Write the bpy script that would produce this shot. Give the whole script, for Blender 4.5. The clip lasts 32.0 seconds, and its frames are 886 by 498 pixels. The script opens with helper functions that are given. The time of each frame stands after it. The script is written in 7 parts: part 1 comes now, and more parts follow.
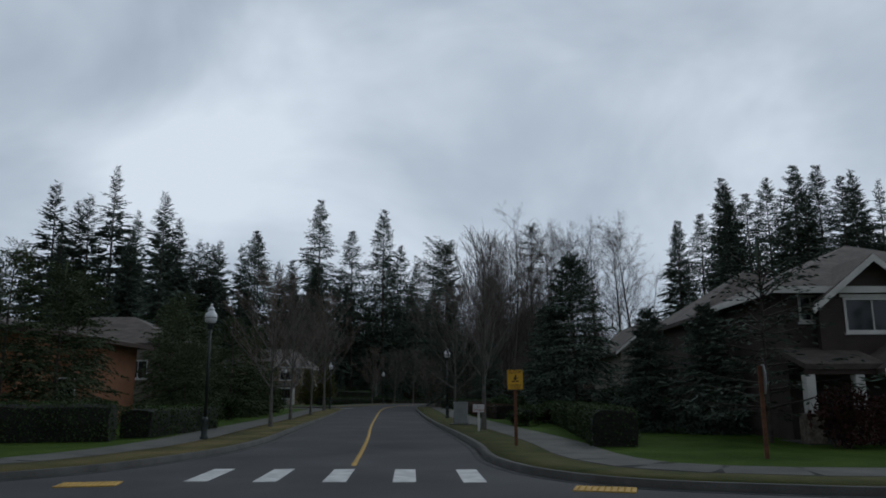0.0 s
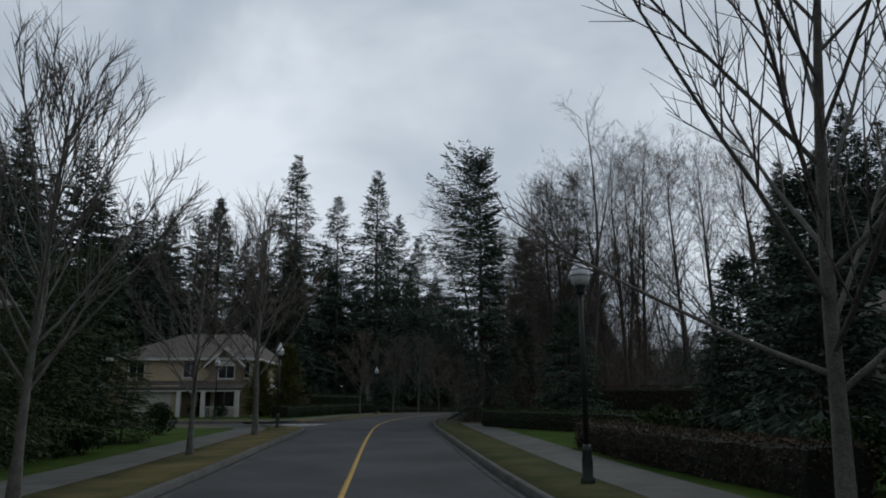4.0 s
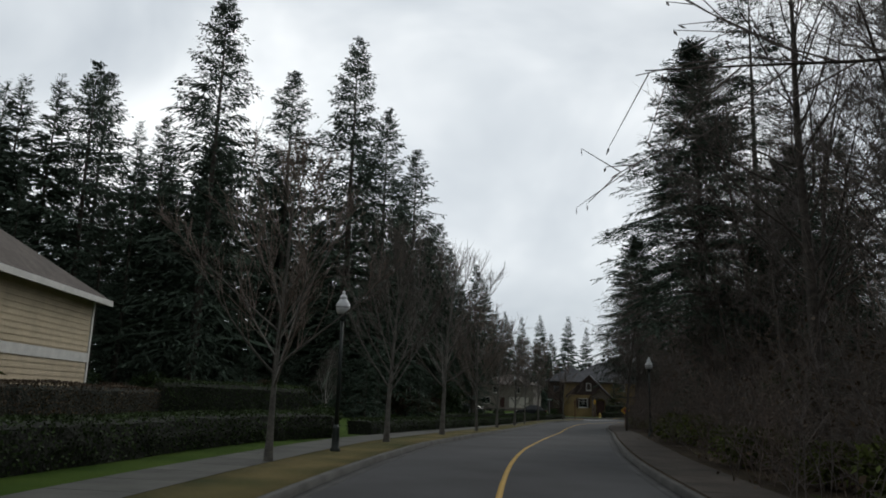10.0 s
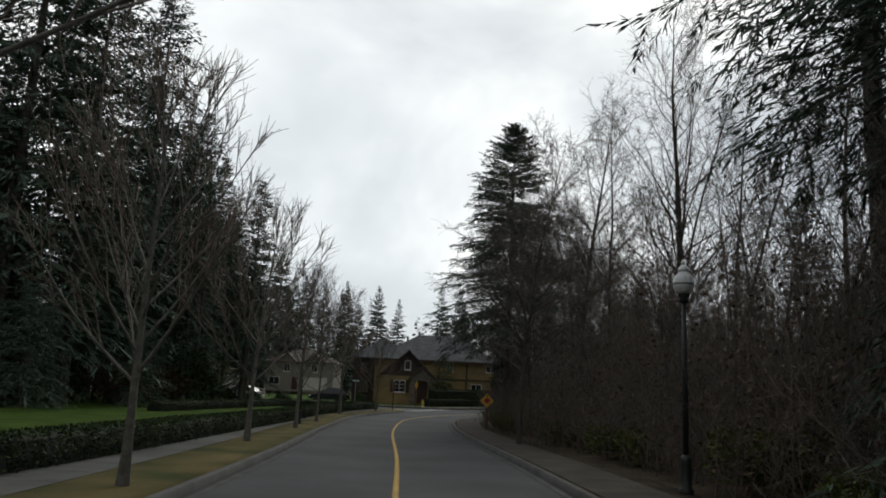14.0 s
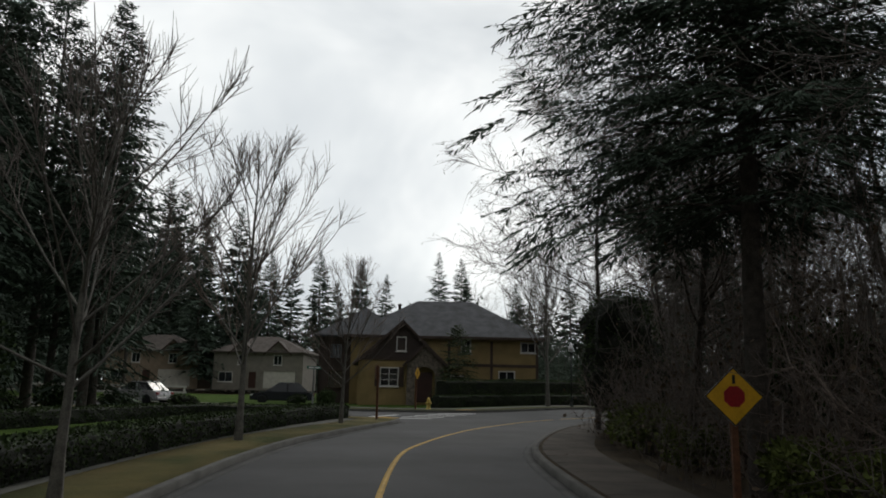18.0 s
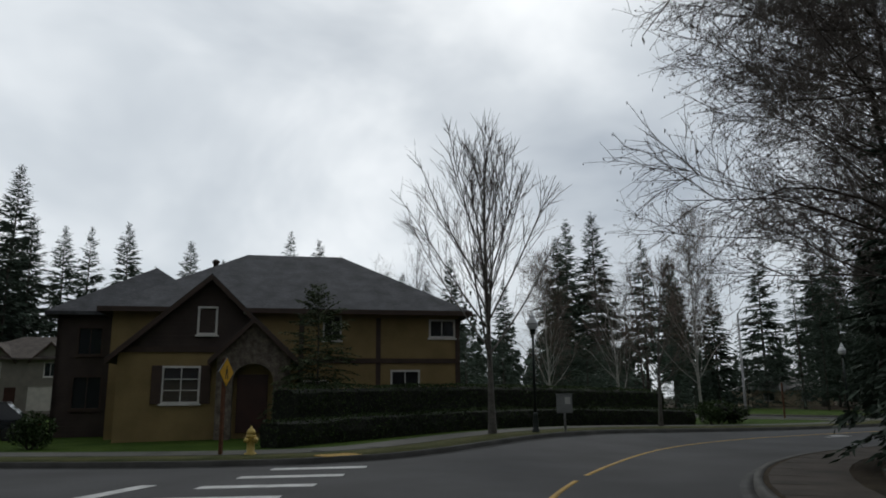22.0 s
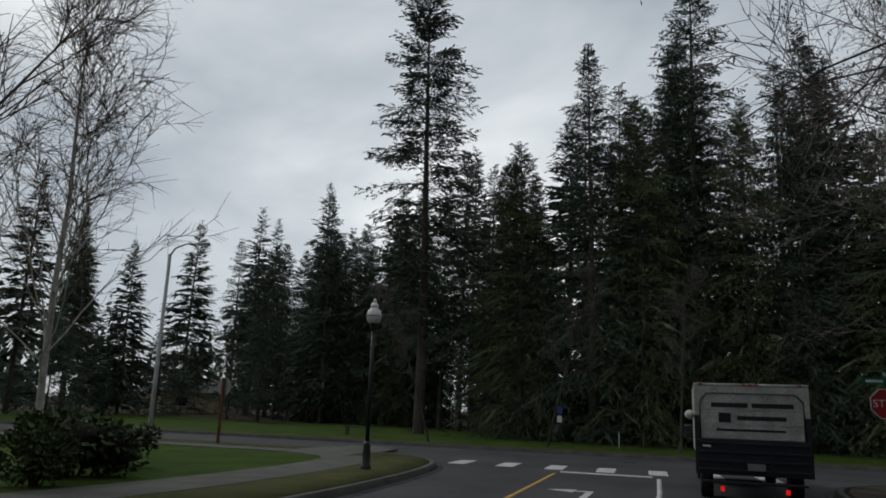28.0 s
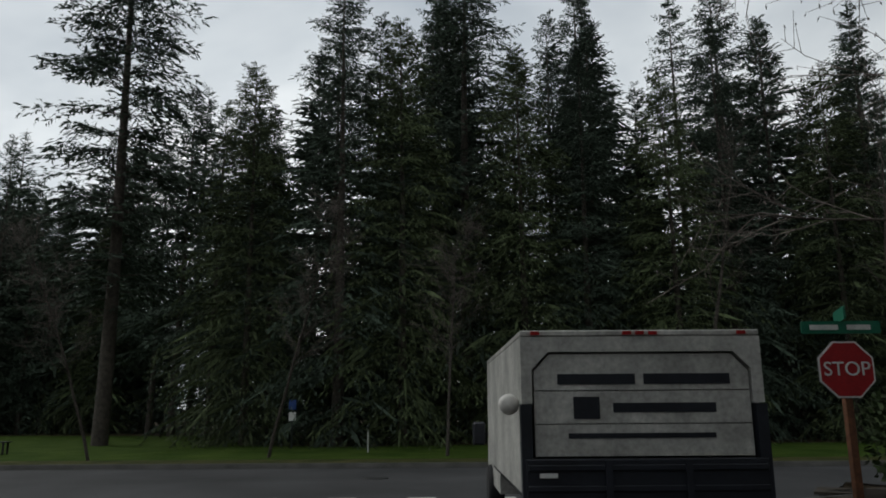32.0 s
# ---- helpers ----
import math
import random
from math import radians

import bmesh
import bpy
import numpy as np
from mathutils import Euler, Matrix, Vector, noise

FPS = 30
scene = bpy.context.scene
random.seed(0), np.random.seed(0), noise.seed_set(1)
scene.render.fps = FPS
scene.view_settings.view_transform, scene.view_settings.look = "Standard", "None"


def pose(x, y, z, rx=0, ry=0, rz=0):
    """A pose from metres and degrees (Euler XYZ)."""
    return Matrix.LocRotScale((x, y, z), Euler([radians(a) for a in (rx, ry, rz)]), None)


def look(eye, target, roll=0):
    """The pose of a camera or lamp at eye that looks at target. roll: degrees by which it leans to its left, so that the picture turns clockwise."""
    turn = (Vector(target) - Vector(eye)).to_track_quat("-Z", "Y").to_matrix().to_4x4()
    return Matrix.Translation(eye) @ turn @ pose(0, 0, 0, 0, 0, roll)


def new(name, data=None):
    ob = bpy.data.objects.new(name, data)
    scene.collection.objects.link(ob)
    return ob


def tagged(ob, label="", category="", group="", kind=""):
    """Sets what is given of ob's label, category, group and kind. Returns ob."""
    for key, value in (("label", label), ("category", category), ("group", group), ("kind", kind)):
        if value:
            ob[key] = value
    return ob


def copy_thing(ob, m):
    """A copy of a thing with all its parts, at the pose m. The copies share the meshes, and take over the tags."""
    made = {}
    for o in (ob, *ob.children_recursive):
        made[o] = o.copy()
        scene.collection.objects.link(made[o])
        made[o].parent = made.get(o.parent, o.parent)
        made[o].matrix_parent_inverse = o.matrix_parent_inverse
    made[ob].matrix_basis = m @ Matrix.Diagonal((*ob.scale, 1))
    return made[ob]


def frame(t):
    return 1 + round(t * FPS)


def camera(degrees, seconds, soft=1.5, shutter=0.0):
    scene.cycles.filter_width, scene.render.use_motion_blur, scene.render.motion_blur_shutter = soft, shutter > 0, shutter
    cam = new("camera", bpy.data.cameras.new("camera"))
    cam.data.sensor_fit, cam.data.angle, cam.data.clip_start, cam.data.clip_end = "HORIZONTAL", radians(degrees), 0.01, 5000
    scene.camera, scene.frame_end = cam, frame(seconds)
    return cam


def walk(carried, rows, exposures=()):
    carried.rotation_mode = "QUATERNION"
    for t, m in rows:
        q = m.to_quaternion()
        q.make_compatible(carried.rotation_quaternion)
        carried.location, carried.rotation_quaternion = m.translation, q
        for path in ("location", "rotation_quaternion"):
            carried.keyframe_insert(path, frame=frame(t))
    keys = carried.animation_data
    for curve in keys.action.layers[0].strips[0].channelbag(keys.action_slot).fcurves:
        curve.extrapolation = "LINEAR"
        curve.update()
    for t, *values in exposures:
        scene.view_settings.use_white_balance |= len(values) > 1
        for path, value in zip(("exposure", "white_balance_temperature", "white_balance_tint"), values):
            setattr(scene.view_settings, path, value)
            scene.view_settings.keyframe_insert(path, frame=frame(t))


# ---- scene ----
cam = camera(61.8, 32.0, 1.8)
PATH = [
    (0, (0.96, 1.943, 1.429), (0.942, 3.904, 1.82), -0.1),
    (0.5, (0.617, 5.99, 1.446), (0.61, 7.95, 1.843), -0.8),
    (1, (0.253, 10.011, 1.49), (0.249, 11.97, 1.89), -0.5),
    (1.5, (-0.07, 13.989, 1.523), (-0.068, 15.948, 1.922), -0.8),
    (2, (-0.443, 17.969, 1.531), (-0.441, 19.931, 1.922), -0.6),
    (2.5, (-0.773, 21.966, 1.557), (-0.769, 23.927, 1.953), -0.8),
    (3, (-1.137, 26.005, 1.586), (-1.138, 27.964, 1.987), -0.5),
    (3.5, (-1.487, 30.09, 1.62), (-1.49, 32.049, 2.021), -0.3),
    (5.5, (-2.881, 46.641, 1.599), (-2.881, 48.598, 2.011), -0.1),
    (6, (-3.208, 50.767, 1.619), (-3.203, 52.725, 2.029), -0.3),
    (6.5, (-3.543, 54.888, 1.663), (-3.543, 56.846, 2.072), -0.3),
    (7, (-3.896, 58.999, 1.707), (-3.902, 60.957, 2.112), -0.3),
    (7.5, (-4.347, 63.11, 1.741), (-4.345, 65.068, 2.15), -0.5),
    (8, (-4.823, 67.202, 1.761), (-4.821, 69.158, 2.178), -0.1),
    (8.5, (-5.275, 71.269, 1.774), (-5.277, 73.224, 2.193), 0.3),
    (9, (-5.674, 75.337, 1.824), (-5.668, 77.291, 2.246), 0.5),
    (9.5, (-5.975, 79.357, 1.864), (-5.951, 81.313, 2.277), 0.7),
    (10, (-6.141, 83.31, 1.891), (-6.07, 85.268, 2.292), 1.8),
    (10.5, (-6.097, 87.127, 1.895), (-5.959, 89.081, 2.299), 2.3),
    (11, (-5.902, 90.754, 1.923), (-5.688, 92.7, 2.331), 2.7),
    (11.5, (-5.536, 94.312, 1.932), (-5.207, 96.243, 2.333), 2.7),
    (12, (-4.956, 97.887, 1.953), (-4.514, 99.797, 2.345), 2.6),
    (12.5, (-4.196, 101.487, 1.974), (-3.698, 103.385, 2.359), 2.8),
    (13, (-3.339, 105.116, 1.974), (-2.793, 107.003, 2.352), 2.8),
    (13.5, (-2.441, 108.773, 1.968), (-1.877, 110.655, 2.345), 2.8),
    (14, (-1.495, 112.461, 1.944), (-0.917, 114.338, 2.319), 2.8),
    (14.5, (-0.53, 116.184, 1.897), (0.061, 118.059, 2.265), 2.4),
    (15, (0.475, 119.93, 1.852), (1.08, 121.802, 2.214), 2.0),
    (15.5, (1.475, 123.645, 1.816), (2.089, 125.513, 2.178), 2.0),
    (17.5, (5.202, 138.199, 1.605), (5.812, 140.069, 1.967), 0.9),
    (18, (6.02, 141.724, 1.567), (6.633, 143.593, 1.933), 1.2),
    (18.5, (6.849, 145.137, 1.53), (7.475, 146.999, 1.902), 1.3),
    (19, (7.738, 148.431, 1.497), (8.376, 150.29, 1.866), 1.4),
    (19.5, (8.652, 151.601, 1.472), (9.309, 153.454, 1.84), 1.2),
    (20, (9.614, 154.642, 1.488), (10.304, 156.483, 1.854), 0.8),
    (20.5, (10.627, 157.544, 1.503), (11.365, 159.364, 1.881), 0.4),
    (21, (11.678, 160.273, 1.526), (12.484, 162.062, 1.913), 0.1),
    (21.5, (12.879, 162.838, 1.559), (13.759, 164.59, 1.952), -0.4),
    (22, (14.121, 165.235, 1.576), (15.085, 166.941, 1.975), -0.5),
    (22.5, (15.482, 167.506, 1.585), (16.533, 169.16, 1.986), -0.4),
    (23, (16.93, 169.645, 1.588), (18.089, 171.223, 1.994), -0.4),
    (23.5, (18.47, 171.62, 1.594), (19.715, 173.13, 2.007), -0.2),
    (24, (20.06, 173.411, 1.605), (21.391, 174.845, 2.019), 0.1),
    (24.5, (21.713, 174.979, 1.623), (23.117, 176.34, 2.041), 0.4),
    (26.5, (29.08, 179.826, 1.574), (30.768, 180.816, 1.987), 2.8),
    (27, (31.041, 180.811, 1.588), (32.794, 181.683, 2.0), 2.6),
    (27.5, (33.065, 181.626, 1.604), (34.869, 182.38, 2.024), 2.6),
    (28, (35.157, 182.261, 1.651), (37.014, 182.87, 2.076), 2.1),
    (28.5, (37.062, 182.714, 1.603), (38.956, 183.198, 2.026), 2.0),
    (29, (38.946, 182.974, 1.605), (40.868, 183.338, 2.022), 1.3),
    (29.5, (40.618, 183.084, 1.606), (42.558, 183.347, 2.014), 0.9),
    (30, (42.027, 183.109, 1.658), (43.978, 183.283, 2.065), 0.5),
    (30.5, (43.159, 183.066, 1.683), (45.113, 183.166, 2.095), 0.2),
    (31, (44.046, 183.031, 1.698), (46.002, 183.077, 2.113), -0.1),
    (31.5, (44.728, 182.946, 1.704), (46.684, 182.951, 2.123), -0.4),
    (32, (45.28, 182.847, 1.722), (47.235, 182.828, 2.141), -0.4),
]
EXPOSURES = [(0, -0.42, 5700, 7), (3, -0.38, 5800, 7), (6, -0.12, 6050, 8), (9, 0.1, 6250, 8), (13, 0.28, 6500, 7), (16, 0.32, 6500, 7), (19, 0.2, 6600, 8), (22, 0.0, 6250, 8), (24, -0.15, 6150, 8), (27, -0.18, 6250, 8), (29, 0.05, 6350, 7), (32, 0.12, 6400, 7)]
walk(cam, [(t, look(eye, target, roll)) for t, eye, target, roll in PATH], EXPOSURES)

# ---- light ----
world = bpy.data.worlds.new("world")
scene.world = world
world.use_nodes = True
wn, wl = world.node_tree.nodes, world.node_tree.links
wn.clear()


def wnode(kind, **values):
    n = wn.new(kind)
    for key, value in values.items():
        n.inputs[key].default_value = value
    return n


w_out = wnode("ShaderNodeOutputWorld")
w_bg = wnode("ShaderNodeBackground", Strength=1.0)
sky = wn.new("ShaderNodeTexSky")
sky.sky_type, sky.sun_disc = "NISHITA", False
SUN_EL, SUN_AZ = radians(38), radians(30)
sky.sun_elevation, sky.sun_rotation = SUN_EL, SUN_AZ
sky_dim = wn.new("ShaderNodeVectorMath")
sky_dim.operation = "SCALE"
sky_dim.inputs["Scale"].default_value = 0.06
wl.new(sky.outputs[0], sky_dim.inputs[0])
coord = wn.new("ShaderNodeTexCoord")
flat = wn.new("ShaderNodeMapping")
flat.inputs["Scale"].default_value = (1.0, 1.0, 1.7)
wl.new(coord.outputs["Generated"], flat.inputs[0])
big = wnode("ShaderNodeTexNoise", Scale=2.0, Detail=5, Roughness=0.5, Distortion=0.35)
wl.new(flat.outputs[0], big.inputs["Vector"])
cloud = wn.new("ShaderNodeValToRGB")
cloud.color_ramp.elements[0].position, cloud.color_ramp.elements[0].color = 0.32, (0.42, 0.455, 0.50, 1)
cloud.color_ramp.elements[1].position, cloud.color_ramp.elements[1].color = 0.67, (0.99, 0.99, 0.985, 1)
mid = cloud.color_ramp.elements.new(0.5)
mid.color = (0.66, 0.685, 0.71, 1)
wl.new(big.outputs[0], cloud.inputs[0])
w_mix = wn.new("ShaderNodeMix")
w_mix.data_type = "RGBA"
w_mix.inputs["Factor"].default_value = 0.92
wl.new(sky_dim.outputs[0], w_mix.inputs["A"])
wl.new(cloud.outputs[0], w_mix.inputs["B"])
# the cloud is brighter on the sun's side
aim = wn.new("ShaderNodeVectorMath")
aim.operation = "DOT_PRODUCT"
aim.inputs[1].default_value = (math.sin(radians(35)), math.cos(radians(35)), 0.0)
wl.new(coord.outputs["Generated"], aim.inputs[0])
glow = wn.new("ShaderNodeMapRange")
glow.interpolation_type = "SMOOTHSTEP"
glow.inputs["From Min"].default_value, glow.inputs["From Max"].default_value = -0.9, 0.5
glow.inputs["To Min"].default_value, glow.inputs["To Max"].default_value = 0.48, 1.05
wl.new(aim.outputs["Value"], glow.inputs["Value"])
wl.new(glow.outputs[0], w_bg.inputs["Strength"])
wl.new(w_mix.outputs["Result"], w_bg.inputs[0])
wl.new(w_bg.outputs[0], w_out.inputs[0])

sun_data = bpy.data.lights.new("sun", "SUN")
sun_data.energy, sun_data.angle, sun_data.color = 0.6, radians(20), (1.0, 0.96, 0.9)
sun_ob = new("sun", sun_data)
sun_ob.matrix_world = look((60 * math.sin(SUN_AZ) * math.cos(SUN_EL), 60 * math.cos(SUN_AZ) * math.cos(SUN_EL), 60 * math.sin(SUN_EL)), (0, 0, 0))
# ---- materials ----


def material(name, base, rough=0.8, metal=0.0, vary=0.25, scale=3.0, fine=60.0, bump=0.3, dist=0.02, tint=None, per_object=0.0, spec=0.4, island=0.0):
    """A node material: two scales of noise vary the base colour, and a bump gives relief. tint: a second colour that large stains lead to."""
    m = bpy.data.materials.new(name)
    m.use_nodes = True
    nt = m.node_tree
    n, l = nt.nodes, nt.links
    bsdf = n["Principled BSDF"]
    bsdf.inputs["Roughness"].default_value, bsdf.inputs["Metallic"].default_value = rough, metal
    bsdf.inputs["Specular IOR Level"].default_value = spec
    co = n.new("ShaderNodeTexCoord")
    where = co.outputs["Object"]
    a, b = n.new("ShaderNodeTexNoise"), n.new("ShaderNodeTexNoise")
    a.inputs["Scale"].default_value, a.inputs["Detail"].default_value = scale, 4
    b.inputs["Scale"].default_value, b.inputs["Detail"].default_value = fine, 3
    l.new(where, a.inputs["Vector"])
    l.new(where, b.inputs["Vector"])
    mix = n.new("ShaderNodeMix")
    mix.data_type = "RGBA"
    dark = [c * (1 - vary) for c in base]
    mix.inputs["A"].default_value = (*dark, 1)
    mix.inputs["B"].default_value = (*(tint or [min(1, c * (1 + vary)) for c in base]), 1)
    ramp = n.new("ShaderNodeMapRange")
    ramp.inputs["From Min"].default_value, ramp.inputs["From Max"].default_value = 0.3, 0.7
    l.new(a.outputs[0], ramp.inputs["Value"])
    l.new(ramp.outputs[0], mix.inputs["Factor"])
    grain = n.new("ShaderNodeMapRange")
    grain.inputs["From Min"].default_value, grain.inputs["From Max"].default_value = 0.25, 0.75
    grain.inputs["To Min"].default_value, grain.inputs["To Max"].default_value = 1 - vary * 0.8, 1 + vary * 0.8
    l.new(b.outputs[0], grain.inputs["Value"])
    mul = n.new("ShaderNodeVectorMath")
    mul.operation = "SCALE"
    l.new(mix.outputs["Result"], mul.inputs[0])
    l.new(grain.outputs[0], mul.inputs["Scale"])
    last = mul
    for amount, node, socket in ((per_object, "ShaderNodeObjectInfo", "Random"), (island, "ShaderNodeNewGeometry", "Random Per Island")):
        if amount:
            info = n.new(node)
            rng = n.new("ShaderNodeMapRange")
            rng.inputs["To Min"].default_value, rng.inputs["To Max"].default_value = 1 - amount, 1 + amount
            l.new(info.outputs[socket], rng.inputs["Value"])
            again = n.new("ShaderNodeVectorMath")
            again.operation = "SCALE"
            l.new(last.outputs[0], again.inputs[0])
            l.new(rng.outputs[0], again.inputs["Scale"])
            last = again
    l.new(last.outputs[0], bsdf.inputs["Base Color"])
    if bump:
        bp = n.new("ShaderNodeBump")
        bp.inputs["Strength"].default_value, bp.inputs["Distance"].default_value = bump, dist
        l.new(b.outputs[0], bp.inputs["Height"])
        l.new(bp.outputs[0], bsdf.inputs["Normal"])
    return m


ASPHALT = material("asphalt", (0.045, 0.0455, 0.047), 0.85, spec=0.2, vary=0.3, scale=0.35, fine=55, bump=0.4, dist=0.006)
CONCRETE = material("concrete", (0.082, 0.081, 0.072), 0.85, spec=0.2, vary=0.22, scale=1.2, fine=40, bump=0.3, dist=0.006, per_object=0.12)
KERB = material("kerb_concrete", (0.074, 0.072, 0.066), 0.85, spec=0.25, vary=0.28, scale=1.5, fine=45, bump=0.4, dist=0.006, per_object=0.15)
GRASS = material("lawn", (0.045, 0.088, 0.014), 0.95, spec=0.05, vary=0.35, scale=0.6, fine=38, bump=0.8, dist=0.05, tint=(0.062, 0.096, 0.018))
VERGE = material("worn_grass", (0.066, 0.078, 0.024), 0.95, spec=0.12, vary=0.3, scale=0.55, fine=30, bump=0.9, dist=0.06, tint=(0.155, 0.120, 0.050))
VERGE_GREEN = material("worn_green_grass", (0.058, 0.072, 0.020), 0.95, spec=0.1, vary=0.35, scale=0.8, fine=38, bump=0.8, dist=0.05, tint=(0.085, 0.082, 0.03))
EARTH = material("leaf_litter", (0.050, 0.038, 0.024), 0.95, spec=0.1, vary=0.4, scale=0.8, fine=25, bump=0.9, dist=0.06)
LITTERED = material("littered_concrete", (0.050, 0.042, 0.034), 0.9, spec=0.15, vary=0.35, scale=1.2, fine=30, bump=0.5, dist=0.01, per_object=0.12)
WHITE_PAINT = material("white_road_paint", (0.46, 0.46, 0.45), 0.8, vary=0.22, scale=3, fine=70, bump=0.2, dist=0.003)
YELLOW_PAINT = material("yellow_road_paint", (0.40, 0.25, 0.05), 0.8, vary=0.2, scale=3, fine=70, bump=0.2, dist=0.003)
BARK = material("bark", (0.065, 0.055, 0.046), 0.9, vary=0.4, scale=6, fine=40, bump=0.9, dist=0.03)
BARK_PALE = material("grey_bark", (0.12, 0.112, 0.098), 0.9, vary=0.35, scale=5, fine=40, bump=0.7, dist=0.02)
BARK_WHITE = material("white_bark", (0.42, 0.40, 0.37), 0.85, vary=0.35, scale=4, fine=30, bump=0.5, dist=0.01)
TWIG = material("twig_bark", (0.115, 0.098, 0.086), 0.9, vary=0.3, scale=6, fine=40, bump=0)
TWIG_RED = material("reddish_twig_bark", (0.145, 0.112, 0.092), 0.9, vary=0.3, scale=6, fine=40, bump=0)
NEEDLE = material("fir_needles", (0.057, 0.078, 0.057), 0.75, vary=0.35, scale=0.5, fine=14, bump=0, island=0.4, per_object=0.18, spec=0.12)
CEDAR = material("cedar_foliage", (0.062, 0.080, 0.038), 0.75, vary=0.35, scale=0.5, fine=14, bump=0, island=0.4, per_object=0.2, spec=0.12)
LEAF = material("evergreen_leaves", (0.038, 0.058, 0.022), 0.6, vary=0.35, scale=0.8, fine=16, bump=0, island=0.4, per_object=0.2, spec=0.08)
HEDGE = material("hedge_leaves", (0.036, 0.056, 0.018), 0.65, vary=0.35, scale=0.8, fine=16, bump=0, island=0.45, per_object=0.15, spec=0.15)
RUSTY = material("brown_scrub", (0.072, 0.05, 0.03), 0.85, vary=0.35, scale=0.8, fine=16, bump=0, island=0.4, per_object=0.2)
GUTTER = material("gutter_concrete", (0.050, 0.050, 0.049), 0.85, spec=0.2, vary=0.3, scale=1.5, fine=45, bump=0.3, dist=0.005)
THUJA = material("yellowish_conifer_foliage", (0.085, 0.088, 0.026), 0.75, vary=0.35, scale=0.8, fine=16, bump=0, island=0.4, per_object=0.15, spec=0.12)
MOSSY = material("mossy_green_leaves", (0.070, 0.085, 0.022), 0.7, vary=0.4, scale=0.8, fine=16, bump=0, island=0.4, per_object=0.2, spec=0.1)
DARK_RED = material("dark_red_leaves", (0.040, 0.016, 0.014), 0.7, vary=0.4, scale=0.8, fine=16, bump=0, island=0.4, per_object=0.1, spec=0.1)
# near-black colour that stands in for the shade inside hedges and bushes
SHADE_CORE = material("painted_inner_shade", (0.012, 0.014, 0.008), 0.95, vary=0.3, scale=2, fine=12, bump=0.6, dist=0.1)
# ---- making meshes ----


def mesh_from(name, verts, faces, mat, smooth=False):
    me = bpy.data.meshes.new(name)
    me.from_pydata([tuple(v) for v in verts], [], faces)
    me.materials.append(mat)
    if smooth:
        me.polygons.foreach_set("use_smooth", [True] * len(me.polygons))
    me.update()
    return me


def big_mesh(name, verts, quads, mat, tris=None, smooth=False):
    """A mesh from arrays of vertices, quads and triangles."""
    verts = np.asarray(verts, dtype=np.float32)
    quads = np.zeros((0, 4), dtype=np.int32) if quads is None else np.asarray(quads, dtype=np.int32)
    tris = np.zeros((0, 3), dtype=np.int32) if tris is None else np.asarray(tris, dtype=np.int32)
    me = bpy.data.meshes.new(name)
    me.vertices.add(len(verts))
    me.vertices.foreach_set("co", verts.ravel())
    loops = np.concatenate([quads.ravel(), tris.ravel()])
    me.loops.add(len(loops))
    me.loops.foreach_set("vertex_index", loops.astype(np.int32))
    starts = np.concatenate([np.arange(len(quads)) * 4, len(quads) * 4 + np.arange(len(tris)) * 3]).astype(np.int32)
    me.polygons.add(len(starts))
    me.polygons.foreach_set("loop_start", starts)
    me.materials.append(mat)
    me.update(calc_edges=True)
    if smooth:
        me.polygons.foreach_set("use_smooth", np.ones(len(starts), dtype=bool))
    return me


def thing(name, at=(0, 0, 0), label="", category="", group="", turn=0.0, kind=""):
    """An empty at the base of a thing, which parents its parts."""
    e = new(name)
    e.empty_display_size = 0.2
    e.matrix_basis = pose(*at, 0, 0, turn)
    return tagged(e, label, category, group, kind)


def part(name, shape, mat, parent, label=""):
    """One mesh object under a thing or a part: shape is a bmesh or a mesh."""
    if isinstance(shape, bmesh.types.BMesh):
        me = bpy.data.meshes.new(name)
        shape.to_mesh(me)
        shape.free()
        me.materials.append(mat)
    else:
        me = shape
    ob = new(name, me)
    ob.parent = parent
    if label:
        tagged(ob, label)
    return ob


def single(name, shape, mat, at=(0, 0, 0), label="", category="", group="", turn=0.0, kind=""):
    ob = part(name, shape, mat, None)
    ob.matrix_basis = pose(*at, 0, 0, turn)
    return tagged(ob, label, category, group, kind)


def box(bm, x0, x1, y0, y1, z0, z1, bevel=0.0):
    made = bmesh.ops.create_cube(bm, size=1.0, matrix=Matrix.Translation(((x0 + x1) / 2, (y0 + y1) / 2, (z0 + z1) / 2)) @ Matrix.Diagonal((x1 - x0, y1 - y0, z1 - z0, 1)))
    if bevel:
        edges = list({e for v in made["verts"] for e in v.link_edges})
        bmesh.ops.bevel(bm, geom=edges, offset=bevel, segments=1, affect="EDGES")
    return bm


def boxed(x0, x1, y0, y1, z0, z1, bevel=0.0):
    return box(bmesh.new(), x0, x1, y0, y1, z0, z1, bevel)


def lathe(profile, sides=16):
    """A turned body from (radius, height) pairs, closed at both ends."""
    bm = bmesh.new()
    rings = [[bm.verts.new((r * math.cos(2 * math.pi * k / sides), r * math.sin(2 * math.pi * k / sides), z)) for k in range(sides)] for r, z in profile]
    for a, b in zip(rings, rings[1:]):
        for k in range(sides):
            bm.faces.new((a[k], a[(k + 1) % sides], b[(k + 1) % sides], b[k]))
    bm.faces.new(rings[0][::-1])
    bm.faces.new(rings[-1])
    for f in bm.faces:
        f.smooth = True
    return bm


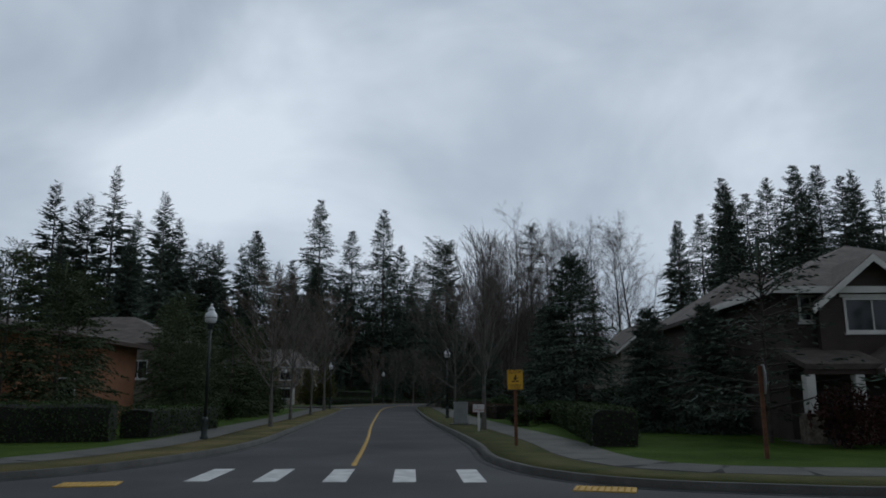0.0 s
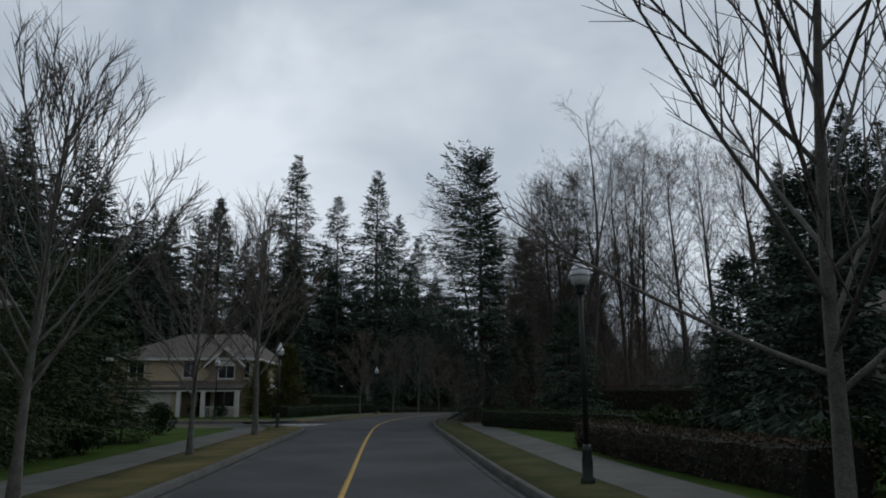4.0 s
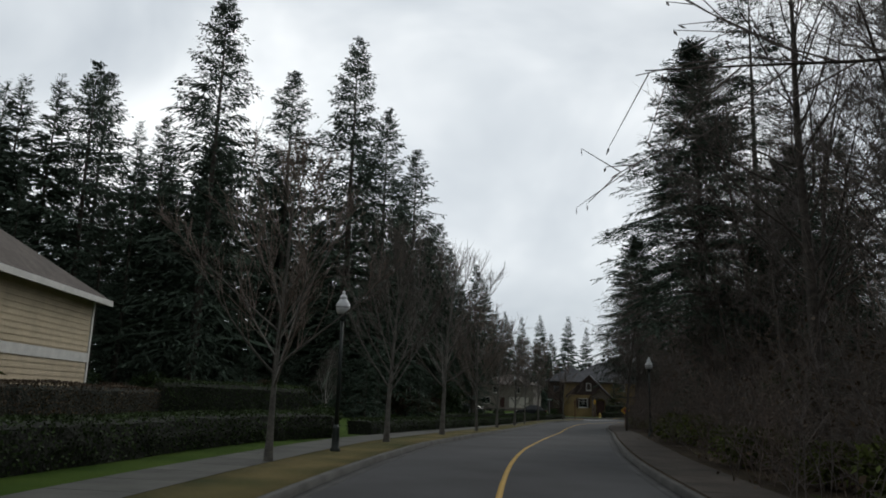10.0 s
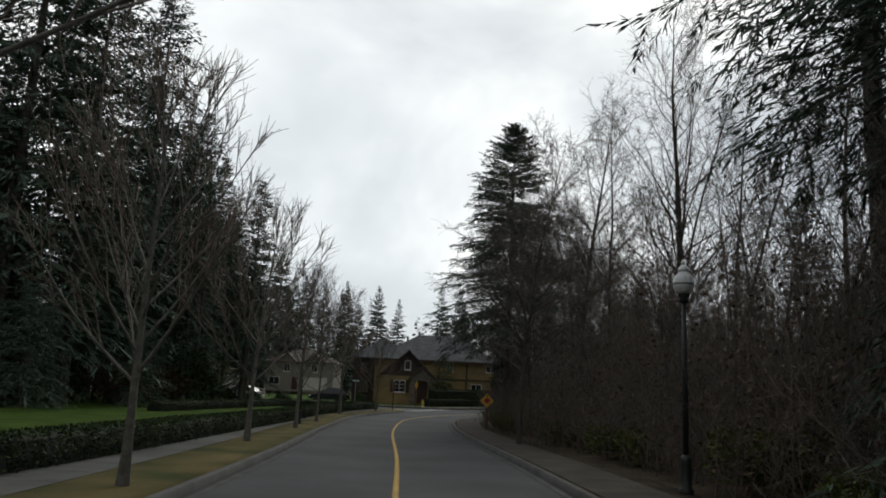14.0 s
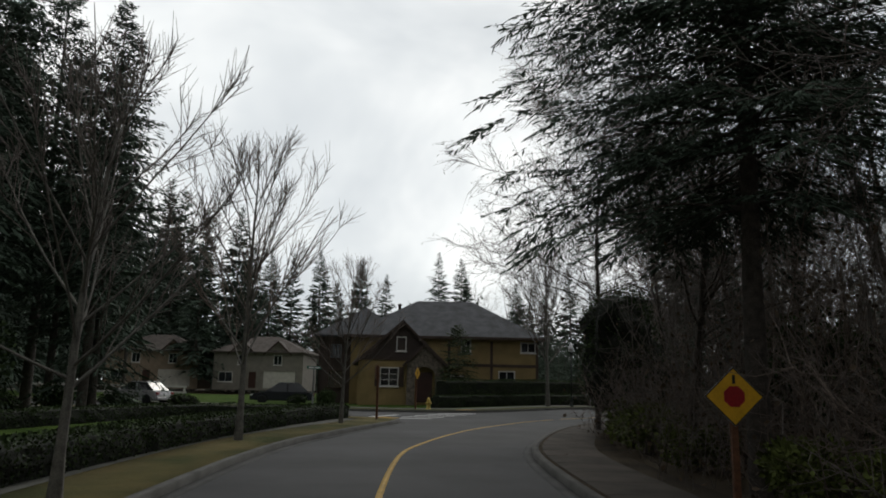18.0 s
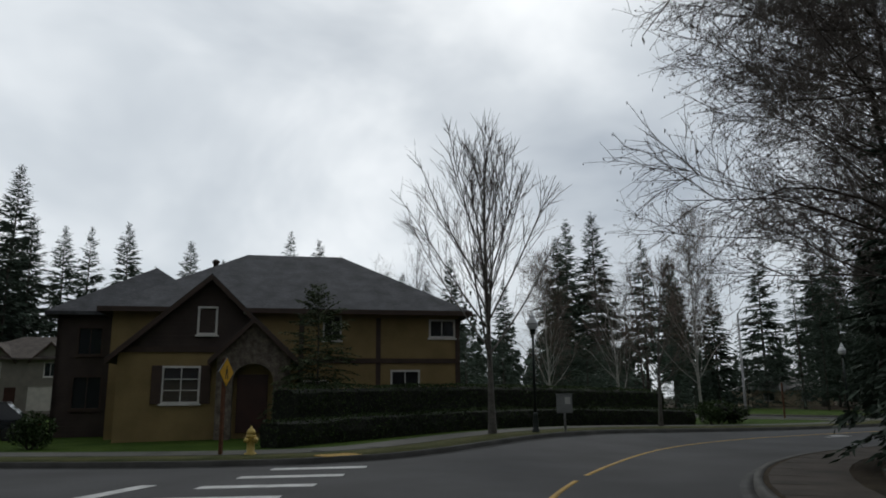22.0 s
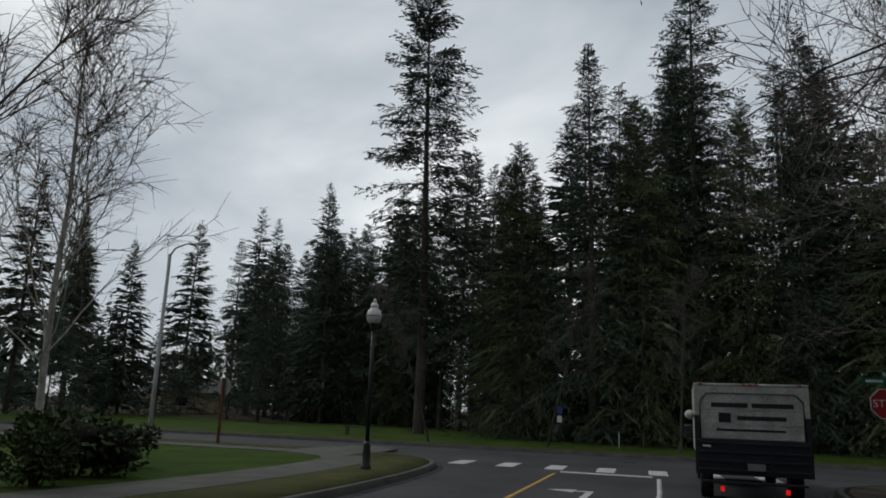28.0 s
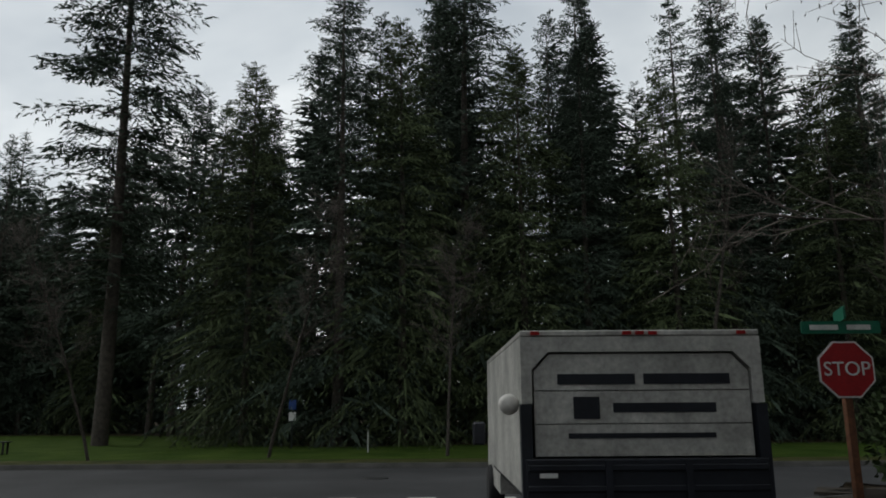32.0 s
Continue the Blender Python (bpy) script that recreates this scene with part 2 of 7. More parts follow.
def prism(bm, outline, y0, y1):
    """A solid with an (x, z) outline, from y0 to y1."""
    a = [bm.verts.new((x, y0, z)) for x, z in outline]
    b = [bm.verts.new((x, y1, z)) for x, z in outline]
    bm.faces.new(a)
    bm.faces.new(b[::-1])
    for i in range(len(a)):
        j = (i + 1) % len(a)
        bm.faces.new((a[j], a[i], b[i], b[j]))
    bmesh.ops.recalc_face_normals(bm, faces=bm.faces)
    return bm


# ---- the lie of the land ----
LAND_Y = (-60, 0, 14, 26, 51, 63, 75, 87, 98, 109, 120, 142, 152, 160, 168, 400)
LAND_Z = (-0.17, -0.17, -0.08, 0.0, 0.02, 0.14, 0.22, 0.30, 0.35, 0.37, 0.25, -0.03, -0.13, -0.07, 0.0, 0.03)


BEND_X = (10, 14.5, 17.2, 21.5, 26.2, 32, 37.5, 43, 62)
BEND_Y = (158, 166.2, 170, 175, 179, 182.8, 184.8, 185.5, 186)


def land(x, y):
    """The height of the road's plane at a place."""
    bank = 0.0
    if 10 < x < 62 and y > 165:
        out = min(1, max(0, (y - float(np.interp(x, BEND_X, BEND_Y))) * 0.2))
        bank = 0.3 * math.exp(-((x - 32) / 12) ** 2) * out * out * (3 - 2 * out)
    return float(np.interp(y, LAND_Y, LAND_Z)) + bank


LIFT = 0.13
CENTRE = [(1.2, -60), (0.3, -10), (-0.6, 10), (-1.15, 18.6), (-1.82, 27.4), (-2.9, 39), (-3.9, 51), (-4.85, 63.4), (-5.6, 75), (-5.75, 83), (-5.3, 91), (-3.3, 104), (-0.3, 117), (3.46, 131.7),
          (6.5, 144.5), (8.6, 152.4), (10.8, 159.3), (12.4, 162.7), (14.5, 166.2), (17.2, 170.0), (21.5, 175.0), (26.2, 179.0), (32, 182.8), (37.5, 184.8), (43, 185.5), (50, 185.65), (57, 185.85), (61.4, 186.0)]


def spline(points, step=1.0):
    pts = [Vector((*p, 0)) for p in points]
    pts = [pts[0] * 2 - pts[1]] + pts + [pts[-1] * 2 - pts[-2]]
    out = []
    for a, b, c, d in zip(pts, pts[1:], pts[2:], pts[3:]):
        n = max(1, round((c - b).length / step))
        for k in range(n):
            t = k / n
            out.append(0.5 * (2 * b + (c - a) * t + (2 * a - 5 * b + 4 * c - d) * t * t + (3 * b - a - 3 * c + d) * t ** 3))
    out.append(pts[-2])
    return [(p.x, p.y) for p in out]


def normals(line):
    """The unit vectors to the right of a line, point by point."""
    a = np.asarray(line)
    d = np.gradient(a, axis=0)
    d /= np.linalg.norm(d, axis=1)[:, None]
    return np.stack([d[:, 1], -d[:, 0]], axis=1)


def offset(line, dist):
    a, n = np.asarray(line), normals(line)
    return [tuple(p) for p in a + n * np.asarray(dist).reshape(-1, 1)]


AXIS = spline(CENTRE)
AX = np.asarray(AXIS)


def right_width(p):
    x, y = p
    t = min(1, max(0, (x - 24) / 16))
    return 3.2 + 3.3 * t * t * (3 - 2 * t) if y > 160 else 3.2


LEFT_EDGE = offset(AXIS, -3.2)
RIGHT_EDGE = offset(AXIS, [right_width(p) for p in AXIS])


def ribbon(line, inner, outer, z, mat, name, lift_in=None, thick=0.0, cross=1):
    """A strip along a line, between two distances to its right, z above the land; lift_in: its height on the inner side where that differs."""
    a, n = np.asarray(line), normals(line)
    rows = []
    for k in range(cross + 1):
        t = k / cross
        d = np.asarray(inner) * (1 - t) + np.asarray(outer) * t
        p = a + n * np.broadcast_to(d, (len(a),)).reshape(-1, 1)
        zz = z if lift_in is None else lift_in * (1 - t) + z * t
        rows.append([(x, y, land(x, y) + zz) for x, y in p])
    if thick:
        rows = [[(x, y, q - thick) for x, y, q in rows[0]]] + rows + [[(x, y, q - thick) for x, y, q in rows[-1]]]
    verts = [v for row in rows for v in row]
    m = len(a)
    quads = [(r * m + i, (r + 1) * m + i, (r + 1) * m + i + 1, r * m + i + 1) for r in range(len(rows) - 1) for i in range(m - 1)]
    me = big_mesh(name, verts, quads, mat)
    bm = bmesh.new()
    bm.from_mesh(me)
    bmesh.ops.recalc_face_normals(bm, faces=bm.faces)
    if sum(f.normal.z * f.calc_area() for f in bm.faces) < 0:
        bmesh.ops.reverse_faces(bm, faces=bm.faces)
    bm.to_mesh(me)
    bm.free()
    return me


# ---- roads, kerbs, pavements, ground ----
def between(line, lo, hi):
    return [p for p in line if lo <= p[1] <= hi]


KERB_L1 = spline([(-60, 13.0), (-40, 13.6), (-14, 14.3), (-9, 15), (-6.4, 17.2), (-5.1, 21.5)] + between(LEFT_EDGE, 25, 71)[::4] + [(-9.2, 73.4), (-10.6, 75.2), (-13.5, 76.0), (-40, 77.5), (-60, 78)], 0.8)
KERB_L2 = spline([(-60, 84.5), (-40, 84), (-14, 82.6), (-11.2, 82.9), (-9.7, 84.6), (-9.0, 87)] + between(LEFT_EDGE, 90, 168)[::4] + [(14.4, 172.6), (14.4, 174.4), (13.2, 176.0), (4, 184.6), (-10, 198), (-30, 214)], 0.8)
KERB_L3 = spline([(-26, 222), (-4, 203), (8, 192), (13, 187.6), (16.4, 184.8), (18.5, 183.4), (20.5, 182.5), (22.5, 182.4), (24.5, 183.1), (26.5, 184.2), (29.5, 185.8), (33, 187.2), (38, 188.1), (43, 188.3), (48.5, 188.4), (54, 188.8),
                  (57.2, 189.5), (59.3, 191.0), (60.5, 193.4), (61.0, 197), (61.4, 240), (62, 320)], 0.8)
KERB_R = spline([(60, 12.8), (40, 13.2), (12, 13.6), (6, 14.2), (3.2, 15.8), (1.95, 19)] + [p for p in RIGHT_EDGE if p[1] >= 23 and p[0] <= 52][::4] + [(55, 179.0), (57.5, 178), (59.3, 175.3), (60.0, 170), (59.6, 120), (58, 40)], 0.8)
KERB_FAR = spline([(64.6, 40), (66.6, 120), (67.4, 170), (67.9, 182), (68.3, 199), (69.2, 240), (71, 320)], 1.0)
REGION = np.asarray(KERB_L1 + KERB_L2 + KERB_L3 + KERB_FAR[::-1] + KERB_R[::-1] + [(60, 0.5), (3.8, -1), (3.6, -60), (-3.4, -60), (-3.6, -1), (-60, 0.5)])


def inside_and_gap(points):
    """For points: whether each lies on the roadway, and how far from its edge."""
    a, b = REGION, np.roll(REGION, -1, axis=0)
    inside = np.zeros(len(points), dtype=bool)
    gap = np.full(len(points), 1e9)
    x, y = points[:, 0], points[:, 1]
    for (ax, ay), (bx, by) in zip(a, b):
        if ay != by:
            hitting = ((ay > y) != (by > y)) & (x < (bx - ax) * (y - ay) / (by - ay) + ax)
            inside ^= hitting
        d2 = (bx - ax) ** 2 + (by - ay) ** 2
        if d2 > 0:
            t = np.clip(((x - ax) * (bx - ax) + (y - ay) * (by - ay)) / d2, 0, 1)
            gap = np.minimum(gap, np.hypot(x - ax - t * (bx - ax), y - ay - t * (by - ay)))
    return inside, gap


def axis_of_grid(lo, hi, step, far):
    fine = np.arange(lo, hi + step, step)
    grow = [4, 10, 22, 45, 90, 180, 400, 900, 2000]
    return np.concatenate([[lo - d for d in grow[::-1] if d < far], fine, [hi + d for d in grow if d < far]])


def wooded(x, y):
    """Whether a place lies in the woods, where leaf litter covers the ground."""
    wave = 2.0 * noise.noise(Vector((x * 0.15, y * 0.15, 3)))
    right = x - float(np.interp(y, [p[1] for p in CENTRE[:20]], [p[0] for p in CENTRE[:20]]))
    return (79 < y + wave < 178 and right > 5 and x < 59 and not (x > 20 and y > 179)) or (x + wave < -30 and y > 50) or (y + wave > 141 and x < -14 and y < 210) or x + wave > (79 if y < 192 else 94) or y > 240


gx, gy = axis_of_grid(-46, 100, 1.0, 3000), axis_of_grid(-16, 232, 1.0, 3000)
GX, GY2 = np.meshgrid(gx, gy, indexing="ij")
flat_xy = np.stack([GX.ravel(), GY2.ravel()], axis=1)
on_road, edge_gap = inside_and_gap(flat_xy)
signed = np.where(on_road, -edge_gap, edge_gap).reshape(GX.shape)
HEIGHT = np.array([land(x, y) for x, y in flat_xy]).reshape(GX.shape)
ids = np.arange(GX.size).reshape(GX.shape)
cells = np.stack([ids[:-1, :-1], ids[1:, :-1], ids[1:, 1:], ids[:-1, 1:]], axis=-1).reshape(-1, 4)
corner_gap = signed.ravel()[cells]
hollow = np.clip((signed - 6) / 30, 0, 1)
rough_land = np.array([noise.noise(Vector((x * 0.09, y * 0.09, 0))) for x, y in flat_xy]).reshape(GX.shape) * 0.25 * hollow
for cell_set, lift, mat, name, label, cat in ((corner_gap.min(axis=1) < 0.1, 0.0, ASPHALT, "road", "dark grey asphalt road with worn paint", "road"),
                                              (corner_gap.min(axis=1) > 0.16, LIFT - 0.012, GRASS, "ground", "mown grass and leaf-strewn ground beside the road", "ground")):
    chosen = cells[cell_set]
    used, packed = np.unique(chosen, return_inverse=True)
    verts = np.stack([flat_xy[used, 0], flat_xy[used, 1], HEIGHT.ravel()[used] + lift + (rough_land.ravel()[used] if name == "ground" else 0)], axis=1)
    sheet = big_mesh(name, verts, packed.reshape(-1, 4), mat, smooth=True)
    if name == "ground":
        sheet.materials.append(EARTH)
        mid_xy = flat_xy[chosen].mean(axis=1)
        sheet.polygons.foreach_set("material_index", np.array([int(wooded(x, y)) for x, y in mid_xy], dtype=np.int32))
    single(name, sheet, mat, label=label, category=cat, kind="structure")


def kerb(line, side, name):
    """A kerb with its gutter along a line. side: +1 where the land lies to the right of it."""
    s = side
    single(name, ribbon(line, 0.0, 0.16 * s, LIFT + 0.006, KERB, name, thick=0.3), KERB, label="grey concrete kerb with a worn edge", category="kerb", kind="structure")
    single("gutter", ribbon(line, -0.24 * s, -0.004 * s, 0.006, GUTTER, "gutter", thick=0.03), GUTTER, label="pale concrete gutter along the kerb", category="gutter", kind="structure")


def strip(line, side, inner, outer, z, mat, name, label, cat):
    single(name, ribbon(line, inner * side, outer * side, z, mat, name, thick=0.25, cross=2), mat, label=label, category=cat, kind="structure")


for line, side, name in ((KERB_L1, -1, "kerb"), (KERB_L2, -1, "kerb"), (KERB_L3, -1, "kerb"), (KERB_R, 1, "kerb"), (KERB_FAR, 1, "kerb")):
    kerb(line, side, name)
for line, side, mat in ((KERB_L1, -1, VERGE), (KERB_L2, -1, VERGE), (KERB_L3, -1, VERGE_GREEN), (KERB_FAR, 1, VERGE_GREEN)):
    strip(line, side, 0.164, 1.85, LIFT, mat, "verge", "strip of worn yellowish grass between kerb and pavement", "verge")
turn_at = next(i for i, p in enumerate(KERB_R) if p[1] > 78)
right_a, right_b = KERB_R[:turn_at + 1], KERB_R[turn_at:]
strip(right_a, 1, 0.164, 1.6, LIFT, VERGE_GREEN, "verge", "strip of worn grass between kerb and pavement", "verge")
strip(right_b, 1, 0.164, 2.2, LIFT, EARTH, "verge", "leaf-strewn bare verge at the edge of the thicket", "verge")


def pavement(line, side, inner, outer, mat=CONCRETE, slab=1.5):
    """A pavement of concrete slabs along a line, each slab a piece of its own."""
    a = np.asarray(offset(line, (inner + outer) / 2 * side))
    base = single("pavement", ribbon(line, (inner + 0.02) * side, (outer - 0.02) * side, LIFT - 0.004, KERB, "pavement", thick=0.25), KERB, label="grey concrete pavement of slabs with joints", category="pavement", kind="structure")
    steps = np.concatenate([[0], np.cumsum(np.linalg.norm(np.diff(a, axis=0), axis=1))])
    count = int(steps[-1] / slab)
    w = (outer - inner) / 2
    for k in range(count):
        s0, s1 = k * slab + 0.008, (k + 1) * slab - 0.008
        p0, p1 = [np.array([np.interp(s, steps, a[:, 0]), np.interp(s, steps, a[:, 1])]) for s in (s0, s1)]
        if not (-42 < p0[0] < 75 and 8 < p0[1] < 215):
            continue
        d = (p1 - p0) / np.linalg.norm(p1 - p0)
        n = np.array([-d[1], d[0]]) * w
        top = [(*(p0 + n), 0), (*(p0 - n), 0), (*(p1 - n), 0), (*(p1 + n), 0)]
        top = [(x, y, land(x, y) + LIFT + 0.006) for x, y, _ in top]
        me = mesh_from("slab", top + [(x, y, z - 0.05) for x, y, z in top], [(0, 1, 2, 3), (4, 5, 1, 0), (5, 6, 2, 1), (6, 7, 3, 2), (7, 4, 0, 3)], mat)
        part("slab", me, mat, base)


PAVED = ((KERB_L1, -1, 1.85, 3.35), (KERB_L2, -1, 1.85, 3.35), (KERB_L3, -1, 1.85, 3.35), (right_a, 1, 1.6, 3.1), (right_b, 1, 0.25, 1.65, LITTERED))


def paint(name, corners, mat, label, group=""):
    """A painted mark on the road: its outline, drawn 4 mm thick."""
    bm = bmesh.new()
    bot = [bm.verts.new((x, y, land(x, y) + 0.001)) for x, y in corners]
    top = [bm.verts.new((x, y, land(x, y) + 0.007)) for x, y in corners]
    bm.faces.new(top)
    for i in range(len(top)):
        j = (i + 1) % len(top)
        bm.faces.new((bot[i], bot[j], top[j], top[i]))
    bmesh.ops.recalc_face_normals(bm, faces=bm.faces)
    return single(name, bm, mat, label=label, category="road marking", group=group, kind="structure")


def bar(x, y, along, length, width, mat, name, label, group=""):
    d = Vector((math.cos(radians(along)), math.sin(radians(along))))
    n = Vector((-d.y, d.x))
    c = Vector((x, y))
    h, w = d * length / 2, n * width / 2
    return paint(name, [tuple(c - h - w), tuple(c + h - w), tuple(c + h + w), tuple(c - h + w)], mat, label, group)


# yellow line down the middle, with the break at the first crossing
line_a = [p for p in AXIS if 18.5 < p[1] < 180 and p[0] < 24]
line_b = [p for p in AXIS if p[0] > 24 and p[0] < 57.3]
for seg in (line_a, line_b):
    me = ribbon(seg, -0.055, 0.055, 0.008, YELLOW_PAINT, "centre_line", thick=0.006)
    single("centre_line", me, YELLOW_PAINT, label="solid yellow line down the middle of the road", category="road marking", kind="structure")
single("lane_line", ribbon([(46.5, 182.7), (50, 182.8), (53, 182.85), (57.2, 183.0)], -0.06, 0.06, 0.008, WHITE_PAINT, "lane_line", thick=0.006), WHITE_PAINT, label="solid white line between two lanes", category="road marking", kind="structure")
for k in range(5):
    bar(-3.7 + 1.26 * k, 16.9 - 0.04 * k, 93, 2.2, 0.42, WHITE_PAINT, "crosswalk_bar", "white painted crosswalk bar, worn", "crosswalk bars at the first crossing")
for k in range(5):
    bar(-11.6 + 0.30 * k, 75.9 + 1.2 * k, 175, 2.6, 0.45, WHITE_PAINT, "crosswalk_bar", "white painted crosswalk bar, worn", "crosswalk bars at the side street")
for k in range(5):
    bar(15.92 + 1.035 * k, 176.5 + 1.225 * k, -29, 2.1, 0.42, WHITE_PAINT, "crosswalk_bar", "white painted crosswalk bar, worn", "crosswalk bars at the corner house")
bar(15.33, 179.3, 46.7, 3.1, 0.35, WHITE_PAINT, "stop_line", "white painted stop line", "")
for k in range(7):
    bar(59.5, 189.3 - 1.55 * k, 3, 1.9, 0.55, WHITE_PAINT, "crosswalk_bar", "white painted crosswalk bar, worn", "crosswalk bars at the junction")
bar(57.8, 184.5, 90, 2.6, 0.4, WHITE_PAINT, "stop_line", "white painted stop line", "")
for k in range(4):
    bar(-8.5, 10.8 - 1.5 * k, 3, 2.2, 0.42, WHITE_PAINT, "crosswalk_bar", "white painted crosswalk bar, worn", "crosswalk bars across the first street")
# ---- trees and shrubs ----


def tubes(paths, sides):
    """Tapered tubes along paths of (points, radii), as one set of vertices and quads."""
    verts, quads, base = [], [], 0
    ang = np.arange(sides) * 2 * np.pi / sides
    ca, sa = np.cos(ang), np.sin(ang)
    for pts, rad in paths:
        pts = np.asarray(pts)
        m = len(pts)
        d = np.gradient(pts, axis=0)
        d /= np.linalg.norm(d, axis=1)[:, None] + 1e-9
        ref = np.where(np.abs(d[:, 2:3]) > 0.9, [[1.0, 0, 0]], [[0, 0, 1.0]])
        u = np.cross(d, ref)
        u /= np.linalg.norm(u, axis=1)[:, None] + 1e-9
        v = np.cross(d, u)
        r = np.asarray(rad)[:, None, None]
        ring = pts[:, None, :] + r * (u[:, None, :] * ca[None, :, None] + v[:, None, :] * sa[None, :, None])
        verts.append(ring.reshape(-1, 3))
        i = np.arange(m - 1)[:, None] * sides
        k = np.arange(sides)[None, :]
        k2 = (k + 1) % sides
        quads.append(np.stack([base + i + k, base + i + k2, base + i + sides + k2, base + i + sides + k], axis=-1).reshape(-1, 4))
        base += m * sides
    return np.concatenate(verts), np.concatenate(quads)


def branch(rng, start, way, length, r0, r1, n=5, rise=0.0, wobble=0.12):
    """A bent branch from start, which turns upwards (rise above 0) or droops."""
    pts, p, d = [np.array(start, dtype=float)], np.array(start, dtype=float), np.array(way, dtype=float)
    for _ in range(n - 1):
        d = d + rng.normal(0, wobble, 3) + np.array([0, 0, rise])
        d /= np.linalg.norm(d)
        p = p + d * length / (n - 1)
        pts.append(p.copy())
    return np.array(pts), np.linspace(r0, r1, n)


def side_way(rng, d, angle):
    """A direction at an angle to d, turned at random about it."""
    d = d / np.linalg.norm(d)
    u = np.cross(d, [0.3, 0.5, 0.8])
    u /= np.linalg.norm(u)
    v = np.cross(d, u)
    a = rng.uniform(0, 2 * np.pi)
    return d * math.cos(angle) + (u * math.cos(a) + v * math.sin(a)) * math.sin(angle)


def leaf_quads(centres, length, width, rng, droop=0.0, ways=None, flat_side=0.0):
    """Small pointed leaves or sprays: diamonds, at random turns or along ways."""
    n = len(centres)
    if ways is None:
        ways = rng.normal(0, 1, (n, 3))
        ways[:, 2] -= droop
    ways = ways / (np.linalg.norm(ways, axis=1)[:, None] + 1e-9)
    side = np.cross(ways, rng.normal(0, 1, (n, 3)) * (1 - flat_side) + np.array([0, 0, flat_side * 1.5]))
    side /= np.linalg.norm(side, axis=1)[:, None] + 1e-9
    L = (length * rng.uniform(0.7, 1.3, n))[:, None]
    W = (width * rng.uniform(0.7, 1.3, n))[:, None]
    a, b, c, d = centres, centres + ways * L * 0.45 + side * W * 0.5, centres + ways * L, centres + ways * L * 0.45 - side * W * 0.5
    verts = np.stack([a, b, c, d], axis=1).reshape(-1, 3)
    return verts, np.arange(n * 4).reshape(-1, 4)


def at_along(pts, t):
    k = t * (len(pts) - 1)
    i = min(int(k), len(pts) - 2)
    return pts[i] * (1 - (k - i)) + pts[i + 1] * (k - i), pts[i + 1] - pts[i]


def vase_tree(seed, height=9.0, fork=1.9, limbs=22, spread=0.95, mats=(BARK_PALE, TWIG), twigs=1.0):
    """A bare street tree: a straight leader with many steep, straight limbs that bend upwards, the lowest longest, and fine shoots."""
    rng = np.random.default_rng(seed)
    thick, fine = [], []
    trunk = branch(rng, (0, 0, -0.1), (0, 0, 1), height * 0.86, 0.095, 0.014, 10, 0, 0.018)
    thick.append((trunk[0], trunk[1] * np.array([1.5, 1.08] + [1.0] * 8)))
    first = fork / (height * 0.86)
    for k in range(limbs):
        f = k / (limbs - 1)
        a = 2.4 * k + rng.uniform(-0.35, 0.35)
        lean = spread * (1.0 - 0.45 * f) * rng.uniform(0.75, 1.15)
        p, _ = at_along(trunk[0], first + (0.9 - first) * f ** 1.15)
        L = height * (0.5 + 0.1 * math.sin(math.pi * f) - 0.34 * f) * rng.uniform(0.85, 1.1)
        pts, rad = branch(rng, p, (math.cos(a) * math.sin(lean), math.sin(a) * math.sin(lean), math.cos(lean)), L, 0.034 - 0.018 * f, 0.006, 8, 0.055, 0.028)
        thick.append((pts, rad))
        for j in range(int((13 - 6 * f) * twigs)):
            t = rng.uniform(0.14, 0.95)
            q, d = at_along(pts, t)
            w = side_way(rng, d, rng.uniform(0.35, 0.7))
            w[2] += 0.35
            sp, sr = branch(rng, q, w / np.linalg.norm(w), L * (1.05 - t) * rng.uniform(0.28, 0.55) + 0.35, 0.012, 0.0045, 4, 0.06, 0.04)
            fine.append((sp, sr))
            for i in range(5):
                q2, d2 = at_along(sp, rng.uniform(0.2, 0.98))
                fine.append(branch(rng, q2, side_way(rng, d2, rng.uniform(0.35, 0.7)), rng.uniform(0.25, 0.7), 0.0075, 0.0035, 2, 0.08, 0.06))
    e = thing("street_tree")
    v, q = tubes(thick, 6)
    part("trunk", big_mesh("trunk", v, q, mats[0], smooth=True), mats[0], e)
    v, q = tubes(fine, 3)
    part("crown", big_mesh("crown", v, q, mats[1]), mats[1], e)
    return e

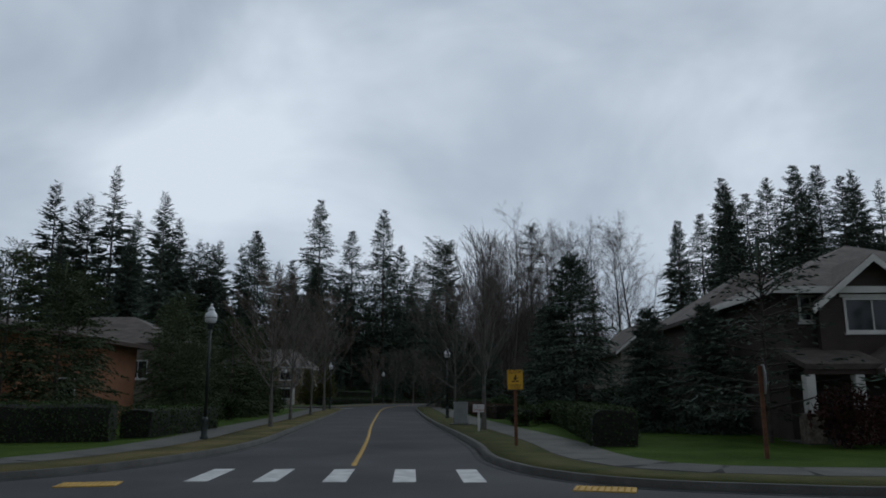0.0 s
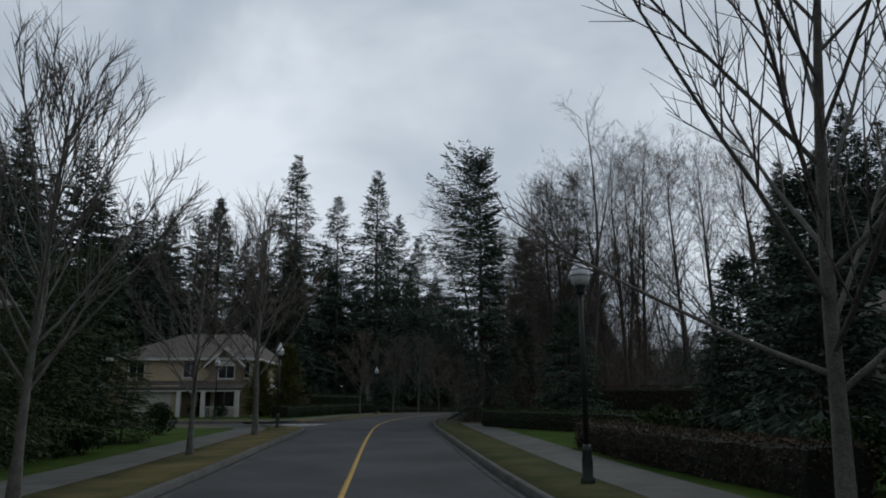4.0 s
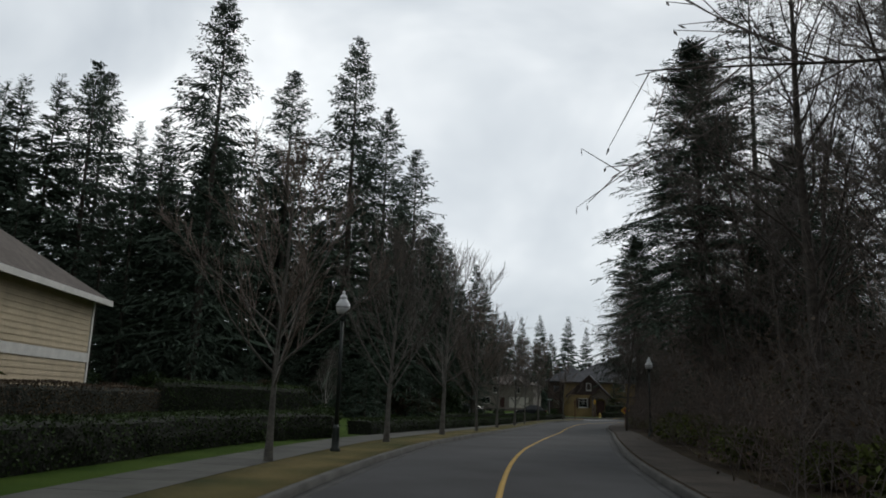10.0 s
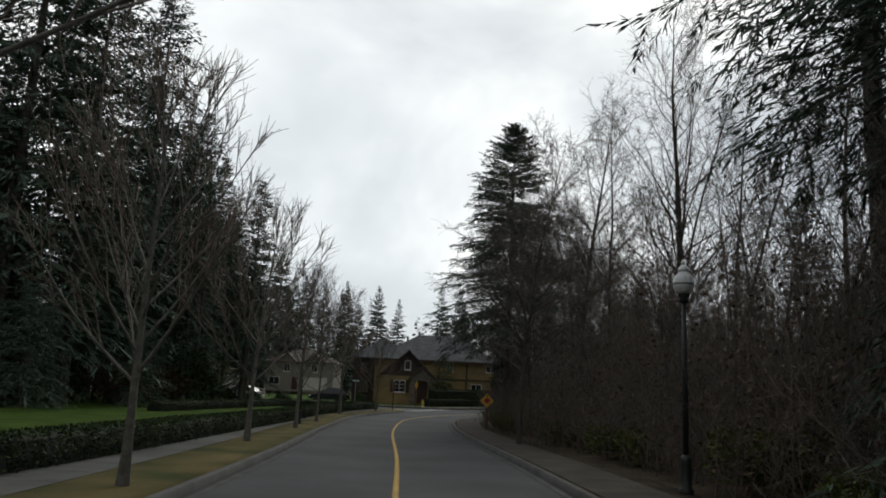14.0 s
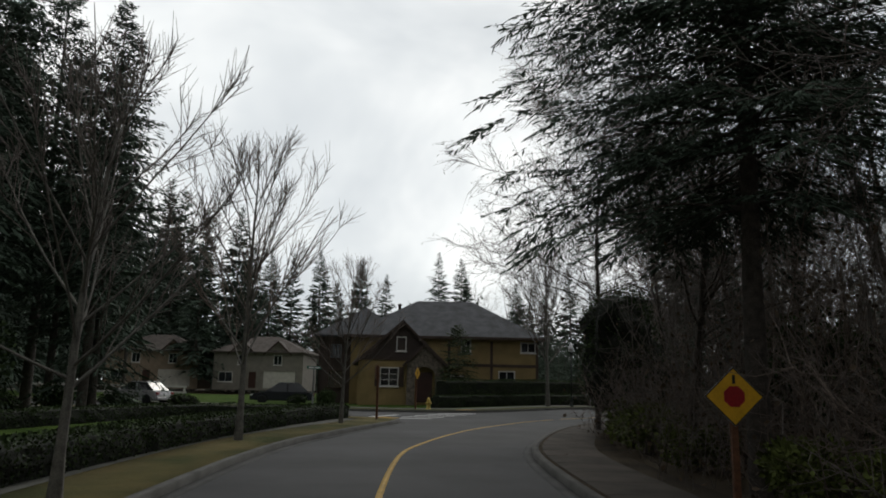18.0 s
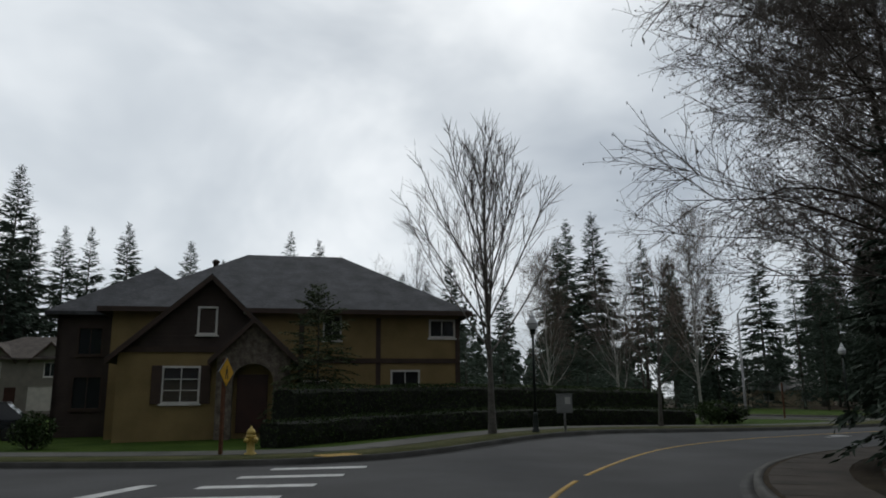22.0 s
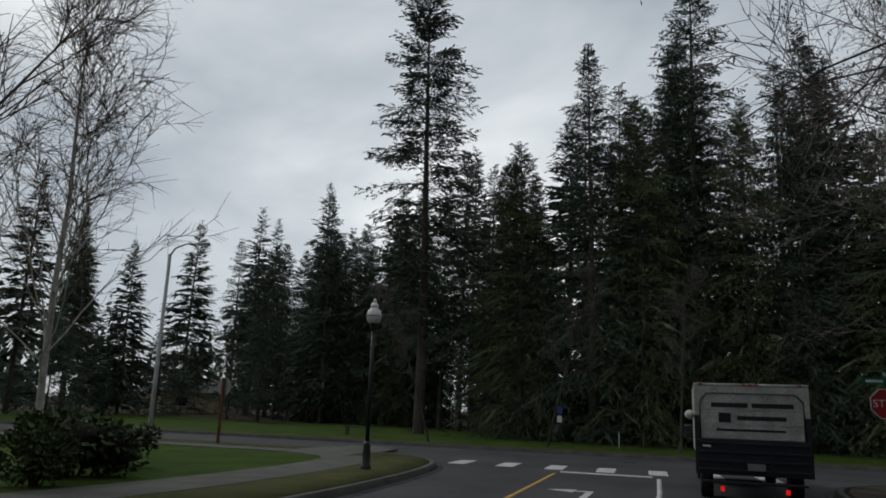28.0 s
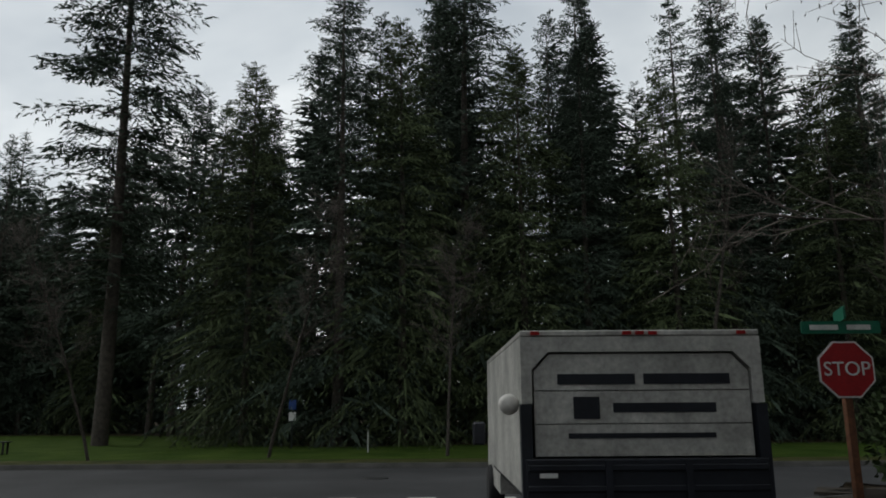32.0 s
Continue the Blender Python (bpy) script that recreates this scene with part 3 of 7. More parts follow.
def alder(seed, height=20.0, limbs=34, bare_to=0.3, mats=(BARK, TWIG), catkins=700, reach=0.2, lean=0.04, angle=(0.6, 1.0), rise=0.05, subs=(9, 5), slim=1.0):
    """A tall bare woodland tree: a leader with many limbs, fine twigs and hanging catkins."""
    rng = np.random.default_rng(seed)
    thick, fine, hang = [], [], []
    trunk, tr = branch(rng, (0, 0, -0.2), (rng.normal(0, lean), rng.normal(0, lean), 1), height, 0.0085 * height * slim, 0.012, 12, 0, 0.04)
    thick.append((trunk, tr))
    for k in range(limbs):
        t = bare_to + (0.98 - bare_to) * (k + rng.uniform(0, 1)) / limbs
        p, d = at_along(trunk, t)
        L = min(6.0, height * reach * (1.25 - t) * rng.uniform(0.7, 1.3) + 0.8)
        pts, rad = branch(rng, p, side_way(rng, d, rng.uniform(*angle)), L, 0.0023 * height * slim * (1.15 - t), 0.006, 8, rise, 0.15)
        thick.append((pts, rad))
        for j in range(subs[0]):
            u = rng.uniform(0.15, 1.0)
            q, dd = at_along(pts, u)
            sp, sr = branch(rng, q, side_way(rng, dd, rng.uniform(0.4, 0.9)), min(1.5, L * rng.uniform(0.18, 0.4) + 0.25), 0.011, 0.005, 4, 0.02, 0.24)
            fine.append((sp, sr))
            for i in range(subs[1]):
                q2, d2 = at_along(sp, rng.uniform(0.2, 1.0))
                tw = branch(rng, q2, side_way(rng, d2, rng.uniform(0.4, 0.9)), rng.uniform(0.25, 0.8), 0.007, 0.0035, 2, -0.03, 0.2)
                fine.append(tw)
                hang.append(tw[0][-1])
    e = thing("bare_tree")
    v, q = tubes(thick, 6)
    part("trunk", big_mesh("trunk", v, q, mats[0], smooth=True), mats[0], e)
    v, q = tubes(fine, 3)
    part("crown", big_mesh("crown", v, q, mats[1]), mats[1], e)
    if catkins:
        hang = np.array(hang)
        pick = hang[rng.choice(len(hang), min(catkins, len(hang)), replace=False)]
        v, q = leaf_quads(pick, np.full(len(pick), 0.085), np.full(len(pick), 0.03), rng, ways=np.tile([0.0, 0, -1], (len(pick), 1)) + rng.normal(0, 0.25, (len(pick), 3)))
        tagged(part("catkin_mass", big_mesh("catkin_mass", v, q, mats[1]), mats[1], e, "small hanging catkins"), kind="stuff")
    return e


def conifer(seed, height=25.0, radius=4.5, bare=0.1, gap=0.55, per=6, droop=0.3, mats=(BARK, NEEDLE), laterals=5, sprigs=0, sprig=0.3, taper=0.85, ragged=0.35, lee=0.0, blade=0.28, boughs=False, stout=0.012, rise=0.25, hang=0.35):
    """A fir: a straight trunk with many boughs, each bough a drooping fan of side sprays that shorten towards its tip; sprigs: how many tufts of needles make up a spray."""
    rng = np.random.default_rng(seed)
    trunk = branch(rng, (0, 0, -0.3), (0, 0, 1), height, stout * height, 0.015, 10, 0, 0.006)
    zs, z = [], height * bare + 0.2
    while z < height - 0.15:
        t = (z - height * bare) / (height * (1 - bare))
        zs += [(z + rng.uniform(-gap, gap), t) for _ in range(max(3, round(per * (1.0 - 0.3 * t))))]
        z += gap * (1.0 - 0.5 * t) * rng.uniform(0.8, 1.2)
    zs = np.array(zs)
    zz, t = np.minimum(zs[:, 0], height - 0.05), zs[:, 1]
    n = len(zz)
    a = rng.uniform(0, 2 * np.pi, n)
    L = (radius * (1 - t) ** taper * (0.72 + 0.28 * np.minimum(1, t / 0.1)) + 0.3 - 0.1 * t) * rng.uniform(1 - ragged, 1.12, n) * (1 - lee * np.cos(a))
    up = rise * (0.3 + 1.2 * t) + 0.75 * t ** 4 + rng.normal(0, 0.08, n)
    sag = droop * (1.15 - 0.7 * t) + rng.normal(0, 0.05, n)
    ca, sa = np.cos(a), np.sin(a)
    tx, ty = (np.interp(zz, trunk[0][:, 2], trunk[0][:, i]) for i in (0, 1))

    def along(u):
        """Places and directions on all boughs at a part u of their lengths."""
        p = np.stack([tx + ca * L * u, ty + sa * L * u, zz + L * (up * u - sag * u * u)], axis=1)
        d = np.stack([ca, sa, up - 2 * sag * u], axis=1)
        return p, d / np.linalg.norm(d, axis=1)[:, None]

    pos, way, size, wide = [], [], [], []
    side = np.stack([-sa, ca, np.zeros(n)], axis=1)
    for j in range(laterals):
        for sg in (-1, 1):
            u = np.clip(0.1 + 0.9 * (j + rng.uniform(0.1, 0.9, n)) / laterals, 0, 1)
            p, d = along(u)
            w = d * rng.uniform(0.5, 0.95, n)[:, None] + side * (sg * rng.uniform(0.5, 0.95, n))[:, None]
            w[:, 2] -= hang * rng.uniform(0, 1, n)
            w /= np.linalg.norm(w, axis=1)[:, None]
            ln = np.minimum(1.9, (0.42 * L * (1 - u) + 0.13 * L + 0.12) * rng.uniform(0.7, 1.2, n))
            if not sprigs:
                pos, way, size, wide = pos + [p], way + [w], size + [ln], wide + [ln * blade]
                continue
            cross = np.cross(w, [0, 0, 1.0])
            for i in range(sprigs):
                f = (i + rng.uniform(0, 1, n)) / sprigs
                turn = rng.choice([-1.0, 1.0], n)[:, None] * rng.uniform(0.25, 0.85, n)[:, None]
                v = w + cross * turn + rng.normal(0, 0.18, (n, 3))
                v[:, 2] -= hang * 0.5
                pos, way = pos + [p + w * (ln * f)[:, None]], way + [v]
                size, wide = size + [sprig * rng.uniform(0.7, 1.3, n) * np.minimum(1, 0.35 + 0.3 * L) * (1.05 - 0.5 * t ** 2)], wide + [sprig * blade * rng.uniform(0.8, 1.3, n)]
    for u0, reach, fat in () if boughs else ((0.0, 0.7, 0.09), (0.5, 0.55, 0.12)):
        p, d = along(np.full(n, u0))
        q, _ = along(np.full(n, min(1.0, u0 + reach)))
        pos, way, size, wide = pos + [p], way + [q - p], size + [L * reach * (0.9 if u0 == 0 else 0.8)], wide + [np.minimum(0.5, L * fat) * (0.4 if sprigs else 1.0)]
    # the leader at the top
    pos, way = pos + [trunk[0][[-1, -1]] - np.array([0, 0, 0.5])], way + [np.array([[0.02, 0, 1], [-0.02, 0.03, 1]])]
    size, wide = size + [np.array([1.1, 0.9])], wide + [np.array([0.12, 0.16])]
    e = thing("fir_tree")
    if boughs:
        paths = [(np.stack([along(np.full(n, u))[0][k] for u in (0.0, 0.35, 0.7)]), np.array([0.014 + 0.007 * L[k], 0.01 + 0.004 * L[k], 0.006])) for k in range(n) if L[k] > 0.9]
        v2, q2 = tubes(paths, 3)
        tagged(part("bough_mass", big_mesh("bough_mass", v2, q2, mats[0]), mats[0], e), kind="stuff")
    v, q = tubes([trunk], 8)
    part("trunk", big_mesh("trunk", v, q, mats[0], smooth=True), mats[0], e)
    v, q = leaf_quads(np.concatenate(pos), np.concatenate(size), np.concatenate(wide), rng, ways=np.concatenate(way), flat_side=0.35)
    part("crown", big_mesh("crown", v, q, mats[1]), mats[1], e)
    return e

def shrub(name, seed, size, count, mat, leaf=0.16, lumps=9, stems=True, core=False, low=0.0):
    """A dense bush of many leaves, in lumps, with an uneven outline; size is (x, y, z) of the whole."""
    rng = np.random.default_rng(seed)
    sx, sy, sz = size
    e = thing(name)
    middles = [np.array([rng.uniform(-0.28, 0.28) * sx, rng.uniform(-0.28, 0.28) * sy, rng.uniform(0.28 + low, 0.72) * sz]) for _ in range(lumps)]
    per = count // lumps
    pos, way = [], []
    for m in middles:
        n = rng.normal(0, 1, (per, 3))
        n /= np.linalg.norm(n, axis=1)[:, None]
        r = rng.uniform(0.72, 1.05, per)[:, None]
        p = m + n * r * np.array([sx, sy, sz]) * rng.uniform(0.2, 0.28)
        pos.append(p)
        way.append(n + rng.normal(0, 0.6, (per, 3)))
    pos, way = np.concatenate(pos), np.concatenate(way)
    n = rng.normal(0, 1, (220, 3)) * np.array([sx, sy, sz]) * 0.13 + np.array([0, 0, 0.4 * sz])
    pos, way = np.concatenate([pos, n]), np.concatenate([way, rng.normal(0, 1, (220, 3))])
    ln = np.full(len(pos), leaf)
    ln[-220:] = min(0.13 * min(size), leaf * 2.2)
    keep = pos[:, 2] > 0.03
    pos, way, ln = pos[keep], way[keep], ln[keep]
    v, q = leaf_quads(pos, ln, ln * 0.6, rng, ways=way)
    part("leaves", big_mesh("leaves", v, q, mat), mat, e)
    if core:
        # filled lumps whose dark paint replaces the shade behind the leaves
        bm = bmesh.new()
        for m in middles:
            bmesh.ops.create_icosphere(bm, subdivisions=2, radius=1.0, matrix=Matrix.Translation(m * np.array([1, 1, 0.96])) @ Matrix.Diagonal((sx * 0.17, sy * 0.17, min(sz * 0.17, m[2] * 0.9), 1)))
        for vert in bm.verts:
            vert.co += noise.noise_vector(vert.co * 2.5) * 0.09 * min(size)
        part("inner_growth", bm, SHADE_CORE, e)
    if stems:
        paths = [branch(rng, (rng.normal(0, 0.06 * sx), rng.normal(0, 0.06 * sy), -0.1), (rng.normal(0, 0.3), rng.normal(0, 0.3), 1), sz * 0.75, 0.03, 0.008, 5, 0, 0.1) for _ in range(7)]
        v, q = tubes(paths, 4)
        tagged(part("stem_mass", big_mesh("stem_mass", v, q, BARK), BARK, e), kind="stuff")
    return e


def hedge(line, width, height, seed, label, mat=HEDGE, leaf=0.075, density=230, turn=0, lift=LIFT):
    """A clipped hedge along a line: a body painted near-black for the shade inside, with leaves all over its faces."""
    rng = np.random.default_rng(seed)
    pts = spline(line, 0.5)
    a, n = np.asarray(pts), normals(pts)
    base = np.array([land(x, y) + lift for x, y in a])
    e = thing("hedge", (a[0][0], a[0][1], base[0]), label, "hedge")
    w = width / 2
    prof = np.array([(-w * 0.92, 0.0), (-w, height * 0.5), (-w * 0.93, height * 0.93), (-w * 0.6, height), (w * 0.6, height), (w * 0.93, height * 0.93), (w, height * 0.5), (w * 0.92, 0.0)])
    org = np.array([a[0][0], a[0][1], base[0]])

    def point(i, d, z):
        return np.stack([a[i, 0] + n[i, 0] * d, a[i, 1] + n[i, 1] * d, base[i] + z], axis=-1) - org

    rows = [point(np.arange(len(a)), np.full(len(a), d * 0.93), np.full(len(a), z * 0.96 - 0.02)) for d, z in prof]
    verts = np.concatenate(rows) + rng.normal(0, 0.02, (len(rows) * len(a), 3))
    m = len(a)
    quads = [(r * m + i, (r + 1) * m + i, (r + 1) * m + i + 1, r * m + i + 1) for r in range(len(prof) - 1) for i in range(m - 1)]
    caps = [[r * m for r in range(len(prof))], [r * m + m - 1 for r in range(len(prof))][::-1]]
    me = mesh_from("body", verts, [tuple(q) for q in quads] + [tuple(c) for c in caps], SHADE_CORE)
    part("body", me, SHADE_CORE, e)
    seg = np.linalg.norm(np.diff(prof, axis=0), axis=1)
    length = np.linalg.norm(np.diff(a, axis=0), axis=1).sum()
    count = int(length * seg.sum() * density)
    u = rng.uniform(0, m - 1.001, count)
    i = u.astype(int)
    s = rng.uniform(0, seg.sum(), count)
    cum = np.concatenate([[0], np.cumsum(seg)])
    d, z = np.interp(s, cum, prof[:, 0]), np.interp(s, cum, prof[:, 1])
    pos = point(i, d, z) * (1 - (u - i))[:, None] + point(np.minimum(i + 1, m - 1), d, z) * (u - i)[:, None]
    ends = int(width * height * density)
    for k in (0, m - 1):
        dd, zz = rng.uniform(-w, w, ends), rng.uniform(0, height, ends)
        pos = np.concatenate([pos, point(np.full(ends, k), dd, zz)])
    wob = np.array([noise.noise(Vector((p[0] * 0.9, p[1] * 0.9, p[2] * 1.5))) for p in pos])
    pos[:, 2] += wob * 0.08 * np.clip(pos[:, 2] / height, 0, 1)
    pos[:, :2] += rng.normal(0, 0.03, (len(pos), 2))
    ways = rng.normal(0, 1, (len(pos), 3)) + np.array([0, 0, 0.5])
    ln = np.full(len(pos), leaf)
    v, q = leaf_quads(pos, ln, ln * 0.65, rng, ways=ways)
    part("leaves", big_mesh("leaves", v, q, mat), mat, e)
    return e


def plant(proto, x, y, scale=1.0, turn=0.0, name=None, label="", category="tree", group="", lift=LIFT, tall=1.0):
    """A copy of a tree at a place."""
    e = copy_thing(proto, pose(x, y, land(x, y) + lift - 0.02, 0, 0, turn) @ Matrix.Diagonal((scale, scale, scale * tall, 1)))
    if name:
        e.name = name
    return tagged(e, label, category, group)

# ---- the planting ----
def brush(seed, height=3.2, stems=46, spread=1.7, mat=TWIG_RED, leaves=420, lean=0.36):
    """A tangle of arching bare winter stems with fine side twigs going every way."""
    rng = np.random.default_rng(seed)
    fine = []
    for _ in range(stems):
        a, r = rng.uniform(0, 2 * np.pi), spread * math.sqrt(rng.uniform(0, 1))
        h = height * rng.uniform(0.35, 1.05)
        pts, rad = branch(rng, (r * math.cos(a), r * math.sin(a), -0.1), (rng.normal(0, lean), rng.normal(0, lean), 1), h, 0.011, 0.005, 6, -0.02, 0.13)
        fine.append((pts, rad))
        for _ in range(13):
            q, d = at_along(pts, rng.uniform(0.15, 1.0))
            fine.append(branch(rng, q, side_way(rng, d, rng.uniform(0.5, 1.3)), rng.uniform(0.3, 0.95), 0.0065, 0.003, 3, 0.08, 0.28))
    e = thing("brush")
    v, q = tubes(fine, 3)
    tagged(part("twig_mass", big_mesh("twig_mass", v, q, mat), mat, e), kind="stuff")
    pos = np.stack([rng.normal(0, spread * 0.5, leaves), rng.normal(0, spread * 0.5, leaves), np.abs(rng.normal(0, height * 0.36, leaves))], axis=1)
    ln = np.full(len(pos), 0.10)
    v, q = leaf_quads(pos, ln, ln * 0.6, rng)
    tagged(part("withered_leaves", big_mesh("withered_leaves", v, q, RUSTY), RUSTY, e, "brown withered leaves"), kind="stuff")
    return e


far_firs = [conifer(111, 26, 5.6, 0.12, gap=0.6, per=7, laterals=6, blade=0.2, hang=0.6), conifer(112, 26, 5.0, 0.2, gap=0.62, per=7, ragged=0.5, laterals=6, blade=0.2, hang=0.6), conifer(113, 26, 6.2, 0.06, gap=0.6, per=7, droop=0.42, laterals=6, blade=0.2, hang=0.6), conifer(114, 26, 4.6, 0.3, gap=0.62, per=7, ragged=0.55, laterals=5, blade=0.22, hang=0.5)]
fine_firs = [conifer(115, 26, 5.6, 0.26, gap=0.56, per=8, ragged=0.5, laterals=6, sprigs=3, sprig=0.42, blade=0.22, hang=0.6), conifer(116, 26, 5.8, 0.1, gap=0.56, per=8, ragged=0.4, laterals=6, sprigs=3, sprig=0.42, blade=0.22, hang=0.6)]
near_fir = conifer(15, 19.5, 5.2, 0.27, gap=0.36, per=9, droop=0.26, laterals=11, sprigs=19, sprig=0.2, ragged=0.5, blade=0.17, taper=0.75, boughs=True)
lone_fir = conifer(16, 17.0, 3.0, 0.3, gap=0.44, per=8, droop=0.1, laterals=8, sprigs=9, sprig=0.26, taper=0.32, ragged=0.62, lee=0.45, blade=0.26, boughs=True, rise=0.35)
old_fir = conifer(19, 30, 4.6, 0.3, gap=0.8, per=5, droop=0.4, laterals=8, sprigs=7, sprig=0.36, taper=0.5, ragged=0.55, blade=0.16, boughs=True)
thuja = conifer(26, 6, 1.6, 0.0, gap=0.17, per=12, droop=-0.05, mats=(BARK, THUJA), laterals=6, sprigs=5, sprig=0.2, ragged=0.3, rise=0.7, blade=0.36, taper=0.6)
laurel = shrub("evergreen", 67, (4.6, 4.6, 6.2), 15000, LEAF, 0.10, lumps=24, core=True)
tall_fir = conifer(17, 31, 4.6, 0.2, gap=0.7, per=6, droop=0.22, laterals=8, sprigs=9, sprig=0.34, taper=0.45, ragged=0.65, blade=0.24, boughs=True)
wood_fir = conifer(18, 28, 5.8, 0.03, gap=0.62, per=7, droop=0.4, laterals=7, sprigs=7, sprig=0.3, ragged=0.5, blade=0.2, hang=0.6)
back_fir = conifer(28, 28, 5.6, 0.05, gap=0.66, per=7, droop=0.4, laterals=6, sprigs=3, sprig=0.42, ragged=0.5, blade=0.2, hang=0.6)
cedars = [conifer(21, 22, 5.6, 0.01, gap=0.5, per=7, droop=0.5, mats=(BARK, CEDAR), laterals=7, sprigs=7, sprig=0.28, hang=0.9, taper=0.75, blade=0.2), conifer(22, 7, 2.4, 0.01, gap=0.3, per=8, droop=0.3, mats=(BARK, CEDAR), laterals=6, sprigs=5, sprig=0.22, taper=0.6, blade=0.26)]
cones = [conifer(23, 9, 3.0, 0.01, gap=0.28, per=10, droop=0.25, laterals=6, sprigs=6, sprig=0.25, taper=0.65, blade=0.3)]
low_fir = conifer(27, 9, 4.4, 0.0, gap=0.5, per=7, droop=0.4, laterals=5, sprigs=4, sprig=0.32, taper=0.55, hang=0.9, blade=0.18)
young_fir = conifer(25, 9, 4.4, 0.0, gap=0.42, per=8, droop=0.4, laterals=6, sprigs=4, sprig=0.32, taper=0.55, hang=0.9, blade=0.2)
pine_bush = conifer(24, 4.6, 2.2, 0.1, gap=0.36, per=6, droop=0.0, laterals=5, sprigs=4, sprig=0.22, ragged=0.5, taper=0.6, boughs=True, blade=0.2)
vases = [vase_tree(31, mats=(BARK_PALE, TWIG_RED)), vase_tree(32, limbs=26, spread=0.72), vase_tree(33, limbs=20, spread=1.05), vase_tree(34, limbs=23, spread=0.9, mats=(BARK_PALE, TWIG_RED))]
alders = [alder(41, limbs=40, slim=1.3, reach=0.3, angle=(0.45, 0.85), rise=0.07, subs=(10, 6)), alder(42, limbs=40, slim=1.3, reach=0.33, bare_to=0.2, angle=(0.5, 0.9), rise=0.07, subs=(10, 6))]
hanging = alder(44, 17, 62, 0.2, reach=0.29, catkins=4000, lean=0.06, angle=(0.6, 1.2), rise=-0.01, subs=(11, 6))
spreading = alder(54, 15, 46, 0.24, reach=0.42, catkins=5000, lean=0.05, angle=(0.75, 1.25), rise=0.02, subs=(18, 8), slim=0.85)
far_alders = [alder(45, 20, 26, 0.3, catkins=0, reach=0.26, subs=(6, 3)), alder(46, 20, 24, 0.4, catkins=0, reach=0.25, lean=0.08, subs=(6, 3)), alder(47, 20, 28, 0.2, catkins=0, reach=0.28, subs=(6, 3))]
birches = [alder(51, 11, 44, 0.16, (BARK_WHITE, TWIG_RED), 0, 0.3, angle=(0.35, 0.7), rise=0.06, subs=(11, 6)), alder(52, 9, 34, 0.15, (BARK_WHITE, TWIG), 0, 0.3, angle=(0.4, 0.7), rise=0.06)]
scrubs = [shrub("scrub", 61, (3.2, 3.2, 2.4), 2900, RUSTY, 0.15), shrub("scrub", 62, (3.0, 3.4, 2.8), 3000, LEAF, 0.15)]
brushes = [brush(71), brush(72, 4.2, 48, 2.0, TWIG), brush(73, 7.0, 40, 2.3, TWIG_RED, lean=0.15), brush(74, 6.2, 40, 2.3, TWIG, lean=0.15)]
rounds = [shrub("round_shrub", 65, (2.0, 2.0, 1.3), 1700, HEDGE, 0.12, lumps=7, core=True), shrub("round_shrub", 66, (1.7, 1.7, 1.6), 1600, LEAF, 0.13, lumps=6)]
barberry = shrub("red_shrub", 69, (2.2, 2.0, 1.9), 2600, DARK_RED, 0.1, lumps=9)
salal = shrub("low_shrub", 68, (2.4, 2.4, 1.5), 1500, MOSSY, 0.13, lumps=8)
slim_alders = [alder(48, 16, 26, 0.3, catkins=600, reach=0.2, lean=0.14, subs=(9, 6), slim=0.8, angle=(0.5, 1.0)), alder(49, 14, 24, 0.25, catkins=500, reach=0.22, lean=0.17, subs=(9, 6), slim=0.8)]
PROTOS = far_firs + [spreading, thuja, laurel, young_fir, low_fir, back_fir, old_fir, salal, barberry] + fine_firs + slim_alders + [near_fir, lone_fir, tall_fir, wood_fir, pine_bush, hanging] + cedars + cones + vases + alders + far_alders + birches + scrubs + brushes + rounds

R = random.Random(5)


def spot(x, y):
    """How far a place is from the roadway; below 0 on it."""
    i, g = inside_and_gap(np.array([[x, y]], dtype=float))
    return -g[0] if i[0] else g[0]


# the tall firs that stand out over the houses: x, y, height, kind
for x, y, h, k in ((-26.2, 152.4, 41.5, 1), (-20.0, 160.3, 36.8, 0), (-13.6, 162.1, 41.7, 1), (-9.8, 163.5, 34, 3), (-42.7, 166.5, 38.3, 2), (-60.2, 132.7, 43, 1), (-70.6, 132.4, 40, 0), (-49.3, 129.4, 37, 2), (-39.3, 155.7, 34.7, 0),
                   (-50, 158, 33, 3), (-55, 150, 32, 3), (-46, 150, 29, 3), (-33, 158, 30, 0), (-29, 168, 31, 3), (-6.5, 168, 31, 0), (-3.2, 176, 24, 2), (-8, 180, 28, 1), (-14, 172, 33, 2), (1.5, 177.5, 19, 2), (-1.5, 182, 22, 0), (-5, 187, 23, 1), (-9, 186, 25, 2), (-4, 179, 24, 0), (-12, 191, 25, 3), (-16, 196, 24, 0), (-8, 193, 23, 2)):
    plant(fine_firs[k % 2] if x > -45 else far_firs[k], x, y, h / 26, R.uniform(0, 360), "fir_tree", "tall dark green fir standing out at the forest edge", "tree")
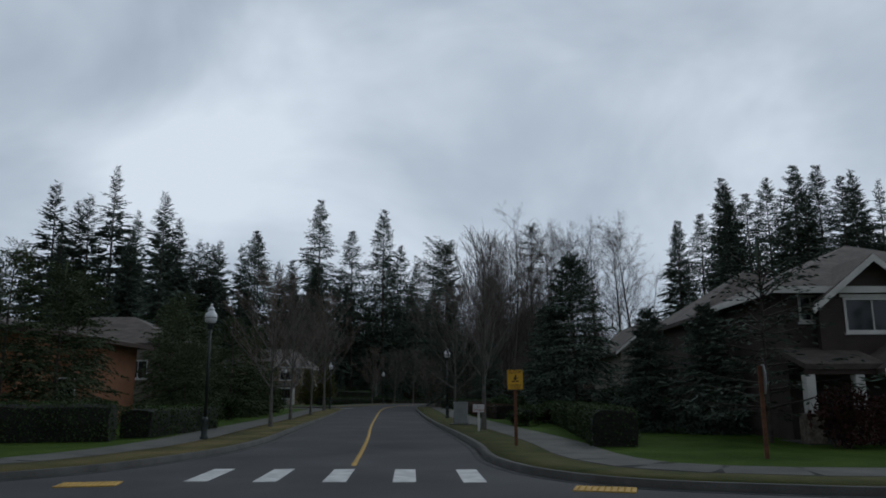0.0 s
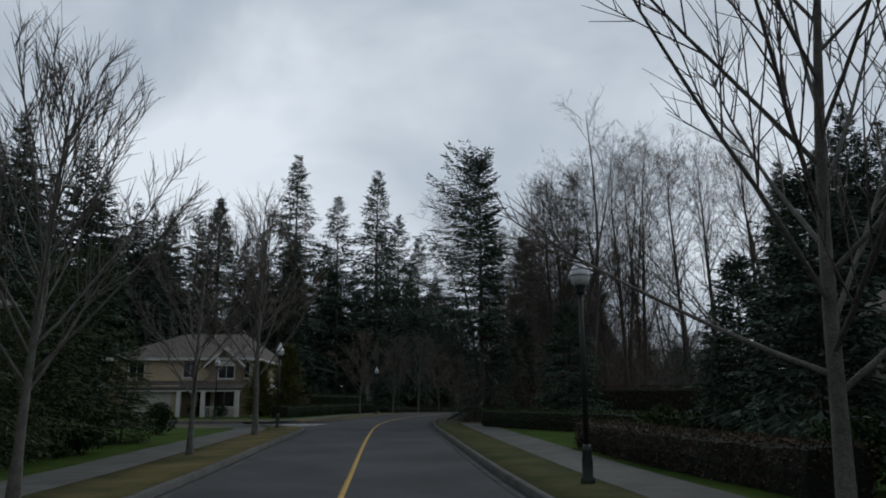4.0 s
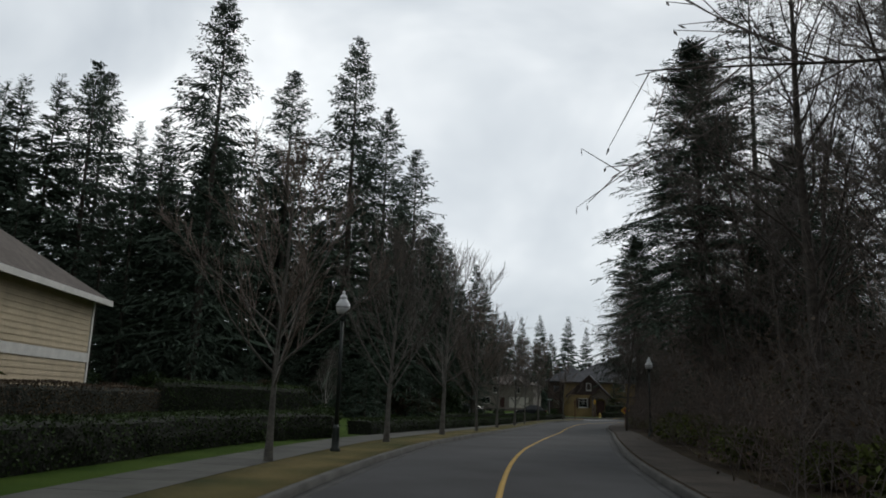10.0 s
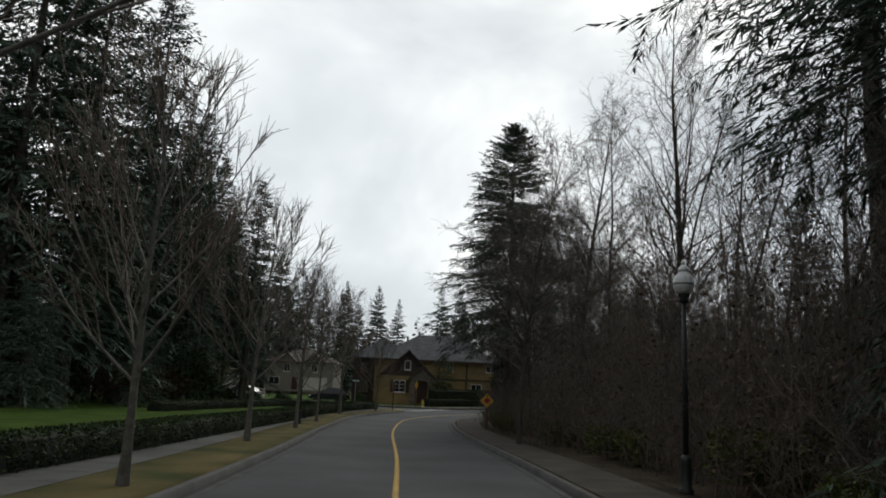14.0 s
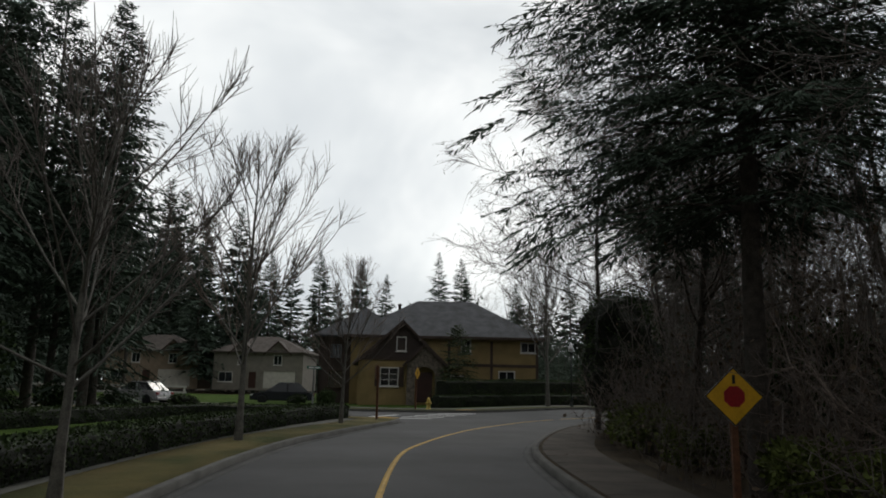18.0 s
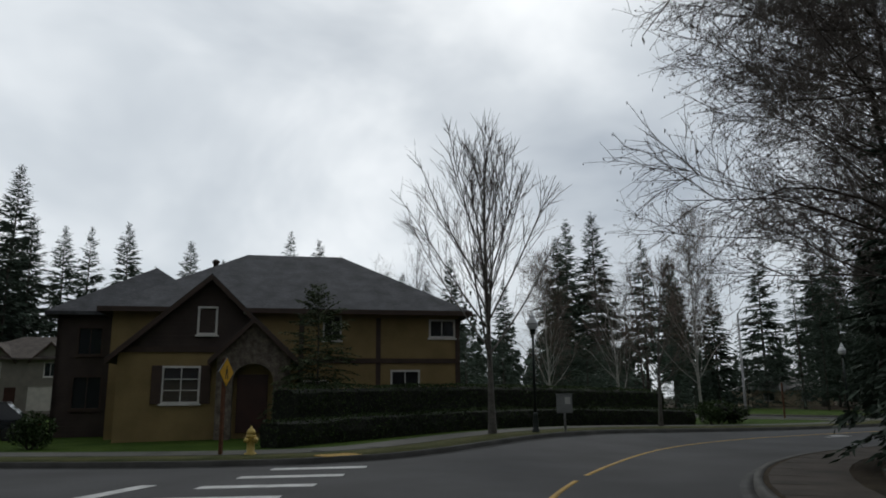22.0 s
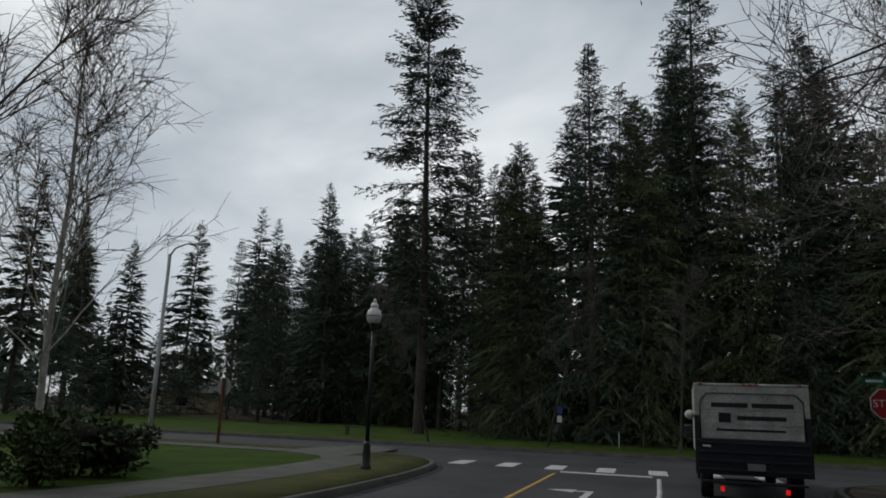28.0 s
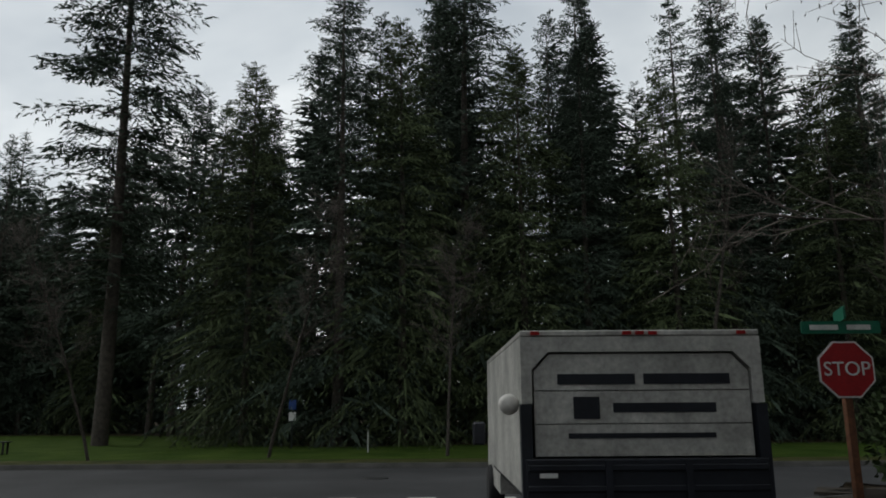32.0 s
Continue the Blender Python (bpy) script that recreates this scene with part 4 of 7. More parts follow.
# the wood behind the houses
for k in range(24):
    t = k / 23
    x, y = -86 + 78 * t + R.uniform(-6, 6), 120 + 58 * t + R.uniform(-16, 16) + (12 if t > 0.5 else 0)
    plant(far_firs[k % 4], x, y, R.uniform(20, 31) / 26, R.uniform(0, 360), "fir_tree", "dark fir in the wood behind the houses", "tree", "firs of the wood")
for k in range(16):
    x, y = R.uniform(-75, -30), R.uniform(58, 112)
    if x > -36 and y > 84:
        continue
    plant(far_firs[k % 4], x, y, R.uniform(16, 26) / 26, R.uniform(0, 360), "fir_tree", "dark fir in the wood behind the houses", "tree", "firs of the wood")
for k in range(18):
    t = k / 17
    x, y = -50 + 44 * t + R.uniform(-3, 3), 142 + 18 * t + R.uniform(-4, 4)
    plant(low_fir, x, y, R.uniform(0.41, 0.74), R.uniform(0, 360), "undergrowth", "dark young firs as undergrowth at the foot of the wood", "shrub", "undergrowth of the wood")
# firs that fill the skyline behind the tall ones
for k, (x, y, h) in enumerate(((-53.7, 156, 32), (-51.4, 158.6, 34), (-49.7, 160.4, 35), (-43.3, 155.7, 33), (-35.9, 159.4, 30), (-33.9, 161.8, 28), (-44.2, 143.6, 18), (-39.8, 145.3, 19), (-29, 158.2, 24), (-23.8, 166.6, 30), (-57.4, 158.7, 34),
                               (-66, 131, 36), (-63.4, 130.6, 37), (-55.2, 131, 34), (-46.5, 128.3, 32), (-46.1, 137.1, 30), (-43.1, 137.1, 29), (37.1, 116.9, 28), (39, 111.8, 28), (43.4, 113.7, 34), (46.2, 111.2, 31), (50.4, 113.8, 34), (53, 110.4, 35), (55, 107.6, 34), (57.4, 106, 32),
                               (-3.8, 223.4, 34.5), (0, 271, 35), (-3.2, 275, 32), (6.4, 278, 32), (11.7, 269.7, 31), (2.7, 280.7, 36), (-7.9, 276.9, 31), (18, 277.1, 25), (-11, 280.7, 35), (-16, 270, 33), (-8, 228, 27), (-12, 226, 30))):
    plant(fine_firs[k % 2] if x > 30 else far_firs[k % 3], x, y, h / 26, R.uniform(0, 360), "fir_tree", "tall dark green fir on the skyline", "tree", "firs of the skyline")
# firs beyond the thicket, on the inner side of the bend
for x, y, h, k in ((36, 113.8, 27, 1), (46, 118, 34, 0), (49, 127, 37, 2), (55, 120, 33, 3), (60, 126, 39, 0), (66, 118, 36, 1), (72, 128, 40, 2), (42, 108, 28, 2), (52, 106, 30, 0), (62, 104, 31, 1), (38, 100, 22, 3), (78, 112, 35, 0)):
    plant(far_firs[k], x, y, h / 26, R.uniform(0, 360), "fir_tree", "tall dark fir beyond the thicket", "tree")
# behind the corner house and round the park
for x, y, h, k in ((34.2, 275, 24, 2), (38, 272, 21, 1), (29, 270, 19, 0), (44.8, 261.5, 24, 1), (49.5, 263, 23.5, 2), (77, 237, 25, 0), (73, 240, 22, 2), (84, 236, 22, 3), (20, 262, 22, 1), (12, 255, 20, 2), (6, 248, 22, 0), (-2, 240, 21, 3), (94, 240, 20, 1),
                   (-10, 232, 22, 0), (-18, 222, 24, 2), (-14, 212, 22, 1), (95, 265, 32, 0), (94.7, 234, 17, 2), (104, 250, 24, 1), (112, 258, 25, 3), (54, 240, 15, 2), (48, 232, 13, 0), (62, 236, 15, 1), (120, 246, 26, 0), (128, 238, 28, 1), (42, 222, 12, 2), (125, 226, 24, 2), (-30, 244, 24, 0), (-22, 240, 26, 2), (-6, 252, 25, 1), (2, 258, 24, 2), (14, 262, 23, 0), (24, 258, 22, 2), (-36, 236, 26, 1), (-44, 226, 27, 0), (52, 268, 21, 0), (60, 264, 20, 2), (68, 258, 22, 0)):
    plant(far_firs[k], x, y, h / 26, R.uniform(0, 360), "fir_tree", "distant dark green fir behind the houses", "tree")
for k in range(14):
    x, y = R.uniform(38, 72), R.uniform(212, 240)
    plant(far_alders[k % 3], x, y, R.uniform(0.5, 0.75), R.uniform(0, 360), "bare_tree", "bare tree behind the corner house", "tree", "bare trees behind the house")
for x, y, s in ((34, 214, 1.2), (40, 208, 1.1), (46, 206, 1.0), (52, 210, 1.2), (58, 214, 1.1), (64, 222, 1.2), (30, 220, 1.3), (38, 216, 1.4), (70, 228, 1.3), (45, 216, 1.3)):
    plant(low_fir, x, y, s * 0.55, R.uniform(0, 360), "undergrowth", "dark young firs behind the tall hedge", "shrub", "shrubs behind the house")
# the wood across the last street
for x, y, h, p in ((80.4, 198.3, 32, tall_fir), (79.2, 187.3, 24.5, wood_fir), (95, 199, 24, far_firs[3]), (95.5, 195.4, 23, far_firs[0]), (84.5, 181.2, 33, wood_fir), (90, 173.5, 29.5, wood_fir), (86, 166, 28, wood_fir), (92, 182, 31, far_firs[0]), (94, 160, 29, far_firs[2]), (84, 155, 25, wood_fir),
                   (101, 170, 33, far_firs[2]), (98, 150, 30, far_firs[0]), (90, 146, 28, far_firs[1]), (80, 142, 26, wood_fir), (88, 134, 29, far_firs[2]), (100, 206, 22, far_firs[2]), (100, 208, 23, far_firs[0]), (106, 198, 27, far_firs[1]), (108, 186, 30, far_firs[2]), (116.4, 224, 29, far_firs[1]), (112, 231, 25, far_firs[3]),
                   (104, 218, 20, far_firs[2]), (98, 214, 18, far_firs[0]), (110, 212, 22, far_firs[2]), (84, 126, 28, far_firs[0]), (94, 120, 29, far_firs[2]), (118, 214, 26, far_firs[0]), (88, 190, 24, far_firs[2]), (100, 186, 30, far_firs[0])):
    base = 31 if p is tall_fir else 28 if p is wood_fir else 26
    plant(p, x, y, h / base, R.uniform(0, 360), "fir_tree", "tall dark fir in the wood across the street", "tree")
for x, y, s, k in ((80.6, 191.8, 0.85, 0), (80.0, 184.4, 0.95, 0), (81, 178.5, 0.9, 0), (79.5, 171.5, 0.8, 0), (97, 206, 0.7, 0), (81, 163, 0.85, 0), (100, 211, 0.65, 0)):
    plant(cedars[k], x, y, s, R.uniform(0, 360), "cedar_tree", "broad green cedar with boughs down to the grass", "tree")
for k in range(16):
    plant(low_fir, 84 + R.uniform(-1.5, 7), 120 + 4.6 * k, R.uniform(0.41, 0.68), R.uniform(0, 360), "undergrowth", "dark young fir in the wood across the street", "shrub", "undergrowth across the street")
for x, y, s, k in ((75.5, 164, 0.75, 0), (74.5, 157, 0.8, 2), (76, 172, 0.7, 1), (73, 150, 0.8, 0)):
    plant(far_alders[k], x, y, s, R.uniform(0, 360), "bare_tree", "bare tree on the verge across the street", "tree")
for k in range(14):
    plant(far_firs[k % 4], R.uniform(84, 100), 122 + 4.2 * k + R.uniform(-2, 2), R.uniform(18, 27) / 26, R.uniform(0, 360), "fir_tree", "dark fir in the wood across the street", "tree", "firs across the street")
for k, (x, y, h) in enumerate(((81.7, 191.1, 17), (83.9, 188.4, 23), (86.8, 186.3, 25), (87.9, 183, 27.5), (91.5, 180.4, 27), (93, 177.7, 26), (93.7, 175.1, 29), (96.9, 173.9, 28), (88.4, 195.8, 20), (88.2, 182.8, 26.5), (89.1, 173.3, 26.5), (89.3, 167.6, 28), (85.3, 164, 24), (82.0, 160.4, 23), (82, 168, 22), (80.6, 175.5, 20), (98.2, 210.4, 16), (96.8, 213.5, 21), (95.9, 222.6, 17), (97.7, 211.6, 18))):
    plant(wood_fir if x < 82.5 else back_fir, x, y, h / 28, R.uniform(0, 360), "fir_tree", "tall dark fir in the wood across the street", "tree", "firs across the street")
for k in range(24):
    t = k / 23
    x, y = (86 + R.uniform(-1, 3), 130 + 64 * t) if k < 14 else (97 + 16 * (k - 14) / 9, 199 + 27 * (k - 14) / 9)
    plant(low_fir, x, y, R.uniform(0.8, 1.1), R.uniform(0, 360), "undergrowth", "tall dark young firs under the firs", "shrub", "undergrowth across the street")
for k in range(12):
    plant(low_fir, 30 + 6.4 * k, 222 + 1.0 * k + R.uniform(-3, 3), R.uniform(0.65, 0.95), R.uniform(0, 360), "undergrowth", "dark young firs behind the corner house", "shrub", "shrubs behind the house")
for k, (x, y, h) in enumerate(((93, 199.5, 23), (88, 192.5, 17), (94, 196, 22), (101, 211, 17), (103, 214, 18), (99, 216, 17), (103, 222, 18), (108, 226, 19), (114, 232, 19), (120, 236, 20), (99, 205, 21), (108, 215, 21), (96, 202, 20), (92, 217, 13), (110, 219, 20), (124, 231, 22))):
    plant(fine_firs[k % 2], x, y, h / 26, R.uniform(0, 360), "fir_tree", "dark fir at the edge of the park", "tree", "firs across the street")
# the dark wood at the back of the lawn
for k in range(26):
    t = k / 25
    x, y = -34 + 34 * t + R.uniform(-2, 2), 147 + 26 * t + R.uniform(-1, 9)
    plant(tall_fir if k % 4 == 0 else back_fir, x, y, R.uniform(17, 28) / 29 * (1.0 if t < 0.6 else 0.62), R.uniform(0, 360), "fir_tree", "dark fir at the back of the lawn", "tree", "firs behind the lawn")
for k in range(16):
    t = k / 15
    plant(scrubs[k % 2], -36 + 35 * t + R.uniform(-1, 1), 144.5 + 27 * t + R.uniform(-1, 2), R.uniform(0.9, 1.5), R.uniform(0, 360), "scrub", "brown and green scrub at the back of the lawn", "shrub", "scrub behind the lawn")
# evergreens close to the road on its inner side
for x, y, s_ in ((13, 106, 0.5), (14.5, 113, 0.6), (16, 121, 0.5), (9.6, 109, 0.42)):
    plant(wood_fir, x, y, s_, R.uniform(0, 360), "fir_tree", "dark fir deep in the thicket", "tree")
plant(near_fir, 12.5, 118.5, 0.75, 200, "fir_tree", "broad dark fir in the thicket", "tree")
plant(young_fir, 8.6, 119.4, 0.62, 100, "evergreen", "young dark fir under a taller one", "tree")
plant(near_fir, 7.6, 117.5, 1.0, 20, "fir_tree", "broad dark fir whose boughs reach over the kerb", "tree")
plant(near_fir, 14.6, 151.6, 0.9, 160, "fir_tree", "broad dark fir whose boughs reach over the kerb", "tree")
plant(old_fir, 15.0, 127.0, 1.0, 40, "fir_tree", "old fir with a stout trunk and sparse boughs", "tree")
for x, y, s_, k in ((4.6, 95.5, 0.85, 0), (6.8, 87.5, 0.85, 1), (8.2, 93.0, 0.95, 0), (3.4, 100.5, 0.8, 1), (10.5, 85.0, 0.9, 1)):
    plant(alders[k], x, y, s_, R.uniform(0, 360), "bare_tree", "large bare alder beside the tall fir", "tree", "bare trees of the thicket")
for x, y, s_, k in ((12.5, 88.0, 0.95, 0), (15.0, 86.0, 0.95, 1), (17.8, 87.5, 1.0, 0), (13.6, 92.5, 1.0, 1), (20.5, 86.0, 1.0, 1), (10.6, 91.0, 0.95, 0), (22.5, 89.0, 1.0, 0)):
    plant(alders[k], x, y, s_, R.uniform(0, 360), "bare_tree", "tall bare alder with a dense twiggy crown", "tree", "bare trees of the thicket")
for x, y, s_, k in ((9.5, 82.0, 1.0, 2), (12.5, 81.0, 0.9, 3), (15.5, 80.5, 1.0, 2), (18.5, 80.0, 0.95, 3), (21.5, 79.5, 1.0, 2), (12.0, 84.5, 1.1, 3), (17.0, 83.5, 1.1, 2)):
    plant(brushes[k], x, y, s_, R.uniform(0, 360), "brush", "tall bare brown saplings behind a hedge", "shrub", "saplings of the thicket")
plant(lone_fir, 0.6, 82.4, 1.0, 5, "fir_tree", "fir with a long bare trunk and a dense top", "tree")
plant(young_fir, 1.2, 83.4, 0.72, 30, "evergreen", "young fir whose low boughs hang towards the kerb", "tree")
plant(wood_fir, 10.6, 112.4, 0.48, 200, "fir_tree", "dark fir deep in the thicket", "tree")
plant(cones[0], 3.4, 86.0, 0.75, 0, "evergreen", "dense dark evergreen under the tall fir", "shrub")
plant(cones[0], 1.6, 84.0, 0.5, 90, "evergreen", "dense dark evergreen under the tall fir", "shrub")
plant(cones[0], 31.0, 172.8, 0.95, 80, "evergreen", "dense dark evergreen at the inside of the bend", "tree")
plant(cones[0], 4.6, 72.6, 0.68, 10, "evergreen", "dark rounded evergreen behind a low hedge", "tree")
plant(cones[0], 8.0, 44.0, 1.0, 30, "evergreen", "broad dark conifer in a front garden", "tree")
plant(cones[0], 11.0, 38.5, 0.4, 130, "evergreen", "broad dark conifer in a front garden", "tree")
plant(cones[0], 9.4, 34.5, 0.38, 200, "evergreen", "broad dark conifer in a front garden", "tree")
plant(cones[0], 7.6, 53.0, 0.8, 250, "evergreen", "broad dark conifer in a front garden", "tree")
plant(cones[0], 8.6, 60.5, 0.7, 250, "evergreen", "broad dark conifer in a front garden", "tree")
plant(cones[0], 8.6, 30.5, 0.5, 20, "evergreen", "broad dark conifer in a front garden", "tree")
plant(cones[0], 10.3, 29.0, 0.5, 70, "evergreen", "broad dark conifer in a front garden", "tree")
plant(pine_bush, 10.2, 24.0, 1.3, 30, "pine_bush", "open dark pine bush at the corner of the house", "shrub")
for x, y, s_, tn in ((11.2, 21.9, 0.95, 0), (12.9, 22.0, 0.85, 120), (14.6, 22.2, 0.9, 60)):
    plant(barberry, x, y, s_, tn, "red_shrub", "dark red twiggy shrub in front of the porch", "shrub", "red shrubs by the porch")
for x, y, s_, tn in ((-14.6, 95.2, 0.9, 0), (-16.4, 93.5, 0.68, 80)):
    plant(thuja, x, y, s_, tn, "evergreen", "conical yellowish-green conifer in front of the house", "tree")
for x, y, s_, tn in ((21.0, 165.6, 0.95, 0), (34.5, 174.6, 0.7, 300)):
    plant(laurel, x, y, s_, tn, "evergreen", "large dense dark evergreen at the inside of the bend", "shrub")
# street trees
for k, (x, y, s) in enumerate(((-7.0, 35.5, 0.85), (-8.3, 45.8, 0.9), (-8.9, 55.4, 0.85), (-9.7, 65.8, 1.2), (-9.2, 100.2, 0.88), (-6.9, 108.6, 0.9), (-4.7, 117.2, 1.05), (-2.5, 124.9, 0.85), (-0.1, 136, 0.9), (2.4, 145.2, 0.85), (4.4, 153, 0.8), (7.25, 162.4, 1.0), (11.4, 170, 0.75),
                               (2.3, 32.4, 0.95), (1.2, 40.1, 0.85), (28.75, 187.7, 1.32), (39, 189.8, 0.9))):
    plant(vases[1 if k == 15 else k % 4], x, y, s, k * 77, "street_tree", "bare street tree with steep fine branches on the verge", "tree", "street trees")
for x, y, s_, tn in ((70.2, 194.1, 0.52, 20), (71.0, 188.5, 0.56, 140), (71.2, 182.5, 0.6, 250)):
    plant(slim_alders[0], x, y, s_, tn, "street_tree", "slender bare street tree with a bent dark trunk", "tree", "street trees")
plant(birches[0], 48.6, 196.0, 1.05, 0, "birch_tree", "bare white-barked birch by the lawn", "tree")
plant(birches[1], 45.5, 199.5, 0.95, 100, "birch_tree", "bare white-barked birch by the lawn", "tree")
plant(birches[1], -13.6, 150.5, 0.62, 40, "birch_tree", "small bare white-barked birch on the lawn", "tree")
plant(birches[0], 43, 203, 0.9, 210, "birch_tree", "bare white-barked birch behind the hedge", "tree")


def beside(y, d):
    """A place d metres to the right of the middle line, at the line's point nearest to y."""
    i = int(np.argmin(np.abs(AX[:, 1] - y)))
    n = normals(AXIS)[i]
    return AX[i, 0] + n[0] * d, AX[i, 1] + n[1] * d


for k in range(22):
    x, y = beside(87 + 80 * k / 21 + R.uniform(-1.5, 1.5), R.uniform(8, 13))
    plant(slim_alders[k % 2], x, y, R.uniform(0.75, 1.1), R.uniform(0, 360), "bare_tree", "slender bare alder with fine twigs in the thicket", "tree", "bare trees of the thicket")
for k in range(6):
    x, y = beside(88 + 78 * k / 5 + R.uniform(-2, 2), R.uniform(9, 12))
    plant(alders[k % 2], x, y, R.uniform(0.75, 0.95), R.uniform(0, 360), "bare_tree", "tall bare alder with fine twigs in the thicket", "tree", "bare trees of the thicket")
for k in range(24):
    x, y = beside(R.uniform(80, 168), R.uniform(12, 32))
    if spot(x, y) > 4 and x < 48:
        plant(far_alders[k % 3], x, y, R.uniform(0.75, 1.15), R.uniform(0, 360), "bare_tree", "tall bare alder with fine twigs in the thicket", "tree", "bare trees of the thicket")
for x, y, s, a in ((20.4, 166.6, 1.0, 0), (33.2, 175.8, 1.05, 200), (38.2, 177.2, 1.05, 330), (34.6, 176.2, 0.95, 120), (29.2, 173.4, 0.95, 240), (45.6, 177.4, 0.9, 60)):
    plant(spreading, x, y, s, a, "bare_tree", "bare spreading alder with catkins reaching over the road", "tree", "bare trees of the thicket")
for x, y, s, a in ((9.6, 138.0, 0.72, 30), (13.0, 144.5, 0.62, 210), (16.5, 156.0, 0.8, 280), (36.8, 176.0, 0.85, 300), (26.8, 170.2, 0.85, 90), (40.5, 176.6, 0.9, 10), (51.5, 175.4, 0.8, 70), (0.9, 86.4, 0.95, 150), (2.8, 89.0, 0.85, 60), (24.6, 168.2, 0.8, 200)):
    plant(hanging, x, y, s, a, "bare_tree", "bare alder with hanging catkins reaching over the road", "tree", "bare trees of the thicket")
for k in range(34):
    x, y = beside(83 + 89 * k / 34 + R.uniform(-0.6, 0.6), R.uniform(6.4, 7.6))
    if spot(x, y) > 2.2:
        plant(brushes[k % 2], x, y, R.uniform(0.75, 1.1), R.uniform(0, 360), "brush", "bare reddish-brown winter brush at the edge of the thicket", "shrub", "brush of the thicket")
for k in range(40):
    x, y = beside(84 + 86 * k / 40 + R.uniform(-0.6, 0.6), R.uniform(8.2, 12.5))
    if spot(x, y) > 3:
        plant(brushes[2 + k % 2], x, y, R.uniform(0.85, 1.45), R.uniform(0, 360), "brush", "tall bare brown saplings in the thicket", "shrub", "saplings of the thicket")
for k in range(12):
    x, y = beside(118 + 26 * k / 11 + R.uniform(-0.8, 0.8), R.uniform(8.5, 11.5))
    if spot(x, y) > 3:
        plant(brushes[2 + k % 2], x, y, R.uniform(1.1, 1.4), R.uniform(0, 360), "brush", "tall bare brown saplings in the thicket", "shrub", "saplings of the thicket")
for k in range(18):
    x, y = beside(88 + 80 * k / 18 + R.uniform(-1, 1), R.uniform(12.5, 18))
    if spot(x, y) > 5 and x < 40:
        plant(brushes[2 + k % 2], x, y, R.uniform(1.1, 1.5), R.uniform(0, 360), "brush", "tall bare brown saplings in the thicket", "shrub", "saplings of the thicket")
for k in range(18):
    x, y = beside(83 + 89 * k / 18 + R.uniform(-0.6, 0.6), R.uniform(9.0, 11.5))
    if spot(x, y) > 3:
        plant(scrubs[0 if R.random() < 0.4 else 1], x, y, R.uniform(0.8, 1.25), R.uniform(0, 360), "scrub", "dense brown and green scrub in the thicket", "shrub", "scrub of the thicket")
for k in range(26):
    x, y = beside(84 + 84 * k / 26, R.uniform(15, 26))
    if spot(x, y) > 5 and x < 50:
        plant(low_fir, x, y, R.uniform(0.46, 0.74), R.uniform(0, 360), "undergrowth", "dark young firs as undergrowth deep in the thicket", "shrub", "undergrowth of the thicket")
for k in range(22):
    x, y = beside(84 + 84 * k / 22 + R.uniform(-1.5, 1.5), R.uniform(5.8, 7.0))
    if spot(x, y) > 1.9:
        plant(salal, x, y, R.uniform(0.6, 1.0), R.uniform(0, 360), "low_shrub", "low mossy green shrub at the foot of the thicket", "shrub", "low shrubs of the thicket")
for x, y, h in ((55, 167, 15), (50, 164, 17), (45, 166, 14), (40, 163, 15)):
    plant(back_fir, x, y, h / 28, R.uniform(0, 360), "fir_tree", "dark fir inside the bend", "tree")
for x in range(34, 60, 4):
    plant(scrubs[1], x, 174.8 + R.uniform(-0.5, 0.3), R.uniform(0.8, 1.1), R.uniform(0, 360), "scrub", "dark green shrubs inside the bend", "shrub", "shrubs inside the bend")
    plant(low_fir, x + 2, 168 + R.uniform(-2, 1), R.uniform(0.52, 0.74), R.uniform(0, 360), "undergrowth", "dark young firs as undergrowth inside the bend", "shrub", "shrubs inside the bend")
# gardens on both sides of the first stretch
for x, y, s, k in ((-12.9, 28.2, 0.85, 1), (-13.9, 26.6, 0.9, 1), (-11.8, 38.0, 0.55, 1), (-12.6, 42, 0.6, 1), (-13.4, 47, 0.62, 1), (-12.4, 52, 0.5, 1), (-15, 57, 0.6, 1), (-13.2, 50.5, 0.9, 1), (-12.8, 54.5, 0.75, 1), (-14.2, 59.5, 0.95, 1), (-13.0, 60.5, 0.5, 1), (-13.2, 40.6, 0.8, 1), (-15.5, 34.5, 0.95, 1), (-15.0, 44.5, 0.95, 1), (-16.2, 50, 1.1, 1), (-16.5, 55, 1.0, 1), (-7.5, 186, 0.8, 1), (-12, 178, 0.9, 1), (23.8, 191.9, 0.78, 1)):
    plant(cedars[k], x, y, s, R.uniform(0, 360), "evergreen", "dense green evergreen in a front garden", "tree")
